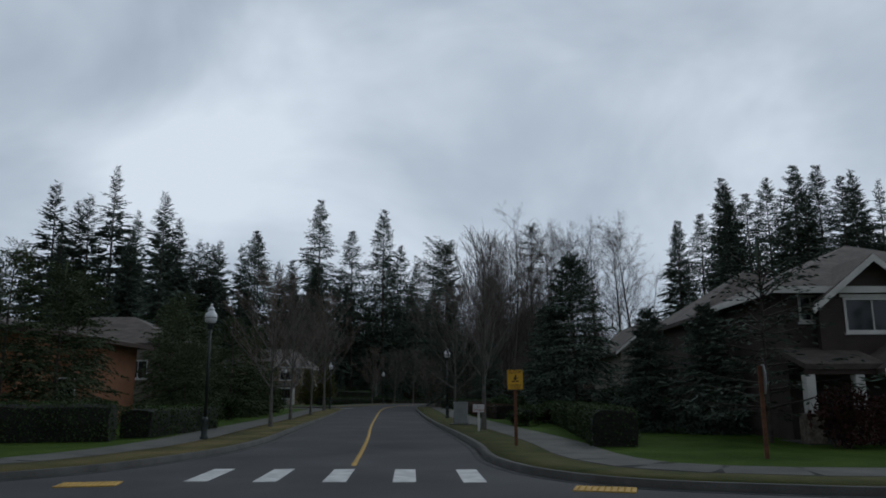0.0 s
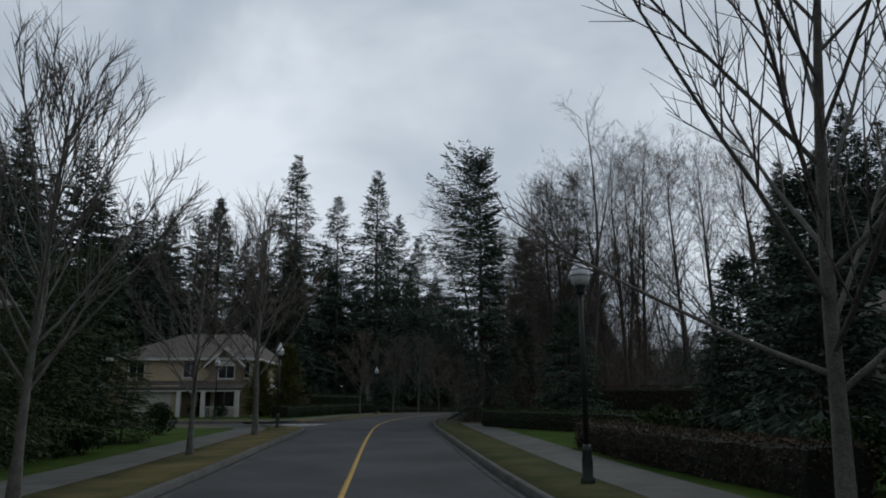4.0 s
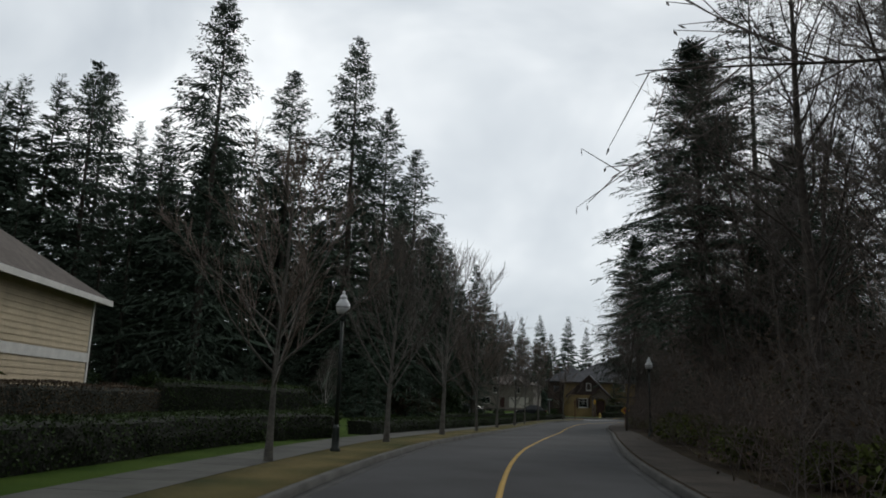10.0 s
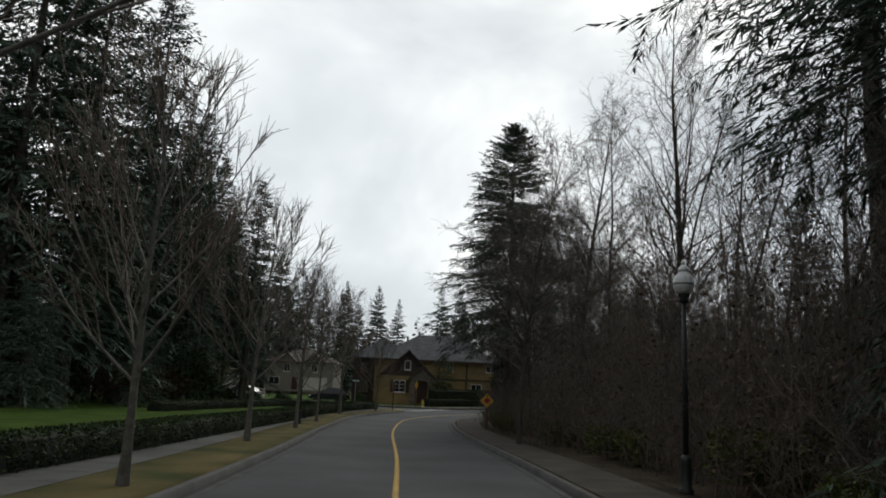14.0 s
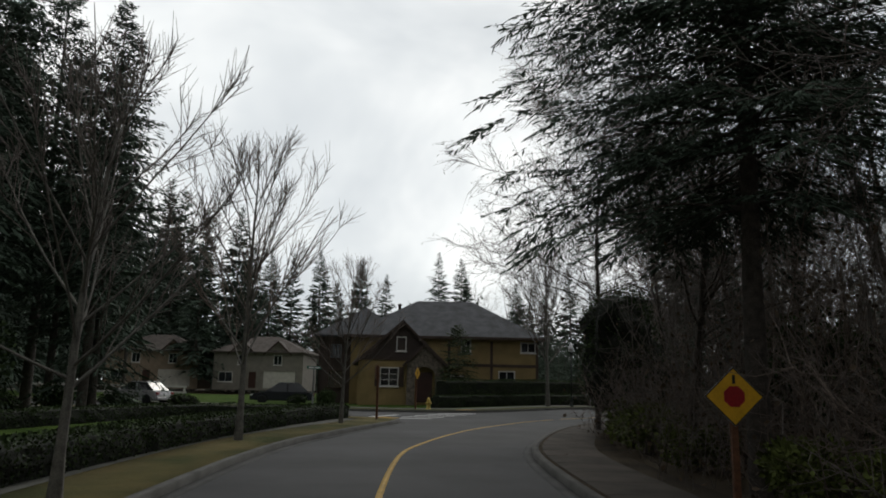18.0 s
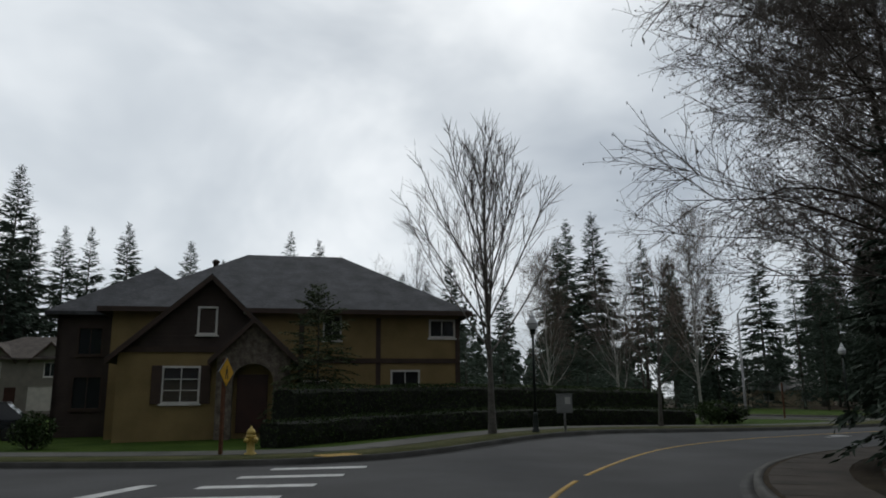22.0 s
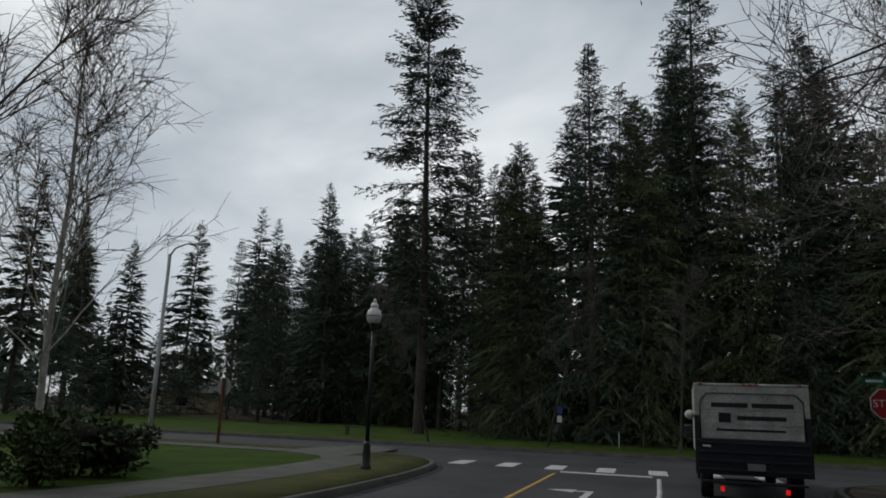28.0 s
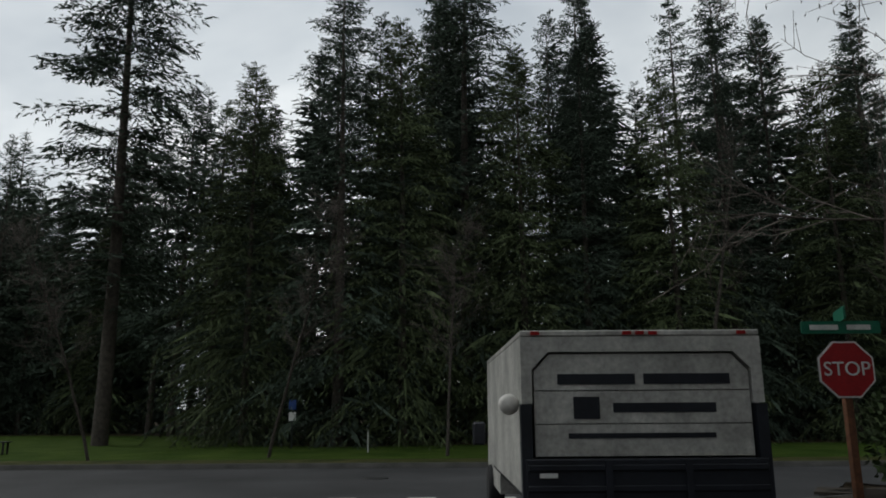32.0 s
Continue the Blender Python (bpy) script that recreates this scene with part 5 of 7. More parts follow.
for x, y, s, k in ((-11.8, 39.4, 0.9, 1), (-11.6, 45, 0.9, 1), (-12.2, 56, 0.9, 1), (-14, 66.5, 0.9, 1), (4.4, 36.5, 0.9, 0), (5.2, 39.4, 0.9, 0), (5.0, 47, 0.9, 1), (4.3, 50.5, 0.8, 0), (4.6, 57, 0.9, 1), (-21.4, 93.9, 0.8, 1), (-24.2, 93.6, 0.8, 1), (-19.4, 93.7, 0.75, 1), (-10.2, 116.5, 1.0, 0), (-9.6, 113.6, 0.8, 1),
                   (46.8, 193.3, 1.2, 0), (45.0, 192.2, 0.7, 1), (49.0, 194.2, 0.9, 0), (-1.5, 176, 0.9, 0), (0.4, 178, 0.9, 1), (2.6, 181, 0.9, 0), (-16, 152, 1.0, 0), (-18.5, 151, 1.1, 0), (5.6, 183.5, 0.8, 0), (14.6, 192.6, 0.8, 1), (12.9, 194, 0.7, 0)):
    plant(rounds[k], x, y, s, R.uniform(0, 360), "round_shrub", "rounded clipped evergreen shrub in a garden bed", "shrub")
# hedges
LH = "clipped dark green hedge beside the pavement"
for k, (line, w, h, lab, mat) in enumerate((([(-9.4, 34), (-9.3, 26.6)], 1.1, 0.95, LH, HEDGE), ([(-9.5, 25.4), (-12.6, 24.6)], 1.3, 1.15, LH, HEDGE), ([(-14.2, 91.0), (-12.9, 98), (-11.6, 105.5), (-9.4, 111)], 1.4, 0.85, "low informal hedge along the pavement", HEDGE),
                                            ([(-17.2, 99.0), (-16.9, 106), (-16.2, 112.6)], 1.0, 1.55, "clipped olive-green hedge beside the house", RUSTY),
                                            ([(-16.0, 113.2), (-13.6, 115.6), (-11.4, 119.5)], 1.1, 1.9, "tall smoothly clipped hedge behind the pavement", HEDGE),
                                            ([(-8.2, 114.5), (-5.8, 123), (-3.5, 131), (-1.1, 140), (2.2, 151.5), (5.2, 160.5), (8.6, 168.2), (10.8, 172.4), (12.1, 174.7)], 1.15, 0.58, "long clipped low hedge between pavement and lawn", HEDGE),
                                            ([(-4.0, 158), (1.5, 168), (5.0, 174.4), (9.0, 175.8), (11.3, 175.4)], 0.9, 0.5, "clipped low hedge at the back of the lawn", HEDGE),
                                            ([(20.6, 187.1), (25, 188.9), (30, 191.0), (36, 192.2), (43.5, 192.3)], 0.9, 0.75, "low clipped hedge in front of a taller hedge", HEDGE),
                                            ([(21.6, 189.0), (26, 190.9), (31, 192.9), (38, 194.4), (44, 195)], 1.1, 1.75, "tall clipped dark hedge in front of the corner house", HEDGE),
                                            ([(5.4, 22.5), (6.2, 33), (6.6, 43)], 1.3, 1.0, LH, HEDGE), ([(0.7, 73.8), (3.2, 69.5), (5.6, 65.4), (7.0, 60)], 1.4, 0.85, LH, HEDGE), ([(6.6, 77.5), (10, 74.5), (15, 71)], 1.0, 2.0, "tall brownish winter hedge", RUSTY),
                                            ([(4.2, 46), (3.2, 53), (2.8, 58)], 1.2, 0.8, "low brownish informal hedge", RUSTY), ([(10.6, 40), (10.4, 47)], 1.0, 1.7, "tall dark hedge in front of a house", HEDGE),
                                            ([(-26.0, 92.4), (-30, 92.4)], 0.9, 0.8, LH, HEDGE))):
    hedge(line, w, h, 80 + k, lab, mat)

# woods far off, which close the horizon
rng = np.random.default_rng(90)
far_pos, far_way, far_size = [], [], []
for k in range(560):
    a = rng.uniform(0, 2 * np.pi)
    d = rng.uniform(190, 340)
    cx, cy, ch = 15 + d * math.cos(a), 125 + d * math.sin(a), rng.uniform(14, 26)
    z = np.linspace(0.5, ch, 80)
    r = (1 - z / (ch + 0.3)) * ch * 0.17 + 0.15
    ang = rng.uniform(0, 2 * np.pi, len(z))
    far_pos.append(np.stack([cx + 0.35 * r * np.cos(ang), cy + 0.35 * r * np.sin(ang), z], axis=1))
    far_way.append(np.stack([np.cos(ang), np.sin(ang), np.full(len(z), -0.35)], axis=1))
    far_size.append(r * 1.0 + 0.4)
far_size = np.concatenate(far_size)
v, q = leaf_quads(np.concatenate(far_pos), far_size, far_size * 0.8, rng, ways=np.concatenate(far_way))
single("far_woods", big_mesh("far_woods", v, q, NEEDLE), NEEDLE, label="dark conifer woods far off on the horizon", category="woods", kind="stuff")

# ---- houses ----
def lined(m, spacing, strength=0.5, dist=0.02, profile="SAW"):
    """Adds horizontal courses, spacing metres apart, to a material's relief."""
    n, l = m.node_tree.nodes, m.node_tree.links
    wave = n.new("ShaderNodeTexWave")
    wave.bands_direction, wave.wave_profile = "Z", profile
    wave.inputs["Scale"].default_value = 0.314 / spacing
    wave.inputs["Distortion"].default_value = 0.25
    wave.inputs["Detail Scale"].default_value = 1.2
    co = n.new("ShaderNodeTexCoord")
    l.new(co.outputs["Object"], wave.inputs["Vector"])
    bp = n.new("ShaderNodeBump")
    bp.inputs["Strength"].default_value, bp.inputs["Distance"].default_value = strength, dist
    l.new(wave.outputs["Color"], bp.inputs["Height"])
    old = [k for k in l if k.to_socket.name == "Normal" and k.to_node.type == "BSDF_PRINCIPLED"]
    if old:
        l.new(old[0].from_socket, bp.inputs["Normal"])
    l.new(bp.outputs[0], n["Principled BSDF"].inputs["Normal"])
    return m


OCHRE = material("ochre_render", (0.25, 0.18, 0.078), 0.85, vary=0.2, scale=0.9, fine=30, bump=0.3, dist=0.01)
BROWN_SIDING = lined(material("brown_siding", (0.060, 0.044, 0.038), 0.8, vary=0.2, scale=1.2, fine=25, bump=0.2, dist=0.006), 0.16)
TAN_SIDING = lined(material("tan_siding", (0.25, 0.19, 0.135), 0.8, vary=0.18, scale=1.2, fine=25, bump=0.2, dist=0.006), 0.18)
CREAM_SIDING = lined(material("cream_siding", (0.50, 0.41, 0.28), 0.8, vary=0.15, scale=1.2, fine=25, bump=0.2, dist=0.006), 0.18)
PEACH = lined(material("peach_siding", (0.27, 0.125, 0.062), 0.8, vary=0.15, scale=1.2, fine=25, bump=0.2, dist=0.006), 0.18)
GREY_SIDING = lined(material("grey_siding", (0.21, 0.19, 0.16), 0.8, vary=0.15, scale=1.2, fine=25, bump=0.2, dist=0.006), 0.18)
ROOF = lined(material("grey_shingles", (0.062, 0.063, 0.068), 0.9, vary=0.3, scale=1.5, fine=9, bump=0.5, dist=0.02), 0.14, 0.6, 0.015)
ROOF_BROWN = lined(material("brown_shingles", (0.085, 0.070, 0.060), 0.9, vary=0.3, scale=1.5, fine=9, bump=0.5, dist=0.02), 0.14, 0.6, 0.015)
TRIM = material("white_trim", (0.62, 0.60, 0.56), 0.6, vary=0.12, scale=2, fine=25, bump=0.1, dist=0.004)
TRIM_BROWN = material("brown_trim", (0.055, 0.035, 0.026), 0.7, vary=0.2, scale=2, fine=25, bump=0.1, dist=0.004)
STONE = material("stone_cladding", (0.15, 0.125, 0.10), 0.85, vary=0.45, scale=5, fine=18, bump=0.8, dist=0.03)
DOOR = material("door_paint", (0.05, 0.02, 0.015), 0.5, vary=0.2, scale=2, fine=25, bump=0.1, dist=0.004)
GARAGE = material("garage_door_paint", (0.52, 0.49, 0.43), 0.6, vary=0.12, scale=2, fine=25, bump=0.1, dist=0.004)
GLASS = bpy.data.materials.new("window_glass")
GLASS.use_nodes = True
gb = GLASS.node_tree.nodes["Principled BSDF"]
gb.inputs["Base Color"].default_value, gb.inputs["Roughness"].default_value = (0.035, 0.04, 0.045, 1), 0.04
gb.inputs["Specular IOR Level"].default_value, gb.inputs["Transmission Weight"].default_value = 0.6, 0.25


def wall(parent, length, z0, z1, mat, at, turn=0.0, openings=(), thick=0.22, gable=None, label=""):
    """A wall from its left end, seen from outside (its outer face at y = 0), with real openings (x0, x1, z0, z1); gable: (x, z) of a peak on top."""
    bm = bmesh.new()
    xs = sorted({0.0, length, *(v for o in openings for v in o[:2])})
    zs = sorted({z0, z1, *(v for o in openings for v in o[2:])})
    for a, b in zip(xs, xs[1:]):
        for c, d in zip(zs, zs[1:]):
            if not any(o[0] <= a and b <= o[1] and o[2] <= c and d <= o[3] for o in openings):
                box(bm, a, b, 0, thick, c, d)
    bmesh.ops.remove_doubles(bm, verts=bm.verts, dist=0.0005)
    bm.verts.index_update()
    seen = {}
    for f in bm.faces:
        seen.setdefault(tuple(sorted(v.index for v in f.verts)), []).append(f)
    bmesh.ops.delete(bm, geom=[f for fs in seen.values() if len(fs) > 1 for f in fs], context="FACES_ONLY")
    if gable:
        prism(bm, [(0, z1), (length, z1), gable], 0.0, thick)
    ob = part("wall", bm, mat, parent, label)
    ob.matrix_basis = pose(*at, 0, 0, turn)
    return ob


def window(parent, x, z, w, h, at, turn=0.0, cols=2, rows=1, frame_mat=None, arch=False, sill=True):
    """A window in a wall whose left end stands at `at`: a frame with bars, panes behind them, and a sill."""
    frame_mat = frame_mat or TRIM
    t = 0.075
    bm = bmesh.new()
    loops = [[bm.verts.new((px, py, pz)) for px, pz in ((x0, z0), (x1, z0), (x1, z1), (x0, z1))] for py in (-0.03, 0.16) for x0, x1, z0, z1 in ((-t, w + t, -t, h + t), (0, w, 0, h))]
    for p, q in ((0, 1), (3, 2), (2, 0), (1, 3)):
        for k in range(4):
            bm.faces.new((loops[p][k], loops[p][(k + 1) % 4], loops[q][(k + 1) % 4], loops[q][k]))
    bmesh.ops.recalc_face_normals(bm, faces=bm.faces)
    ob = part("window", bm, frame_mat, parent)
    ob.matrix_basis = pose(*at, 0, 0, turn) @ pose(x, 0, z)
    for k in range(1, cols):
        part("glazing_bar", boxed(w * k / cols - 0.02, w * k / cols + 0.02, 0.02, 0.1, 0, h), frame_mat, ob)
    for k in range(1, rows):
        part("glazing_bar", boxed(0, w, 0.025, 0.095, h * k / rows - 0.015, h * k / rows + 0.015), frame_mat, ob)
    if arch:
        part("arch_head", prism(bmesh.new(), [(-t, h + t), (w + t, h + t)] + [(w / 2 + (w / 2 + t) * math.cos(a), h + t + 0.32 * math.sin(a)) for a in [math.pi * k / 8 for k in range(1, 8)]], -0.03, 0.1), frame_mat, ob)
    for k in range(cols):
        p = boxed(w * k / cols + 0.01, w * (k + 1) / cols - 0.01, 0.055, 0.067, 0.005, h - 0.005)
        part("pane", p, GLASS, ob).visible_shadow = False
    if sill:
        part("sill", boxed(-0.13, w + 0.13, -0.07, 0.02, -0.14, -0.078), frame_mat, ob)
    return ob


def slab_roof(parent, polys, mat, thick=0.16, name="roof", label=""):
    """A roof from flat outlines, each given a thickness."""
    bm = bmesh.new()
    for poly in polys:
        top = [bm.verts.new(p) for p in poly]
        bot = [bm.verts.new((p[0], p[1], p[2] - thick)) for p in poly]
        bm.faces.new(top)
        bm.faces.new(bot[::-1])
        for i in range(len(top)):
            j = (i + 1) % len(top)
            bm.faces.new((top[i], bot[i], bot[j], top[j]))
    bmesh.ops.recalc_face_normals(bm, faces=bm.faces)
    return part(name, bm, mat, parent, label)


def hip(x0, x1, y0, y1, z, rise, over=0.45):
    """The four sides of a hip roof over a rectangle; the ridge runs along its longer side."""
    x0, x1, y0, y1 = x0 - over, x1 + over, y0 - over, y1 + over
    w, d = x1 - x0, y1 - y0
    if w >= d:
        a, b = (x0 + d / 2, (y0 + y1) / 2, z + rise), (x1 - d / 2, (y0 + y1) / 2, z + rise)
        return [[(x0, y0, z), (x1, y0, z), b, a], [(x1, y1, z), (x0, y1, z), a, b], [(x1, y0, z), (x1, y1, z), b], [(x0, y1, z), (x0, y0, z), a]]
    a, b = ((x0 + x1) / 2, y0 + w / 2, z + rise), ((x0 + x1) / 2, y1 - w / 2, z + rise)
    return [[(x0, y0, z), (x1, y0, z), a], [(x1, y0, z), (x1, y1, z), b, a], [(x1, y1, z), (x0, y1, z), b], [(x0, y1, z), (x0, y0, z), a, b]]


def pitched(x0, x1, y0, y1, peak_x, peak_z, z, over=0.4):
    """The two sides of a gable roof whose ridge runs back from the front."""
    sl, sr = (peak_z - z) / (peak_x - x0), (peak_z - z) / (x1 - peak_x)
    return [[(x0 - over, y0 - over, z - sl * over), (peak_x, y0 - over, peak_z), (peak_x, y1, peak_z), (x0 - over, y1, z - sl * over)],
            [(peak_x, y0 - over, peak_z), (x1 + over, y0 - over, z - sr * over), (x1 + over, y1, z - sr * over), (peak_x, y1, peak_z)]]


def verge_boards(parent, x0, x1, y, peak_x, peak_z, z, mat, over=0.4, deep=0.22):
    """The two boards under the edge of a gable."""
    for a, side in ((x0, -1), (x1, 1)):
        s = (peak_z - z) / abs(peak_x - a)
        e, ez = a + side * over, z - s * over
        part("barge_board", prism(bmesh.new(), [(peak_x, peak_z - 0.03), (e, ez - 0.03), (e, ez - 0.03 - deep), (peak_x, peak_z - 0.03 - deep)], y - over - 0.05, y - over - 0.005), mat, parent)


def gutters(parent, x0, x1, y0, y1, z, mat, over=0.45):
    for a, b, c, d in ((x0 - over, x1 + over, y0 - over - 0.06, y0 - over - 0.004), (x1 + over + 0.004, x1 + over + 0.06, y0 - over, y1 + over), (x0 - over - 0.06, x0 - over - 0.004, y0 - over, y1 + over)):
        part("fascia", boxed(a, b, c, d, z - 0.2, z + 0.0), mat, parent)


def shell(h, x0, x1, y0, y1, z1, mat, front=(), right=(), left=(), z0=-0.3):
    """Four outer walls round a rectangle, with openings."""
    wall(h, x1 - x0, z0, z1, mat, (x0, y0, 0), 0, front)
    wall(h, y1 - y0 - 0.22, z0, z1, mat, (x1, y0 + 0.22, 0), 90, right)
    wall(h, x1 - x0, z0, z1, mat, (x1, y1, 0), 180)
    wall(h, y1 - y0 - 0.22, z0, z1, mat, (x0, y1, 0), -90, left)


def opening(w):
    return (w[0], w[0] + w[2], w[1], w[1] + w[3])


# the corner house: ochre walls, a brown gable and an arched stone porch
GE = 0.45
hE = thing("house", (25.0, 194.7, GE), "two-storey ochre house with a dark hipped roof and brown gable", "house", turn=-18.05)
wins = [(8.35, 4.12 - GE, 0.62, 0.9), (12.85, 4.25 - GE, 1.0, 0.65), (11.2, 1.9 - GE, 1.1, 0.85), (7.6, 1.5 - GE, 0.9, 0.85)]
shell(hE, -8.3, 5.8, 0.0, 9.6, 5.2 - GE, OCHRE, [opening(w) for w in wins])
for w in wins:
    window(hE, *w, (-8.3, 0, 0))
slab_roof(hE, hip(-8.3, 5.8, 0, 9.6, 5.3 - GE, 3.2), ROOF, label="dark grey shingled hip roof")
gutters(hE, -8.3, 5.8, 0, 9.6, 5.3 - GE, TRIM_BROWN)
part("band", boxed(-1.0, 5.83, -0.035, -0.004, 3.1 - GE, 3.3 - GE), TRIM_BROWN, hE, "brown timber band")
for x in (-1.0, 2.2, 5.62):
    part("post_trim", boxed(x, x + 0.2, -0.03, -0.004, 0.2, 5.0 - GE), TRIM_BROWN, hE)
gw = [(1.62, 1.59 - GE, 1.2, 1.2)]
wall(hE, 6.0, -0.3, 3.4 - GE, OCHRE, (-7.4, -2.77, 0), 0, [opening(gw[0])])
wall(hE, 2.7, -0.3, 3.4 - GE, OCHRE, (-7.4, -0.0, 0), -90)
wall(hE, 2.7, -0.3, 3.4 - GE, OCHRE, (-1.4, -2.7, 0), 90)
window(hE, *gw[0], (-7.4, -2.77, 0), cols=2, rows=3)
for x in (-6.2, -4.5):
    part("shutter", boxed(x, x + 0.36, -2.83, -2.775, 1.5 - GE, 2.88 - GE, 0.01), TRIM_BROWN, hE, "brown timber shutter")
g = bmesh.new()
prism(g, [(-7.4, 3.4 - GE), (-1.4, 3.4 - GE), (-4.25, 6.1 - GE)], -2.72, -2.5)
part("gable", g, BROWN_SIDING, hE, "brown boarded gable")
window(hE, 0, 0, 0.57, 0.9, (-4.65, -2.75, 4.08 - GE), cols=1, sill=True)
part("band", boxed(-7.4, -1.4, -2.83, -2.775, 3.36 - GE, 3.56 - GE), TRIM_BROWN, hE, "brown timber band")
slab_roof(hE, pitched(-7.4, -1.4, -2.77, 3.2, -4.25, 6.25 - GE, 3.45 - GE, 0.35), ROOF, label="dark shingled gable roof")
verge_boards(hE, -7.4, -1.4, -2.77, -4.25, 6.25 - GE, 3.45 - GE, TRIM_BROWN, 0.35)
# porch with an arch
pb = bmesh.new()
arc = [(-2.62 + 0.72 * math.cos(a), 2.3 - GE + 0.62 * math.sin(a)) for a in [math.pi * k / 10 for k in range(11)]]
prism(pb, [(-3.9, -0.3), (-3.34, -0.3)] + arc[::-1] + [(-1.9, -0.3), (-1.3, -0.3), (-1.3, 3.2 - GE), (-2.62, 4.45 - GE), (-3.9, 3.2 - GE)], -3.35, -2.84)
part("porch", pb, STONE, hE, "stone-clad porch with a round arch")
slab_roof(hE, pitched(-3.95, -1.25, -3.35, -1.0, -2.62, 4.62 - GE, 3.3 - GE, 0.25), ROOF)
verge_boards(hE, -3.95, -1.25, -3.35, -2.62, 4.62 - GE, 3.3 - GE, TRIM_BROWN, 0.25, 0.2)
part("door", boxed(-3.2, -2.1, -2.84, -2.775, 0.0, 2.1, 0.01), DOOR, hE, "dark front door")
part("lamp", lathe([(0.03, 0), (0.09, 0.05), (0.09, 0.16), (0.02, 0.22)], 8), TRIM, hE, "small white floodlight").matrix_basis = pose(-3.0, -2.86, 4.75 - GE)
part("chimney_vent", lathe([(0.12, 0), (0.12, 0.5), (0.18, 0.52), (0.18, 0.62), (0.05, 0.7)], 10), TRIM_BROWN, hE).matrix_basis = pose(-5.0, 5.2, 7.6 - GE)
wall(hE, 2.9, -0.3, 4.9, BROWN_SIDING, (-11.2, 3.2, 0), 0, [(0.8, 1.9, 0.9, 2.2), (0.9, 1.8, 3.2, 4.3)])
window(hE, 0.8, 0.9, 1.1, 1.3, (-11.2, 3.2, 0), frame_mat=TRIM_BROWN)
window(hE, 0.9, 3.2, 0.9, 1.1, (-11.2, 3.2, 0), frame_mat=TRIM_BROWN)
wall(hE, 8.0, -0.3, 4.9, BROWN_SIDING, (-11.2, 11.2, 0), -90)
slab_roof(hE, hip(-11.2, -4.6, 3.2, 11.4, 5.0, 2.6), ROOF)

# the house with the porch and the garage
GL = 0.42
hL = thing("house", (-17.6, 95.4, GL), "two-storey tan and cream house with porch and garage", "house", turn=1.1)
lw = [(1.6, 3.2, 1.2, 1.2), (6.0, 3.2, 1.1, 1.2), (10.95, 3.15, 0.4, 1.2)]
shell(hL, -11.5, 0.0, 0.0, 15.5, 4.65, CREAM_SIDING, [opening(w) for w in lw] + [(7.3, 8.3, 0.0, 2.1), (8.6, 10.2, 0.8, 2.1)])
for w in lw:
    window(hL, *w, (-11.5, 0, 0), cols=1 if w[2] < 0.5 else 2)
window(hL, 8.6, 0.8, 1.6, 1.3, (-11.5, 0, 0))
part("door", boxed(-4.2, -3.2, 0.05, 0.12, 0.0, 2.1, 0.01), DOOR, hL, "dark front door")
# lapped boards on the side wall, with a white band between the storeys
for k in range(25):
    z = 0.02 + 0.185 * k
    if not 2.4 < z < 2.75:
        part("lap_board", prism(bmesh.new(), [(0.004, z), (0.03, z), (0.008, z + 0.195), (0.004, z + 0.195)], 0.0, 15.5), CREAM_SIDING, hL)
part("band", boxed(0.004, 0.05, 0.0, 15.5, 2.42, 2.75), TRIM, hL, "white band between the storeys")
for y in (0.0, 15.36):
    part("corner_board", boxed(0.004, 0.055, y, y + 0.14, -0.2, 4.62), TRIM, hL)
e0, rz = 4.72, 7.35
slab_roof(hL, [[(-11.95, -0.45, e0), (0.45, -0.45, e0), (-2.5, 7.75, rz), (-8.0, 7.75, rz)], [(0.45, 15.95, e0), (-11.95, 15.95, e0), (-8.0, 7.75, rz), (-2.5, 7.75, rz)],
               [(0.45, -0.45, e0), (0.45, 15.95, e0), (-2.5, 7.75, rz)], [(-11.95, 15.95, e0), (-11.95, -0.45, e0), (-8.0, 7.75, rz)]], ROOF_BROWN, label="brown shingled hip roof")
gutters(hL, -11.5, 0, 0, 15.5, 4.72, TRIM)
wall(hL, 2.7, 2.5, 4.3, TAN_SIDING, (-3.3, -0.5, 0), 0, [(0.78, 2.03, 3.1, 4.05)], gable=(1.35, 5.4), label="tan boarded gable")
window(hL, 0.78, 3.1, 1.25, 0.95, (-3.3, -0.5, 0), arch=True)
slab_roof(hL, pitched(-3.3, -0.6, -0.5, 4.0, -1.95, 5.6, 4.4, 0.35), ROOF_BROWN)
verge_boards(hL, -3.3, -0.6, -0.5, -1.95, 5.6, 4.4, TRIM, 0.35)
slab_roof(hL, [[(-11.7, -2.0, 2.3), (-0.2, -2.0, 2.3), (-0.2, -0.04, 2.9), (-11.7, -0.04, 2.9)]], ROOF_BROWN, name="porch_roof")
part("beam", boxed(-10.2, -0.3, -1.95, -1.75, 2.0, 2.2), TRIM, hL)
for x in (-0.75, -3.4, -5.3):
    part("column", boxed(x, x + 0.32, -1.98, -1.66, 0.0, 2.0, 0.02), TRIM, hL, "white square porch column")
part("rail", boxed(-3.1, -0.75, -1.86, -1.78, 0.78, 0.86), TRIM, hL)
for k in range(15):
    part("baluster", boxed(-3.0 + 0.15 * k, -2.96 + 0.15 * k, -1.84, -1.8, 0.05, 0.78), TRIM, hL)
part("porch_floor", boxed(-5.6, -0.3, -2.0, -0.02, -0.2, 0.03), CONCRETE, hL)
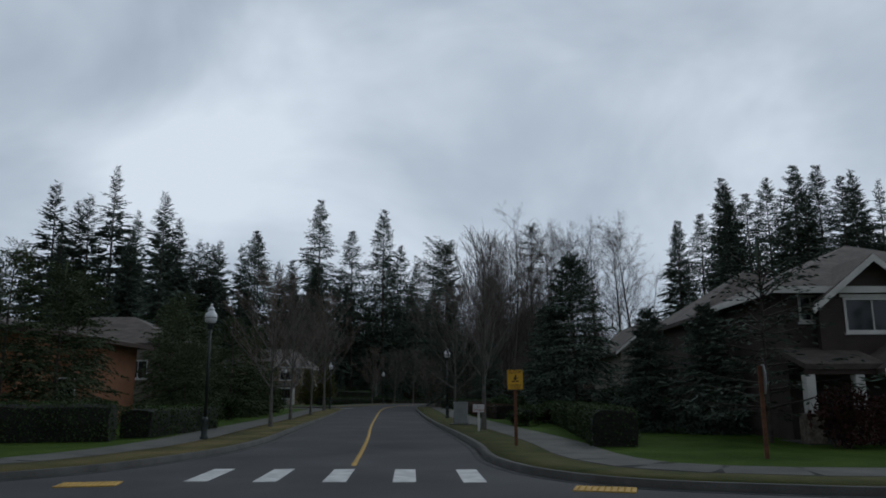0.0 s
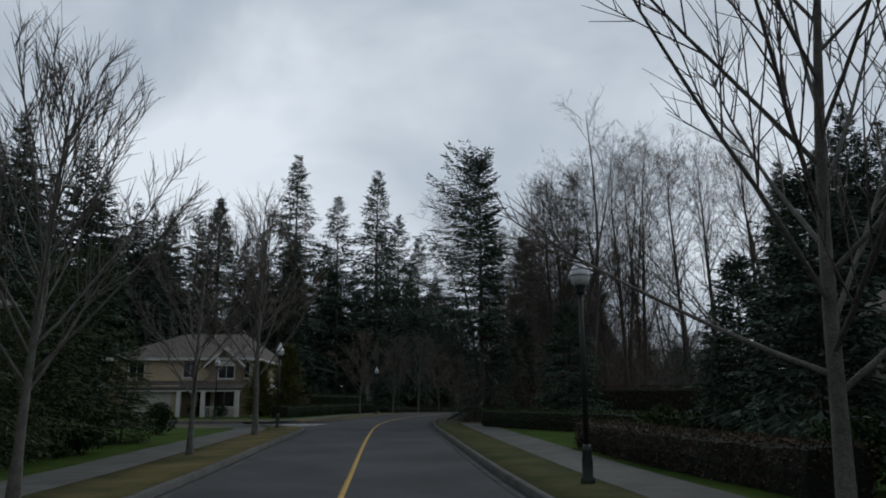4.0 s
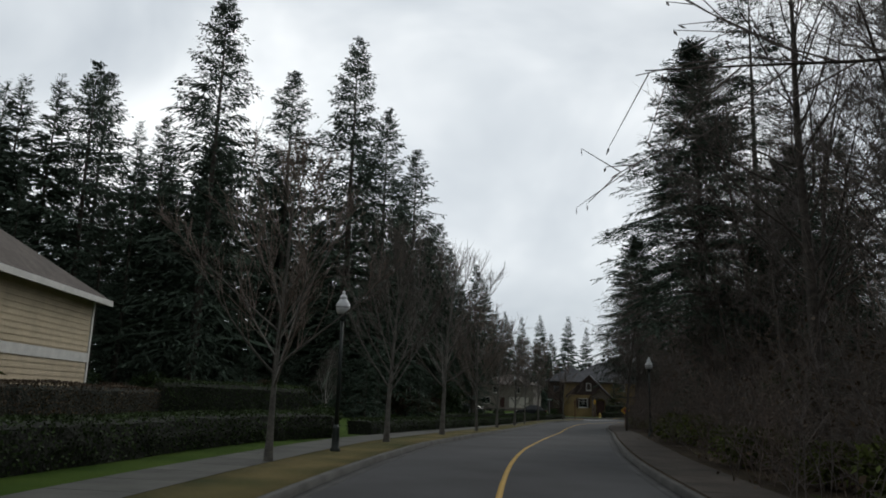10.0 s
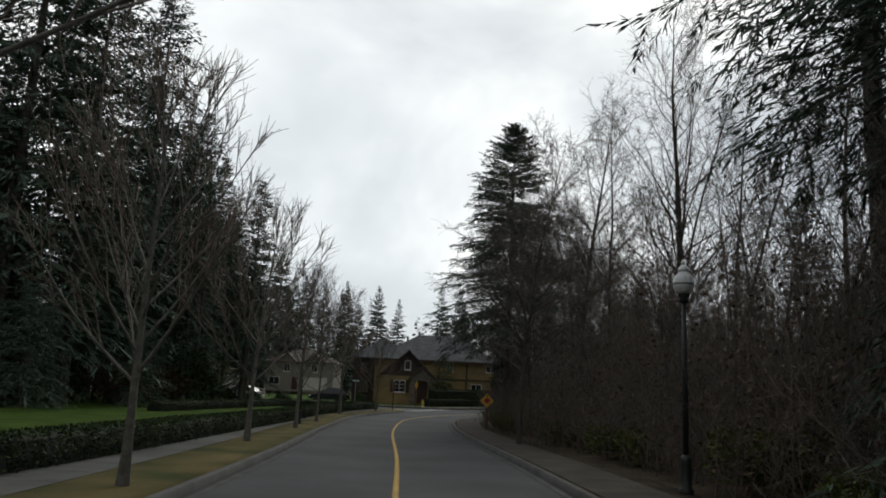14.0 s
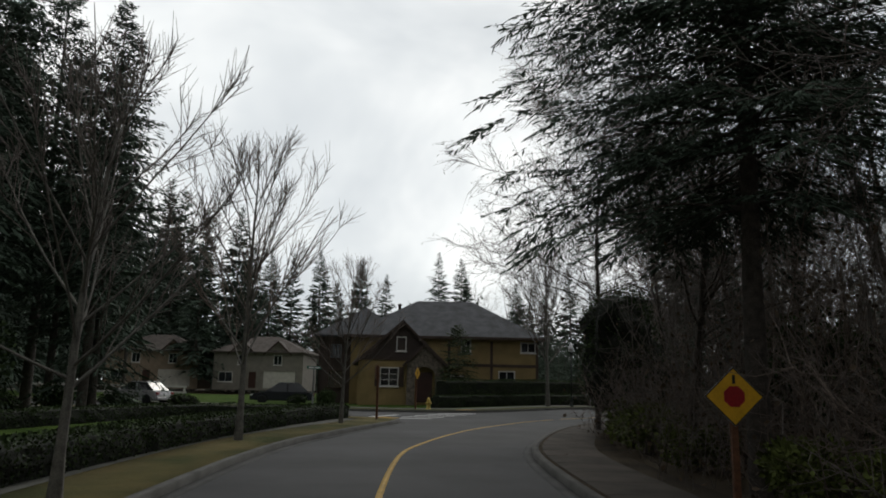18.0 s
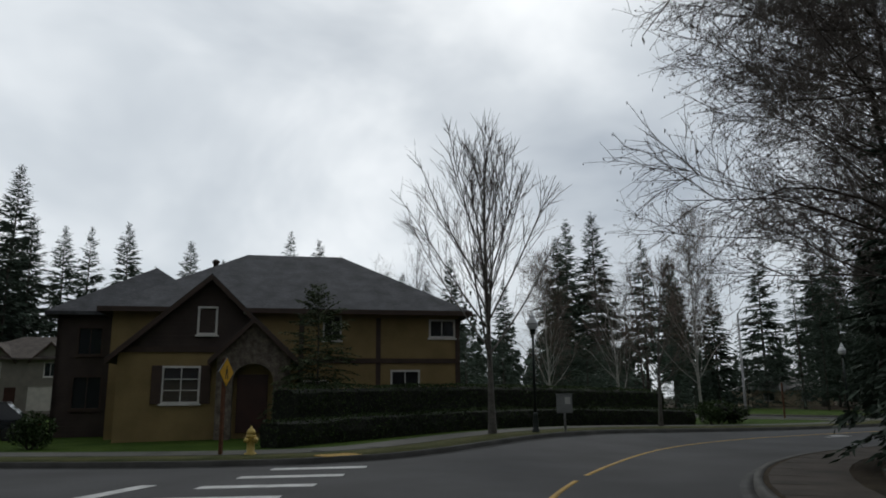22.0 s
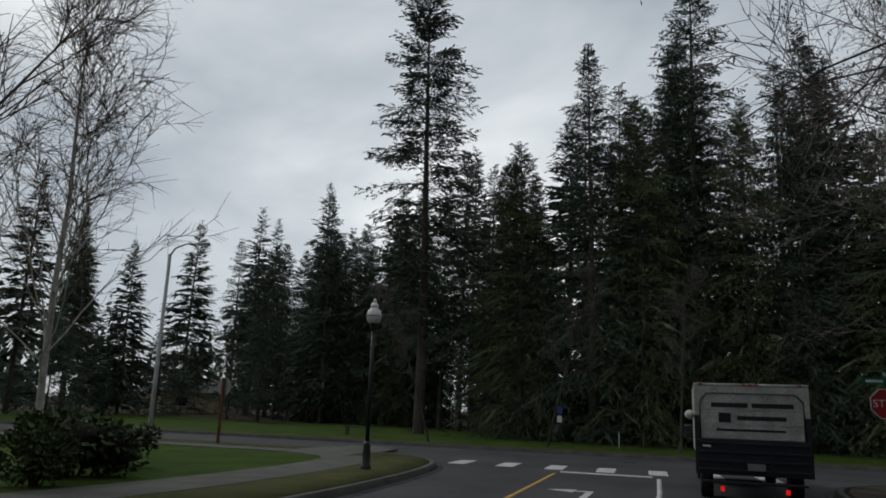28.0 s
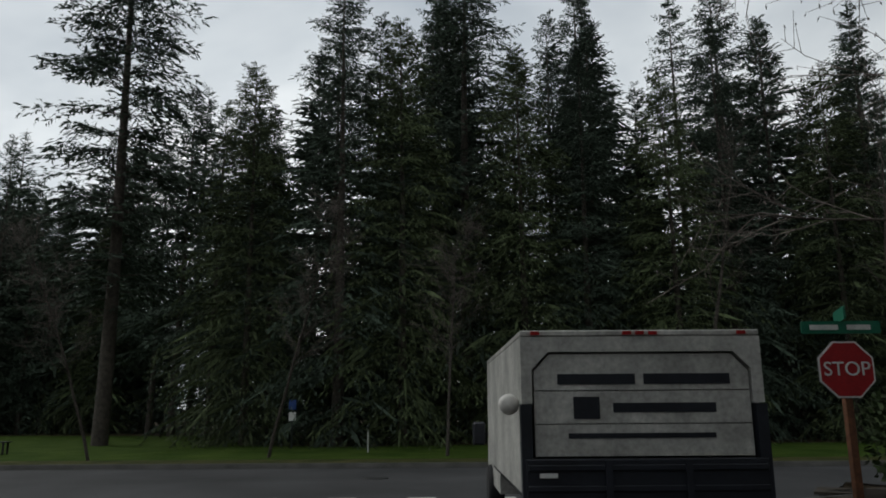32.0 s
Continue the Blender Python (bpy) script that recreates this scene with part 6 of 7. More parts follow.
wall(hL, 4.9, -0.3, 2.5, CREAM_SIDING, (-10.2, -1.6, 0), 0, [(0.5, 4.4, -0.02, 2.15)])
gd = part("garage_door", boxed(-9.7, -5.8, -1.5, -1.42, -0.02, 2.15), GARAGE, hL, "cream panelled garage door")
for r in range(4):
    for c in range(4):
        part("panel", boxed(-9.62 + 0.97 * c, -8.78 + 0.97 * c, -1.525, -1.498, 0.06 + 0.53 * r, 0.48 + 0.53 * r, 0.01), GARAGE, gd)
part("vent_pipe", lathe([(0.08, 0), (0.08, 0.6), (0.12, 0.62), (0.12, 0.75)], 10), TRIM, hL, "white vent pipe").matrix_basis = pose(-4.6, 5.0, 6.3)
part("driveway", boxed(-10.2, -5.3, -9.5, -1.63, -0.32, -0.25), CONCRETE, hL)

# the dark brown house at the first corner: a two-storey front with a gable, a wing set back and a porch
GR = 0.05
hR = thing("house", (11.4, 25.2, GR), "dark brown boarded house with white trim and porch", "house")
rw = [(0.57, 3.72, 0.67, 0.7), (5.6, 3.6, 1.2, 1.1)]
shell(hR, 0.0, 9.6, 0.0, 9.8, 4.65, BROWN_SIDING, [opening(w) for w in rw] + [(2.0, 3.0, 0, 2.1), (4.4, 6.2, 0.8, 2.1)])
for w in rw:
    window(hR, *w, (0, 0, 0), cols=2, rows=2)
window(hR, 4.4, 0.8, 1.8, 1.3, (0, 0, 0))
part("door", boxed(2.0, 3.0, 0.05, 0.12, 0, 2.1, 0.01), DOOR, hR, "dark front door")
slab_roof(hR, hip(0, 9.6, 0, 9.8, 4.7, 2.35, 0.45), ROOF_BROWN, label="brown-grey shingled hip roof")
gutters(hR, 0, 9.6, 0, 9.8, 4.7, TRIM)
wall(hR, 3.3, 2.5, 4.3, BROWN_SIDING, (0.95, -0.35, 0), 0, [(0.85, 2.5, 3.36, 4.45 - 0.16)], gable=(1.65, 5.5), label="dark brown boarded gable")
window(hR, 0.85, 3.36, 1.65, 0.93, (0.95, -0.35, 0), cols=2)
part("head_trim", boxed(1.62, 3.62, -0.4, -0.353, 4.37, 4.47, 0.005), TRIM, hR)
slab_roof(hR, pitched(0.95, 4.25, -0.35, 4.4, 2.6, 5.7, 4.35, 0.35), ROOF_BROWN)
verge_boards(hR, 0.95, 4.25, -0.35, 2.6, 5.7, 4.35, TRIM, 0.35, 0.22)
shell(hR, -0.75, 0.0, 5.6, 12.0, 4.3, BROWN_SIDING, [])
slab_roof(hR, hip(-0.75, 5.6, 5.6, 12.0, 4.35, 2.4, 0.45), ROOF_BROWN)
slab_roof(hR, [[(-0.35, -1.9, 2.28), (2.0, -1.9, 2.28), (2.0, -0.04, 2.85), (-0.35, -0.04, 2.85)], [(4.4, -1.9, 2.28), (7.0, -1.9, 2.28), (7.0, -0.04, 2.85), (4.4, -0.04, 2.85)]], ROOF_BROWN, name="porch_roof")
part("porch_gable", prism(bmesh.new(), [(1.9, 2.15), (4.5, 2.15), (3.2, 2.95)], -2.1, -1.95), BROWN_SIDING, hR)
slab_roof(hR, pitched(1.9, 4.5, -2.05, -0.37, 3.2, 3.15, 2.3, 0.25), ROOF_BROWN, name="porch_roof")
verge_boards(hR, 1.9, 4.5, -2.05, 3.2, 3.15, 2.3, TRIM, 0.25, 0.2)
part("beam", boxed(-0.3, 6.9, -1.85, -1.65, 1.98, 2.12), TRIM_BROWN, hR)
for x in (-0.35, 1.05, 2.4, 4.4):
    part("column", boxed(x, x + 0.28, -1.85, -1.57, 0.9, 1.98, 0.02), TRIM, hR, "white tapered porch column")
    part("column_base", boxed(x - 0.12, x + 0.4, -1.97, -1.45, -0.2, 0.9, 0.02), STONE, hR)
part("porch_floor", boxed(-0.5, 7.0, -2.0, -0.02, -0.25, 0.08), CONCRETE, hR)

# the house beyond it, with a pale gable
h2 = thing("house", (11.7, 49.0, 0.1), "pale grey two-storey house with a gable to the street", "house")
shell(h2, 0.0, 4.8, 0.0, 9.0, 4.3, GREY_SIDING, [(2.6, 3.45, 3.15, 4.2), (1.55, 1.85, 3.3, 4.1), (2.2, 4.0, 0.7, 2.0)])
window(h2, 2.6, 3.15, 0.85, 1.05, (0, 0, 0))
window(h2, 1.55, 3.3, 0.3, 0.8, (0, 0, 0), cols=1)
window(h2, 2.2, 0.7, 1.8, 1.3, (0, 0, 0))
gb3 = bmesh.new()
prism(gb3, [(0, 4.3), (4.8, 4.3), (2.3, 6.05)], 0.0, 0.22)
part("gable", gb3, GREY_SIDING, h2)
slab_roof(h2, pitched(0, 4.8, 0, 9.2, 2.3, 6.25, 4.4, 0.4), ROOF_BROWN)
verge_boards(h2, 0, 4.8, 0, 2.3, 6.25, 4.4, TRIM, 0.4, 0.18)
part("band", boxed(-0.02, 4.82, -0.05, -0.004, 2.45, 2.62), TRIM, h2)
slab_roof(h2, [[(-0.3, -1.3, 2.2), (5.1, -1.3, 2.2), (5.1, -0.06, 2.55), (-0.3, -0.06, 2.55)]], ROOF_BROWN, name="porch_roof")
shell(h2, 4.8, 13.0, 1.6, 10.0, 4.8, TAN_SIDING, [(0.5, 1.2, 3.3, 4.4), (3.0, 4.4, 3.2, 4.4)])
window(h2, 0.5, 3.3, 0.7, 1.1, (4.8, 1.6, 0), cols=1)
window(h2, 3.0, 3.2, 1.4, 1.2, (4.8, 1.6, 0))
slab_roof(h2, hip(4.8, 13.0, 1.6, 10.0, 4.85, 2.2), ROOF_BROWN)

# the peach house and the roofs behind it
h3 = thing("house", (-26.9, 30.5, 0.1), "peach boarded house with a low grey roof", "house")
shell(h3, 0, 11.2, 0, 11.0, 3.9, PEACH, [(7.0, 8.4, 0.9, 2.1)], right=[(3.0, 4.4, 0.9, 2.1)])
window(h3, 7.0, 0.9, 1.4, 1.2, (0, 0, 0))
window(h3, 3.0, 0.9, 1.4, 1.2, (11.2, 0.22, 0), 90)
slab_roof(h3, hip(0, 11.2, 0, 11.0, 4.0, 1.3, 0.6), ROOF_BROWN)
gutters(h3, 0, 11.2, 0, 11, 4.0, TRIM_BROWN, 0.6)
h4 = thing("house", (-30.6, 52.0, 0.1), "grey-roofed house behind the evergreens", "house")
shell(h4, 0, 13, 0, 10, 4.85, GREY_SIDING, [(10, 11.2, 2.6, 3.7)])
window(h4, 10, 2.6, 1.2, 1.1, (0, 0, 0))
slab_roof(h4, hip(0, 13, 0, 10, 4.9, 2.3), ROOF_BROWN)


def far_house(at, turn, label, body, roof, width=13.0, gables=((2.2, 3.4), (7.0, 3.4))):
    """A house down the side street: two storeys with small gables over the upper windows and a garage."""
    h = thing("house", at, label, "house", turn=turn)
    ups = [(g + 1.1, 3.1, 1.0, 1.2) for g, _ in gables]
    shell(h, 0, width, 0, 9, 4.7, body, [opening(w) for w in ups] + [(0.8, 2.6, 0.8, 2.0), (width - 5.2, width - 1.0, 0, 2.2), (width / 2 - 1.2, width / 2 - 0.2, 0, 2.1)])
    for w in ups + [(0.8, 0.8, 1.8, 1.2)]:
        window(h, *w, (0, 0, 0))
    part("garage_door", boxed(width - 5.2, width - 1.0, 0.06, 0.14, 0, 2.2), GARAGE, h, "pale garage door")
    part("door", boxed(width / 2 - 1.2, width / 2 - 0.2, 0.06, 0.14, 0, 2.1), DOOR, h)
    slab_roof(h, hip(0, width, 0, 9, 4.75, 2.3), roof)
    for g, w in gables:
        gm = bmesh.new()
        prism(gm, [(g, 4.7), (g + w - 0.2, 4.7), (g + w / 2 - 0.1, 6.1)], -0.05, 0.2)
        part("gable", gm, body, h)
        slab_roof(h, pitched(g, g + w - 0.2, -0.05, 3.2, g + w / 2 - 0.1, 6.25, 4.75, 0.3), roof)
        verge_boards(h, g, g + w - 0.2, -0.05, g + w / 2 - 0.1, 6.25, 4.75, TRIM_BROWN, 0.3)
    return h


far_house((8.4, 246, 0.9), -20, "grey two-storey house with two small gables and garage", GREY_SIDING, ROOF_BROWN, 12.0)
far_house((-5.2, 250, 0.9), -12, "tan two-storey house down the side street", TAN_SIDING, ROOF_BROWN, 12.0)
far_house((-24.0, 248, 0.9), 5, "tan two-storey house down the side street", TAN_SIDING, ROOF_BROWN, 14.0)
h5 = thing("house", (116, 246, 0.1), "low pale house with a light grey roof beyond the park", "house", turn=-30)
shell(h5, 0, 13, 0, 8, 2.6, CREAM_SIDING, [(2, 3.6, 0.9, 2.0), (8, 9.6, 0.9, 2.0)])
window(h5, 2, 0.9, 1.6, 1.1, (0, 0, 0))
window(h5, 8, 0.9, 1.6, 1.1, (0, 0, 0))
slab_roof(h5, hip(0, 13, 0, 8, 2.65, 2.0), material("pale_shingles", (0.25, 0.24, 0.23), 0.9, vary=0.2, scale=1.5, fine=9, bump=0.3, dist=0.01))

# ---- street furniture ----
POST_GREEN = material("dark_green_paint", (0.012, 0.018, 0.015), 0.5, vary=0.2, scale=4, fine=30, bump=0.1, dist=0.004)
GLOBE = material("frosted_globe", (0.62, 0.63, 0.64), 0.35, vary=0.05, scale=4, fine=30, bump=0)
YELLOW = material("yellow_sheet", (0.60, 0.33, 0.015), 0.5, vary=0.12, scale=4, fine=30, bump=0)
WHITE = material("white_sheet", (0.60, 0.60, 0.58), 0.5, vary=0.12, scale=4, fine=30, bump=0)
RED = material("red_sheet", (0.28, 0.012, 0.015), 0.5, vary=0.15, scale=4, fine=30, bump=0)
BLACK = material("black_paint", (0.012, 0.012, 0.012), 0.6, vary=0.2, scale=4, fine=30, bump=0)
GREEN = material("green_sheet", (0.01, 0.12, 0.07), 0.5, vary=0.12, scale=4, fine=30, bump=0)
BLUE = material("blue_sheet", (0.02, 0.06, 0.22), 0.5, vary=0.12, scale=4, fine=30, bump=0)
ALU = material("grey_metal", (0.28, 0.28, 0.28), 0.5, 0.6, vary=0.15, scale=4, fine=30, bump=0)
WOOD = material("stained_wood", (0.12, 0.05, 0.024), 0.8, vary=0.35, scale=5, fine=30, bump=0.4, dist=0.01)
CABINET = material("grey_cabinet_paint", (0.26, 0.27, 0.265), 0.6, vary=0.15, scale=2, fine=30, bump=0.1, dist=0.004)
HYDRANT = material("yellow_hydrant_paint", (0.55, 0.40, 0.10), 0.5, vary=0.2, scale=5, fine=30, bump=0.1, dist=0.004)
RUBBER = material("rubber", (0.015, 0.015, 0.016), 0.85, vary=0.2, scale=5, fine=30, bump=0.3, dist=0.01)
TAIL = bpy.data.materials.new("lit_tail_light")
TAIL.use_nodes = True
tb = TAIL.node_tree.nodes["Principled BSDF"]
tb.inputs["Base Color"].default_value, tb.inputs["Emission Color"].default_value, tb.inputs["Emission Strength"].default_value = (0.5, 0.02, 0.01, 1), (1.0, 0.012, 0.006, 1), 0.5


def text_mesh(text, size, mat, depth=0.004):
    cu = bpy.data.curves.new("letters", "FONT")
    cu.body, cu.size, cu.extrude, cu.align_x, cu.align_y = text, size, depth, "CENTER", "CENTER"
    ob = bpy.data.objects.new("letters", cu)
    scene.collection.objects.link(ob)
    bpy.context.view_layer.update()
    me = bpy.data.meshes.new_from_object(ob.evaluated_get(bpy.context.evaluated_depsgraph_get()))
    bpy.data.objects.remove(ob)
    me.materials.clear()
    me.materials.append(mat)
    return me


def lettering(text, size, mat, parent, x, y, z, label=""):
    ob = part("lettering", text_mesh(text, size, mat), mat, parent, label)
    ob.matrix_basis = pose(x, y, z, 90, 0, 0)
    return ob


def lamp_post():
    e = thing("street_lamp")
    part("base", lathe([(0.15, -0.1), (0.15, 0.1), (0.11, 0.14), (0.115, 0.45), (0.095, 0.58), (0.105, 0.66), (0.07, 0.78)], 16), POST_GREEN, e)
    part("pole", lathe([(0.062, 0.78), (0.055, 2.4), (0.045, 3.86)], 12), POST_GREEN, e)
    part("collar", lathe([(0.05, 3.86), (0.11, 3.9), (0.075, 3.96), (0.12, 4.02), (0.13, 4.07)], 14), POST_GREEN, e)
    part("globe", lathe([(0.12, 4.07), (0.185, 4.12), (0.218, 4.23), (0.215, 4.33), (0.18, 4.44), (0.125, 4.49), (0.105, 4.53)], 20), GLOBE, e, "frosted white acorn globe")
    part("ring", lathe([(0.219, 4.25), (0.224, 4.275), (0.219, 4.3)], 20), ALU, e)
    part("cap", lathe([(0.107, 4.53), (0.125, 4.55), (0.115, 4.6), (0.07, 4.66), (0.035, 4.68)], 16), GLOBE, e)
    part("finial", lathe([(0.03, 4.68), (0.05, 4.71), (0.045, 4.75), (0.012, 4.79)], 12), GLOBE, e)
    return e


lamp0 = lamp_post()
for x, y in ((-6.8, 25.9), (-10.35, 72.9), (-8.1, 103.7), (3.08, 149.7), (30.26, 187.2), (52.9, 189.9), (0.78, 48.3), (-17.6, 86.2), (7.0, 124.4)):
    plant(lamp0, x, y, 0.9, 0, "street_lamp", "dark green street lamp with a frosted acorn globe", "street lamp", "street lamps", lift=LIFT)


def board(outline, thick=0.012):
    return prism(bmesh.new(), outline, -thick / 2, thick / 2)


def rect(w, h, r=0.04):
    pts = []
    for cx, cz, a0 in ((w / 2 - r, h / 2 - r, 0), (-w / 2 + r, h / 2 - r, 90), (-w / 2 + r, -h / 2 + r, 180), (w / 2 - r, -h / 2 + r, 270)):
        pts += [(cx + r * math.cos(radians(a0 + k * 30)), cz + r * math.sin(radians(a0 + k * 30))) for k in range(4)]
    return pts


def ring(n, r, start):
    return [(r * math.cos(radians(start + 360 * k / n)), r * math.sin(radians(start + 360 * k / n))) for k in range(n)]


def sign(name, x, y, turn, label, z, outline, mat, post=WOOD, post_w=0.09, back=ALU, border=None, lift=LIFT):
    """A sign on a post; it faces -y before it is turned. Gives the thing and the board's face."""
    e = thing(name, (x, y, land(x, y) + lift), label, "sign", turn=turn)
    top = z + max(p[1] for p in outline) * 0.9
    part("post", boxed(-post_w / 2, post_w / 2, 0.012, 0.012 + post_w, -0.3, top, 0.008), post, e)
    part("plate", board(outline), back, e, "bare metal back")
    b = [o for o in e.children if o.name.startswith("plate")][0]
    b.matrix_basis = pose(0, 0, z)
    if border:
        part("border", prism(bmesh.new(), [(p[0] * 0.985, p[1] * 0.985) for p in outline], -0.010, -0.0065), border, b)
    face = part("face", prism(bmesh.new(), [(p[0] * (0.93 if border else 0.98), p[1] * (0.93 if border else 0.98)) for p in outline], -0.014, -0.0105 if border else -0.0065), mat, b)
    return e, b


def bars(parent, rows, mat):
    """Plain bars in place of writing or pictures: (x, z, width, height)."""
    for x, z, w, h in rows:
        part("bar", boxed(x - w / 2, x + w / 2, -0.018, -0.0145, z - h / 2, z + h / 2), mat, parent)


_, b = sign("warning_sign", 2.77, 22.9, -3, "yellow warning sign on a brown wooden post", 1.78, rect(0.46, 0.58), YELLOW, border=BLACK)
lettering("SLOW", 0.125, BLACK, b, 0, -0.018, 0.205, "black letters")
lettering("CHILDREN", 0.065, BLACK, b, 0, -0.018, -0.155, "black letters")
lettering("AT PLAY", 0.065, BLACK, b, 0, -0.018, -0.225, "black letters")
bars(b, [(0.015, 0.10, 0.05, 0.05), (0.0, 0.025, 0.07, 0.08), (-0.05, -0.05, 0.08, 0.035), (0.06, -0.04, 0.07, 0.035), (0.06, 0.04, 0.06, 0.025)], BLACK)
_, b = sign("parking_sign", 2.05, 31.1, -4, "small white parking sign on a white post", 0.85, rect(0.46, 0.31, 0.02), WHITE, post=TRIM, border=RED)
lettering("NO", 0.1, RED, b, 0, -0.018, 0.065, "red letters")
lettering("PARKING", 0.085, RED, b, 0, -0.018, -0.06, "red letters")
OCT = ring(8, 0.36, 22.5)
_, b = sign("stop_sign", 54.1, 178.0, -90, "red octagonal stop sign with street name blades above", 2.0, OCT, RED, border=WHITE)
lettering("STOP", 0.235, WHITE, b, 0, -0.018, 0.0, "white letters")
for k, (w, tz, tn) in enumerate(((0.95, 0.50, 0), (0.75, 0.64, 70))):
    bl = part("name_blade", board(rect(w, 0.15, 0.02), 0.02), GREEN, b, "green street name blade")
    bl.matrix_basis = pose(0, 0.02, tz, 0, 0, tn)
    bars(bl, [(-w * 0.22, 0, w * 0.36, 0.06), (w * 0.22, 0, w * 0.3, 0.06)], WHITE)
sign("stop_sign", 8.0, 18.9, 78, "stop sign seen from its edge on a wooden post", 1.72, OCT, RED, border=WHITE)
sign("stop_sign", 13.45, 173.1, -114, "brown back of a stop sign on a wooden post", 1.95, OCT, RED, border=WHITE, back=WOOD)
sign("stop_sign", 60.0, 199.0, 80, "stop sign on a post beside the park path", 2.1, OCT, RED, border=WHITE)
DIA = ring(4, 0.40, 0)
_, b = sign("warning_sign", 13.0, 150.2, -20, "yellow diamond sign showing a red octagon", 1.5, DIA, YELLOW, border=BLACK)
part("symbol", prism(bmesh.new(), ring(8, 0.15, 22.5), -0.018, -0.0145), RED, b, "red octagon")
part("arrow", boxed(-0.02, 0.02, -0.018, -0.0145, 0.17, 0.29), BLACK, b)
_, b = sign("warning_sign", 18.9, 185.5, 48, "yellow diamond crossing sign on a wooden post", 2.12, DIA, YELLOW, border=BLACK)
bars(b, [(0.0, 0.13, 0.06, 0.06), (0.0, 0.015, 0.1, 0.14), (-0.05, -0.12, 0.045, 0.12), (0.06, -0.12, 0.045, 0.12)], BLACK)
e = thing("street_name_sign", (12.4, 183.9, land(12.4, 183.9)), "green street name sign on a thin post", "sign", turn=20)
part("post", boxed(-0.03, 0.03, -0.03, 0.03, -0.3, 2.5), ALU, e)
bl = part("name_blade", board(rect(0.9, 0.16, 0.02), 0.02), GREEN, e)
bl.matrix_basis = pose(0, 0, 2.45)
bars(bl, [(-0.2, 0, 0.3, 0.07), (0.2, 0, 0.26, 0.07)], WHITE)
e = thing("notice_box", (31.9, 187.6, land(31.9, 187.6) + LIFT), "grey metal notice box on a short post", "sign", turn=-32)
part("post", boxed(-0.04, 0.04, -0.04, 0.04, -0.2, 0.62), ALU, e)
part("box", boxed(-0.29, 0.29, -0.05, 0.05, 0.62, 1.3, 0.015), CABINET, e)
part("lid", boxed(-0.31, 0.31, -0.07, 0.07, 1.3, 1.33, 0.005), CABINET, e)
part("notice", boxed(0.02, 0.22, -0.058, -0.051, 0.95, 1.2), WHITE, e, "pale paper notice")
e = thing("park_sign", (76.6, 188.8, land(76.6, 188.8) + LIFT), "small blue and white park sign on a post", "sign", turn=-90)
part("post", boxed(-0.03, 0.03, 0.01, 0.07, -0.2, 2.0), POST_GREEN, e)
part("plate", boxed(-0.15, 0.15, -0.012, 0.008, 1.55, 1.95), BLUE, e)
part("notice", boxed(-0.14, 0.14, -0.02, -0.0, 1.1, 1.45), WHITE, e, "white notice with plain lines")
e = thing("marker_post", (73.6, 185.4, land(73.6, 185.4) + LIFT), "short white marker post in the grass", "post")
part("stake", boxed(-0.07, 0.07, -0.02, 0.02, -0.2, 0.75, 0.01), WHITE, e)
part("cap", boxed(-0.072, 0.072, -0.022, 0.022, 0.75, 0.8), ALU, e)

h = thing("fire_hydrant", (19.5, 185.0, land(19.5, 185.0) + LIFT), "yellow fire hydrant beside the pavement", "hydrant", turn=30)
part("barrel", lathe([(0.16, -0.1), (0.16, 0.03), (0.105, 0.05), (0.1, 0.4), (0.135, 0.43), (0.135, 0.47), (0.11, 0.5)], 16), HYDRANT, h)
part("bonnet", lathe([(0.12, 0.5), (0.115, 0.56), (0.08, 0.63), (0.03, 0.66), (0.03, 0.71)], 16), HYDRANT, h)
for tn, r in ((0, 0.065), (180, 0.05), (270, 0.05)):
    n = part("nozzle", lathe([(r, 0.08), (r, 0.15), (r + 0.015, 0.155), (r + 0.015, 0.19), (0.02, 0.195), (0.02, 0.215)], 10), HYDRANT, h)
    n.matrix_basis = pose(0, 0, 0.36, 0, 0, tn) @ pose(0, 0, 0, 90, 0, 0)
c = thing("utility_cabinet", (1.45, 37.4, land(1.45, 37.4) + LIFT), "grey metal utility cabinet on a concrete pad", "cabinet", turn=-4)
part("pad", boxed(-0.5, 0.5, -0.4, 0.4, -0.2, 0.05, 0.01), CONCRETE, c)
part("body", boxed(-0.32, 0.32, -0.22, 0.22, 0.05, 1.0, 0.015), CABINET, c)
part("lid", boxed(-0.35, 0.35, -0.25, 0.25, 1.0, 1.04, 0.008), CABINET, c)
dr = part("door", boxed(-0.28, 0.28, -0.238, -0.223, 0.12, 0.94, 0.004), CABINET, c)
part("handle", boxed(0.18, 0.22, -0.26, -0.24, 0.5, 0.64), ALU, dr)
be = thing("bench", (74.0, 199.6, land(74.0, 199.6) + LIFT), "low dark backless park bench on the lawn", "bench", turn=-85)
for k in range(3):
    part("seat_slat", boxed(-0.75, 0.75, -0.2 + 0.15 * k, -0.08 + 0.15 * k, 0.42, 0.46, 0.005), POST_GREEN, be)
for x in (-0.6, 0.6):
    part("leg", boxed(x - 0.03, x + 0.03, -0.2, -0.14, -0.1, 0.42), BLACK, be)
    part("leg", boxed(x - 0.03, x + 0.03, 0.16, 0.22, -0.1, 0.42), BLACK, be)
fe = thing("rail_fence", (-14, 209, land(0, 209) + LIFT), "low white rail fence along the side street", "fence", turn=-14)
for k in range(11):
    part("post", boxed(2 * k - 0.06, 2 * k + 0.06, -0.06, 0.06, -0.2, 1.1, 0.01), TRIM, fe)
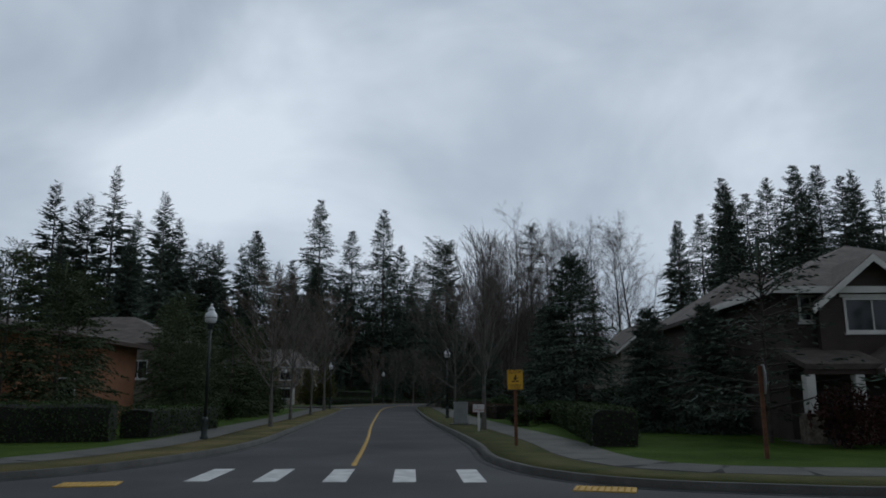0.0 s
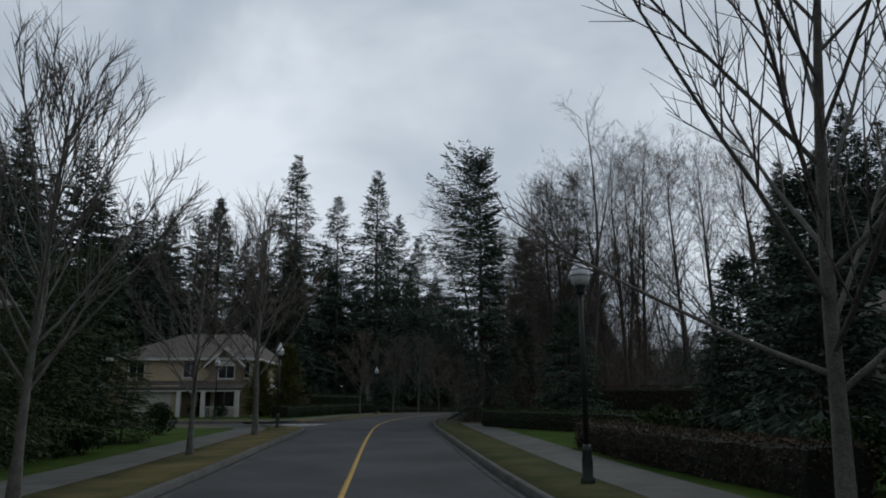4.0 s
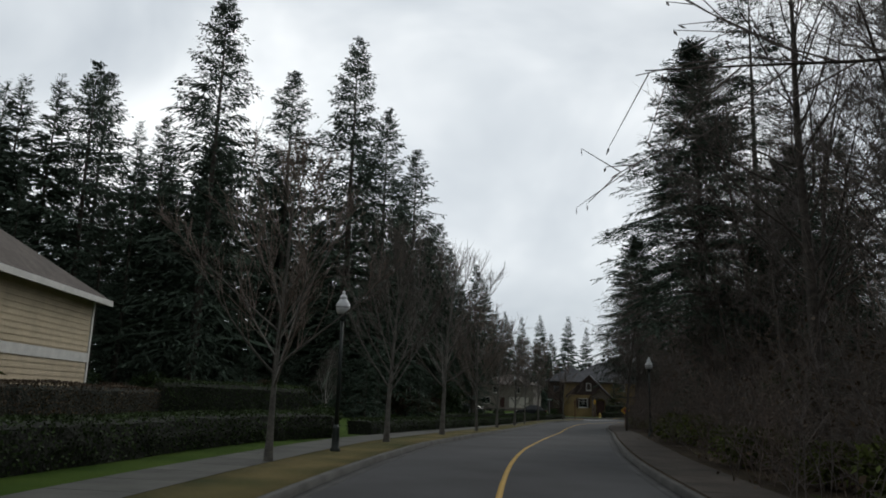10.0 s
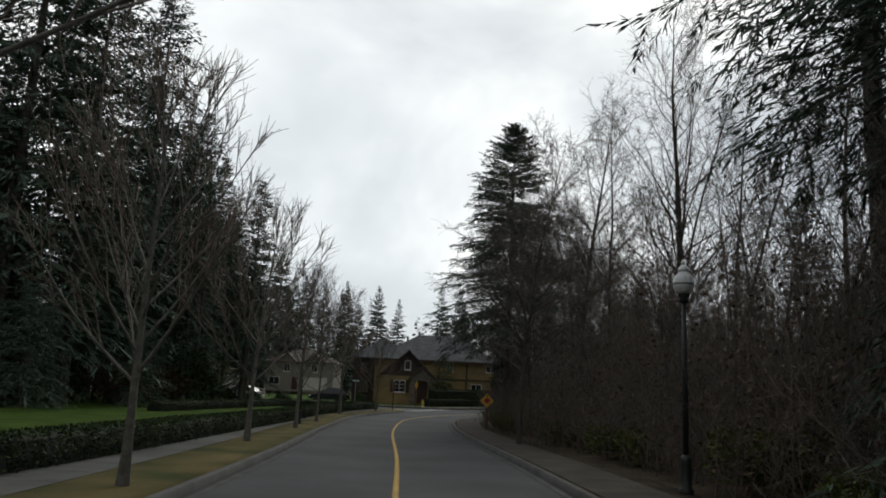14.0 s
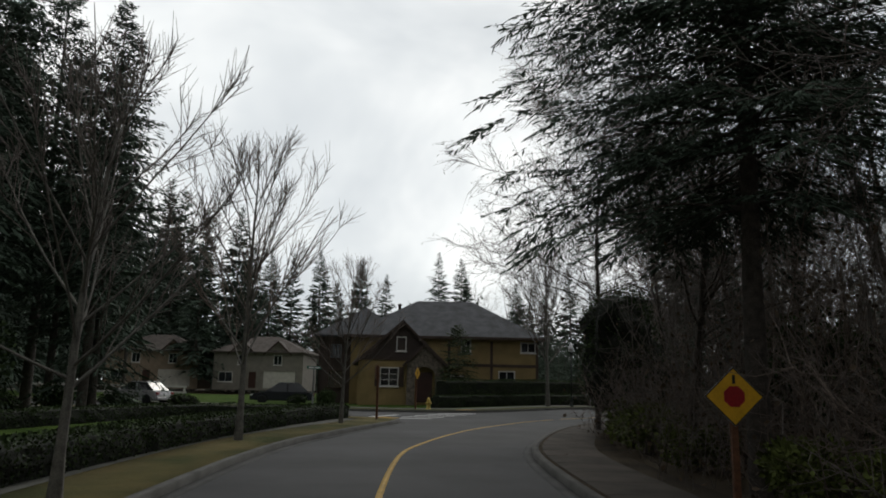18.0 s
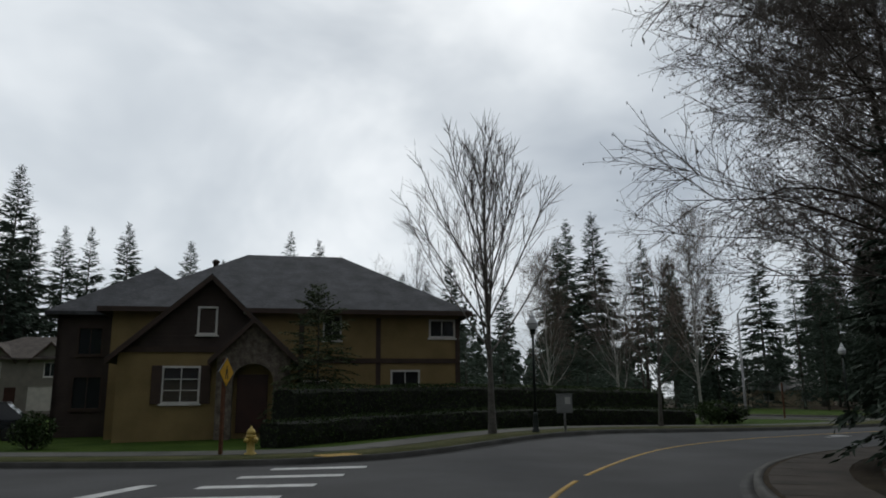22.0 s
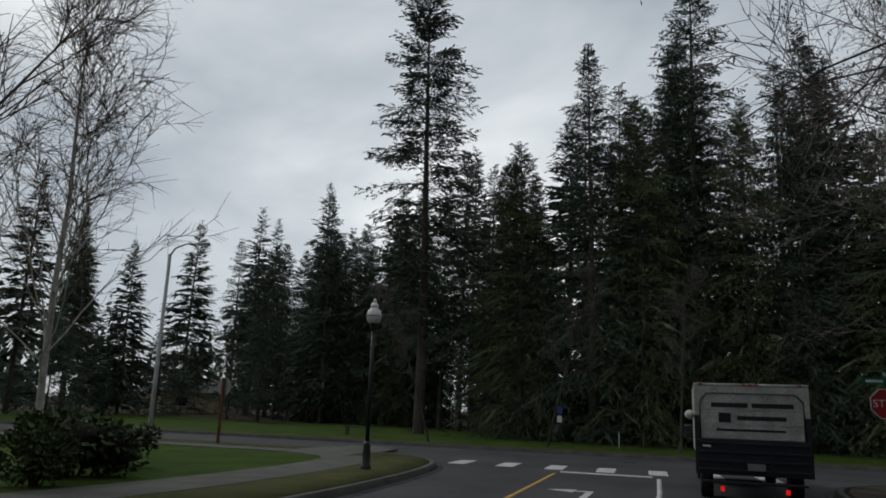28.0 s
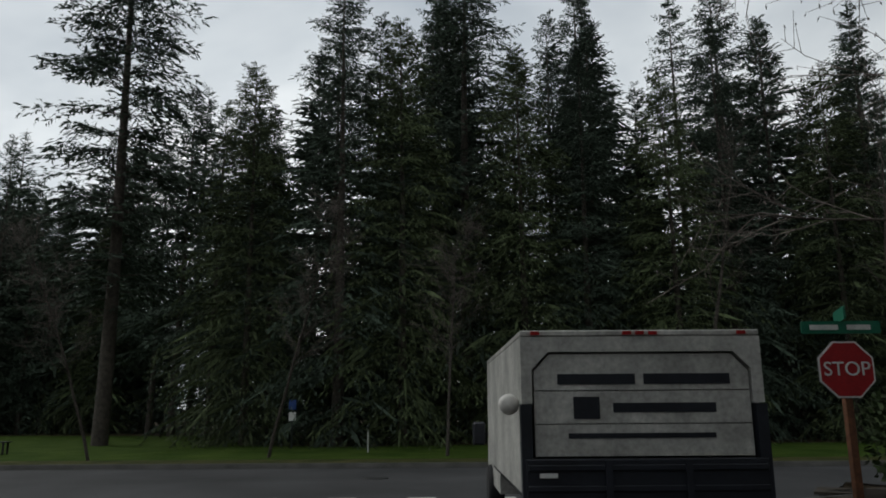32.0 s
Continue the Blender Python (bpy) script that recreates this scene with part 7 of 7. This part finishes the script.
for z in (0.5, 0.95):
    part("rail", boxed(-0.2, 20.2, -0.1, -0.065, z, z + 0.14, 0.006), TRIM, fe)
cl = thing("road_lamp", (61.4, 203.3, land(61.4, 203.3) + LIFT), "tall grey road lamp with a curved arm by the park", "street lamp", turn=-90)
part("pole", lathe([(0.11, -0.2), (0.1, 0.3), (0.07, 7.7)], 12), ALU, cl)
av, aq = tubes([(np.array([(0, 0, 7.6), (0.25, 0, 7.95), (0.8, 0, 8.12), (1.5, 0, 8.1)]), np.array([0.045, 0.04, 0.035, 0.03]))], 8)
part("arm", big_mesh("arm", av, aq, ALU, smooth=True), ALU, cl)
part("lamp_head", boxed(1.35, 1.95, -0.12, 0.12, 8.02, 8.14, 0.03), ALU, cl, "flat grey lamp head")
part("lens", boxed(1.5, 1.9, -0.09, 0.09, 7.99, 8.019), GLOBE, cl)
# tactile pads at the crossings
for x, y, tn in ((-5.35, 15.35, 12), (3.5, 14.65, -15), (21.1, 182.9, 10), (14.3, 174.6, -60), (-11.0, 84.3, -5), (61.9, 194.6, 80)):
    p = thing("tactile_pad", (x, y, land(x, y) + (LIFT + 0.002 if spot(x, y) > 0 else 0.006)), "yellow tactile pad at the kerb ramp", "tactile pad", "tactile pads", turn=tn)
    part("plate", boxed(-0.5, 0.5, -0.32, 0.32, -0.05, 0.012, 0.003), YELLOW_PAINT, p)
    dm = bmesh.new()
    for i in range(9):
        for j in range(6):
            bmesh.ops.create_cone(dm, cap_ends=True, segments=6, radius1=0.025, radius2=0.015, depth=0.01, matrix=Matrix.Translation((-0.42 + i * 0.105, -0.26 + j * 0.105, 0.016)))
    tagged(part("domes", dm, YELLOW_PAINT, p), kind="stuff")
# turn arrows and an iron cover on the road
for x, y in ((51.0, 184.3), (42.0, 184.0)):
    pts = [(0, -0.07), (1.5, -0.07), (1.5, 0.35), (1.75, 0.35), (1.42, 0.95), (1.1, 0.35), (1.34, 0.35), (1.34, 0.08), (0, 0.08)]
    paint("turn_arrow", [(x + a, y + b_) for a, b_ in pts], WHITE_PAINT, "white painted turn arrow on the road", "turn arrows")
mc = single("manhole_cover", lathe([(0.34, -0.02), (0.34, 0.008), (0.3, 0.012), (0.1, 0.01)], 24), BLACK, (64.6, 184.4, land(64.6, 184.4)), "dark iron cover in the road", "manhole cover", kind="structure")

# ---- vehicles ----
CAR_GLASS = material("tinted_car_glass", (0.01, 0.011, 0.012), 0.06, vary=0.05, scale=4, fine=30, bump=0, spec=0.6)
CAR_DARK = material("dark_car_paint", (0.012, 0.014, 0.02), 0.25, vary=0.08, scale=4, fine=30, bump=0, spec=0.6)
CAR_WHITE = material("white_car_paint", (0.40, 0.39, 0.39), 0.3, vary=0.05, scale=4, fine=30, bump=0, spec=0.5)
LENS = material("red_lens", (0.25, 0.01, 0.01), 0.3, vary=0.1, scale=4, fine=30, bump=0)


def wheel(parent, x, y, r=0.33, w=0.22):
    t = part("tyre", lathe([(r * 0.62, -w / 2), (r * 0.95, -w / 2), (r, -w / 3), (r, w / 3), (r * 0.95, w / 2), (r * 0.62, w / 2)], 20), RUBBER, parent)
    t.matrix_basis = pose(x, y, r, 90, 0, 0)
    part("rim", lathe([(r * 0.2, -w * 0.42), (r * 0.6, -w * 0.44), (r * 0.6, w * 0.44), (r * 0.2, w * 0.42)], 16), ALU, t)
    return t


def car(name, x, y, turn, label, paint_mat, high=1.45, long=4.6):
    """A parked car: a shaped body with wheel arches, a glazed cabin, wheels and lamps."""
    e = thing(name, (x, y, land(x, y)), label, "car", turn=turn)
    k = long / 4.6
    low = [(-2.3 * k, 0.35), (-2.28 * k, 0.62), (-2.15 * k, 0.86), (-1.2 * k, 0.93), (1.0 * k, 0.93), (2.0 * k, 0.78), (2.27 * k, 0.6), (2.3 * k, 0.32), (1.78 * k, 0.25), (1.72 * k, 0.52), (1.42 * k, 0.68), (1.12 * k, 0.52), (1.06 * k, 0.25), (-1.06 * k, 0.25), (-1.12 * k, 0.52), (-1.42 * k, 0.68), (-1.72 * k, 0.52), (-1.78 * k, 0.25)]
    bm = prism(bmesh.new(), low, -0.88, 0.88)
    bmesh.ops.bevel(bm, geom=[q for q in bm.edges if abs(q.verts[0].co.y - q.verts[1].co.y) < 0.01], offset=0.06, segments=2, affect="EDGES")
    part("body", bm, paint_mat, e)
    cab = [(-1.9 * k, 0.92), (-1.2 * k, high - 0.05), (-0.3 * k, high), (0.3 * k, high - 0.03), (1.25 * k, 0.92)]
    bm = prism(bmesh.new(), cab, -0.74, 0.74)
    for v in bm.verts:
        if v.co.z > 1.1:
            v.co.y *= 0.84
    part("cabin", bm, CAR_GLASS, e, "dark glazed cabin")
    bm = bmesh.new()
    box(bm, -1.2 * k, 0.3 * k, -0.64, 0.64, high - 0.03, high + 0.02, 0.02)
    part("roof", bm, paint_mat, e)
    for sy in (-1, 1):
        for px, tilt in ((-0.35 * k, 0.0),):
            part("pillar", boxed(px - 0.04, px + 0.04, sy * 0.7 - 0.04, sy * 0.7 + 0.04, 0.9, high - 0.02), paint_mat, e)
        part("mirror", boxed(0.85 * k, 1.0 * k, sy * 0.98 - 0.09, sy * 0.98 + 0.06, 0.9, 1.05, 0.02), paint_mat, e)
        part("headlight", boxed(2.1 * k, 2.27 * k, sy * 0.68 - 0.16, sy * 0.68 + 0.16, 0.6, 0.72, 0.02), WHITE, e)
        part("tail_light", boxed(-2.3 * k, -2.2 * k, sy * 0.7 - 0.14, sy * 0.7 + 0.14, 0.66, 0.82, 0.02), LENS, e)
        for wx in (-1.42 * k, 1.42 * k):
            wheel(e, wx, sy * 0.79)
    part("bumper", boxed(-2.36 * k, -2.24 * k, -0.8, 0.8, 0.3, 0.5, 0.03), paint_mat, e)
    part("number_plate", boxed(-2.375 * k, -2.362 * k, -0.22, 0.22, 0.52, 0.64), WHITE, e, "pale number plate with a plain bar")
    return e


car("parked_car", 12.6, 200.5, 172, "dark estate car parked at the kerb", CAR_DARK, 1.6, 4.8)
car("parked_car", 2.6, 197.5, 140, "white car parked down the side street", CAR_WHITE, 1.5, 4.5)

# the work truck that waits at the junction, its back to the road
TX, TY = 52.2, 180.95
TRUCK_WHITE = material("dirty_white_paint", (0.37, 0.365, 0.34), 0.5, vary=0.3, scale=2.2, fine=22, bump=0.05, dist=0.004)
TRUCK_DARK = material("dark_blue_steel", (0.012, 0.014, 0.020), 0.5, vary=0.3, scale=3, fine=22, bump=0.2, dist=0.006)
tk = thing("work_truck", (TX, TY, land(TX, TY)), "small white work truck with a slatted dark tailgate", "truck", turn=0)
part("box_side", boxed(0.12, 4.6, 1.06, 1.12, 0.95, 2.36), TRUCK_WHITE, tk)
part("box_side", boxed(0.12, 4.6, -1.12, -1.06, 0.95, 2.36), TRUCK_WHITE, tk)
part("box_roof", boxed(0.0, 4.6, -1.12, 1.12, 2.365, 2.42, 0.01), TRUCK_WHITE, tk)
part("box_front", boxed(4.54, 4.6, -1.05, 1.05, 0.95, 2.36), TRUCK_WHITE, tk)
part("floor", boxed(0.05, 4.6, -1.05, 1.05, 0.85, 0.945), TRUCK_DARK, tk)
fr = bmesh.new()
prism(fr, [(-1.12, 1.75), (-1.12, 2.36), (1.12, 2.36), (1.12, 1.75), (1.02, 1.75), (1.02, 2.06), (0.86, 2.22), (-0.86, 2.22), (-1.02, 2.06), (-1.02, 1.75)], 0.0, 0.1)
f = part("rear_frame", fr, TRUCK_WHITE, tk, "scuffed white frame round the rear door")
f.matrix_basis = pose(0, 0, 0, 0, 0, -90)
for k, (a, b_) in enumerate(((1.28, 1.56), (1.57, 1.86), (1.87, 2.2))):
    outline = [(-1.0, a), (1.0, a), (1.0, b_), (-1.0, b_)] if k < 2 else [(-1.0, a), (1.0, a), (1.0, 2.04), (0.85, b_), (-0.85, b_), (-1.0, 2.04)]
    d = part("door_panel", prism(bmesh.new(), outline, 0.03, 0.09), TRUCK_WHITE, tk)
    d.matrix_basis = pose(0, 0, 0, 0, 0, -90)
    rows = {0: [(-0.02, 1.46, 1.35, 0.045)], 1: [(0.2, 1.71, 0.95, 0.085), (-0.52, 1.71, 0.24, 0.2)], 2: [(-0.42, 1.97, 0.72, 0.095), (0.42, 1.97, 0.8, 0.095)]}[k]
    for x, z, w, hgt in rows:
        part("bar", boxed(x - w / 2, x + w / 2, 0.022, 0.0285, z - hgt / 2, z + hgt / 2), TRUCK_DARK, d, "dark bar of painted writing")
tg = part("tailgate", boxed(-0.03, 0.05, -1.1, 1.1, 0.55, 1.26, 0.01), TRUCK_DARK, tk, "dark ribbed tailgate")
for z in (0.62, 0.8, 0.98, 1.16):
    part("rib", boxed(-0.055, -0.032, -1.08, 1.08, z, z + 0.05, 0.006), TRUCK_DARK, tg)
for y in (-0.36, 0.36):
    part("rib", boxed(-0.075, -0.057, y - 0.03, y + 0.03, 0.56, 1.25), TRUCK_DARK, tg)
part("sticker", boxed(-0.06, -0.056, 0.82, 0.98, 1.1, 1.14), WHITE, tg)
part("number_plate", boxed(-0.085, -0.078, -0.22, 0.12, 0.66, 0.8), ALU, tg, "number plate with a plain bar")
for y in (-1.08, 1.08):
    part("corner_post", boxed(-0.02, 0.1, y - 0.05, y + 0.05, 0.55, 1.74), TRUCK_DARK, tk)
    part("tail_light", boxed(-0.05, -0.0, (0.62 if y > 0 else -0.62) - 0.04, (0.62 if y > 0 else -0.62) + 0.04, 0.22, 0.32, 0.01), TAIL, tk, "lit red tail light")
for y in (-0.95, -0.12, 0.0, 0.12, 0.98):
    part("marker_light", boxed(-0.02, 0.0, y - 0.04, y + 0.04, 2.375, 2.41), LENS, tk, "small red marker light")
part("bumper", boxed(-0.1, 0.05, -1.0, 1.0, 0.38, 0.43, 0.01), TRUCK_DARK, tk)
for y in (1.24, -1.24):
    part("mirror", boxed(4.9, 5.0, y - 0.1, y + 0.1, 1.15, 1.5, 0.03), TRUCK_DARK, tk)
    part("mirror_arm", boxed(4.95, 4.98, min(y, y * 0.75), max(y, y * 0.75), 1.3, 1.33), TRUCK_DARK, tk)
sm = part("spot_lamp", lathe([(0.02, 0), (0.09, 0.03), (0.1, 0.09), (0.08, 0.12)], 12), TRIM, tk, "pale round lamp on a bracket")
sm.matrix_basis = pose(0.1, 1.22, 1.72, 0, 70, 0)
cb = bmesh.new()
prism(cb, [(4.65, 0.45), (4.65, 2.0), (5.1, 2.05), (5.9, 1.95), (6.35, 1.3), (7.2, 1.15), (7.3, 0.45)], -0.95, 0.95)
part("cab", cb, TRUCK_WHITE, tk)
part("windscreen", boxed(4.63, 4.647, -0.7, 0.7, 1.35, 1.9), CAR_GLASS, tk)
for x in (1.1, 6.3):
    for y in (-0.9, 0.9):
        wheel(tk, x, y, 0.38, 0.26)
PROTOS.append(lamp0)

# ---- pavements, slab by slab ----
for row in PAVED:
    pavement(*row)

# the patterns that were copied are not needed any more
for p in PROTOS:
    for o in [*p.children_recursive, p]:
        bpy.data.objects.remove(o)
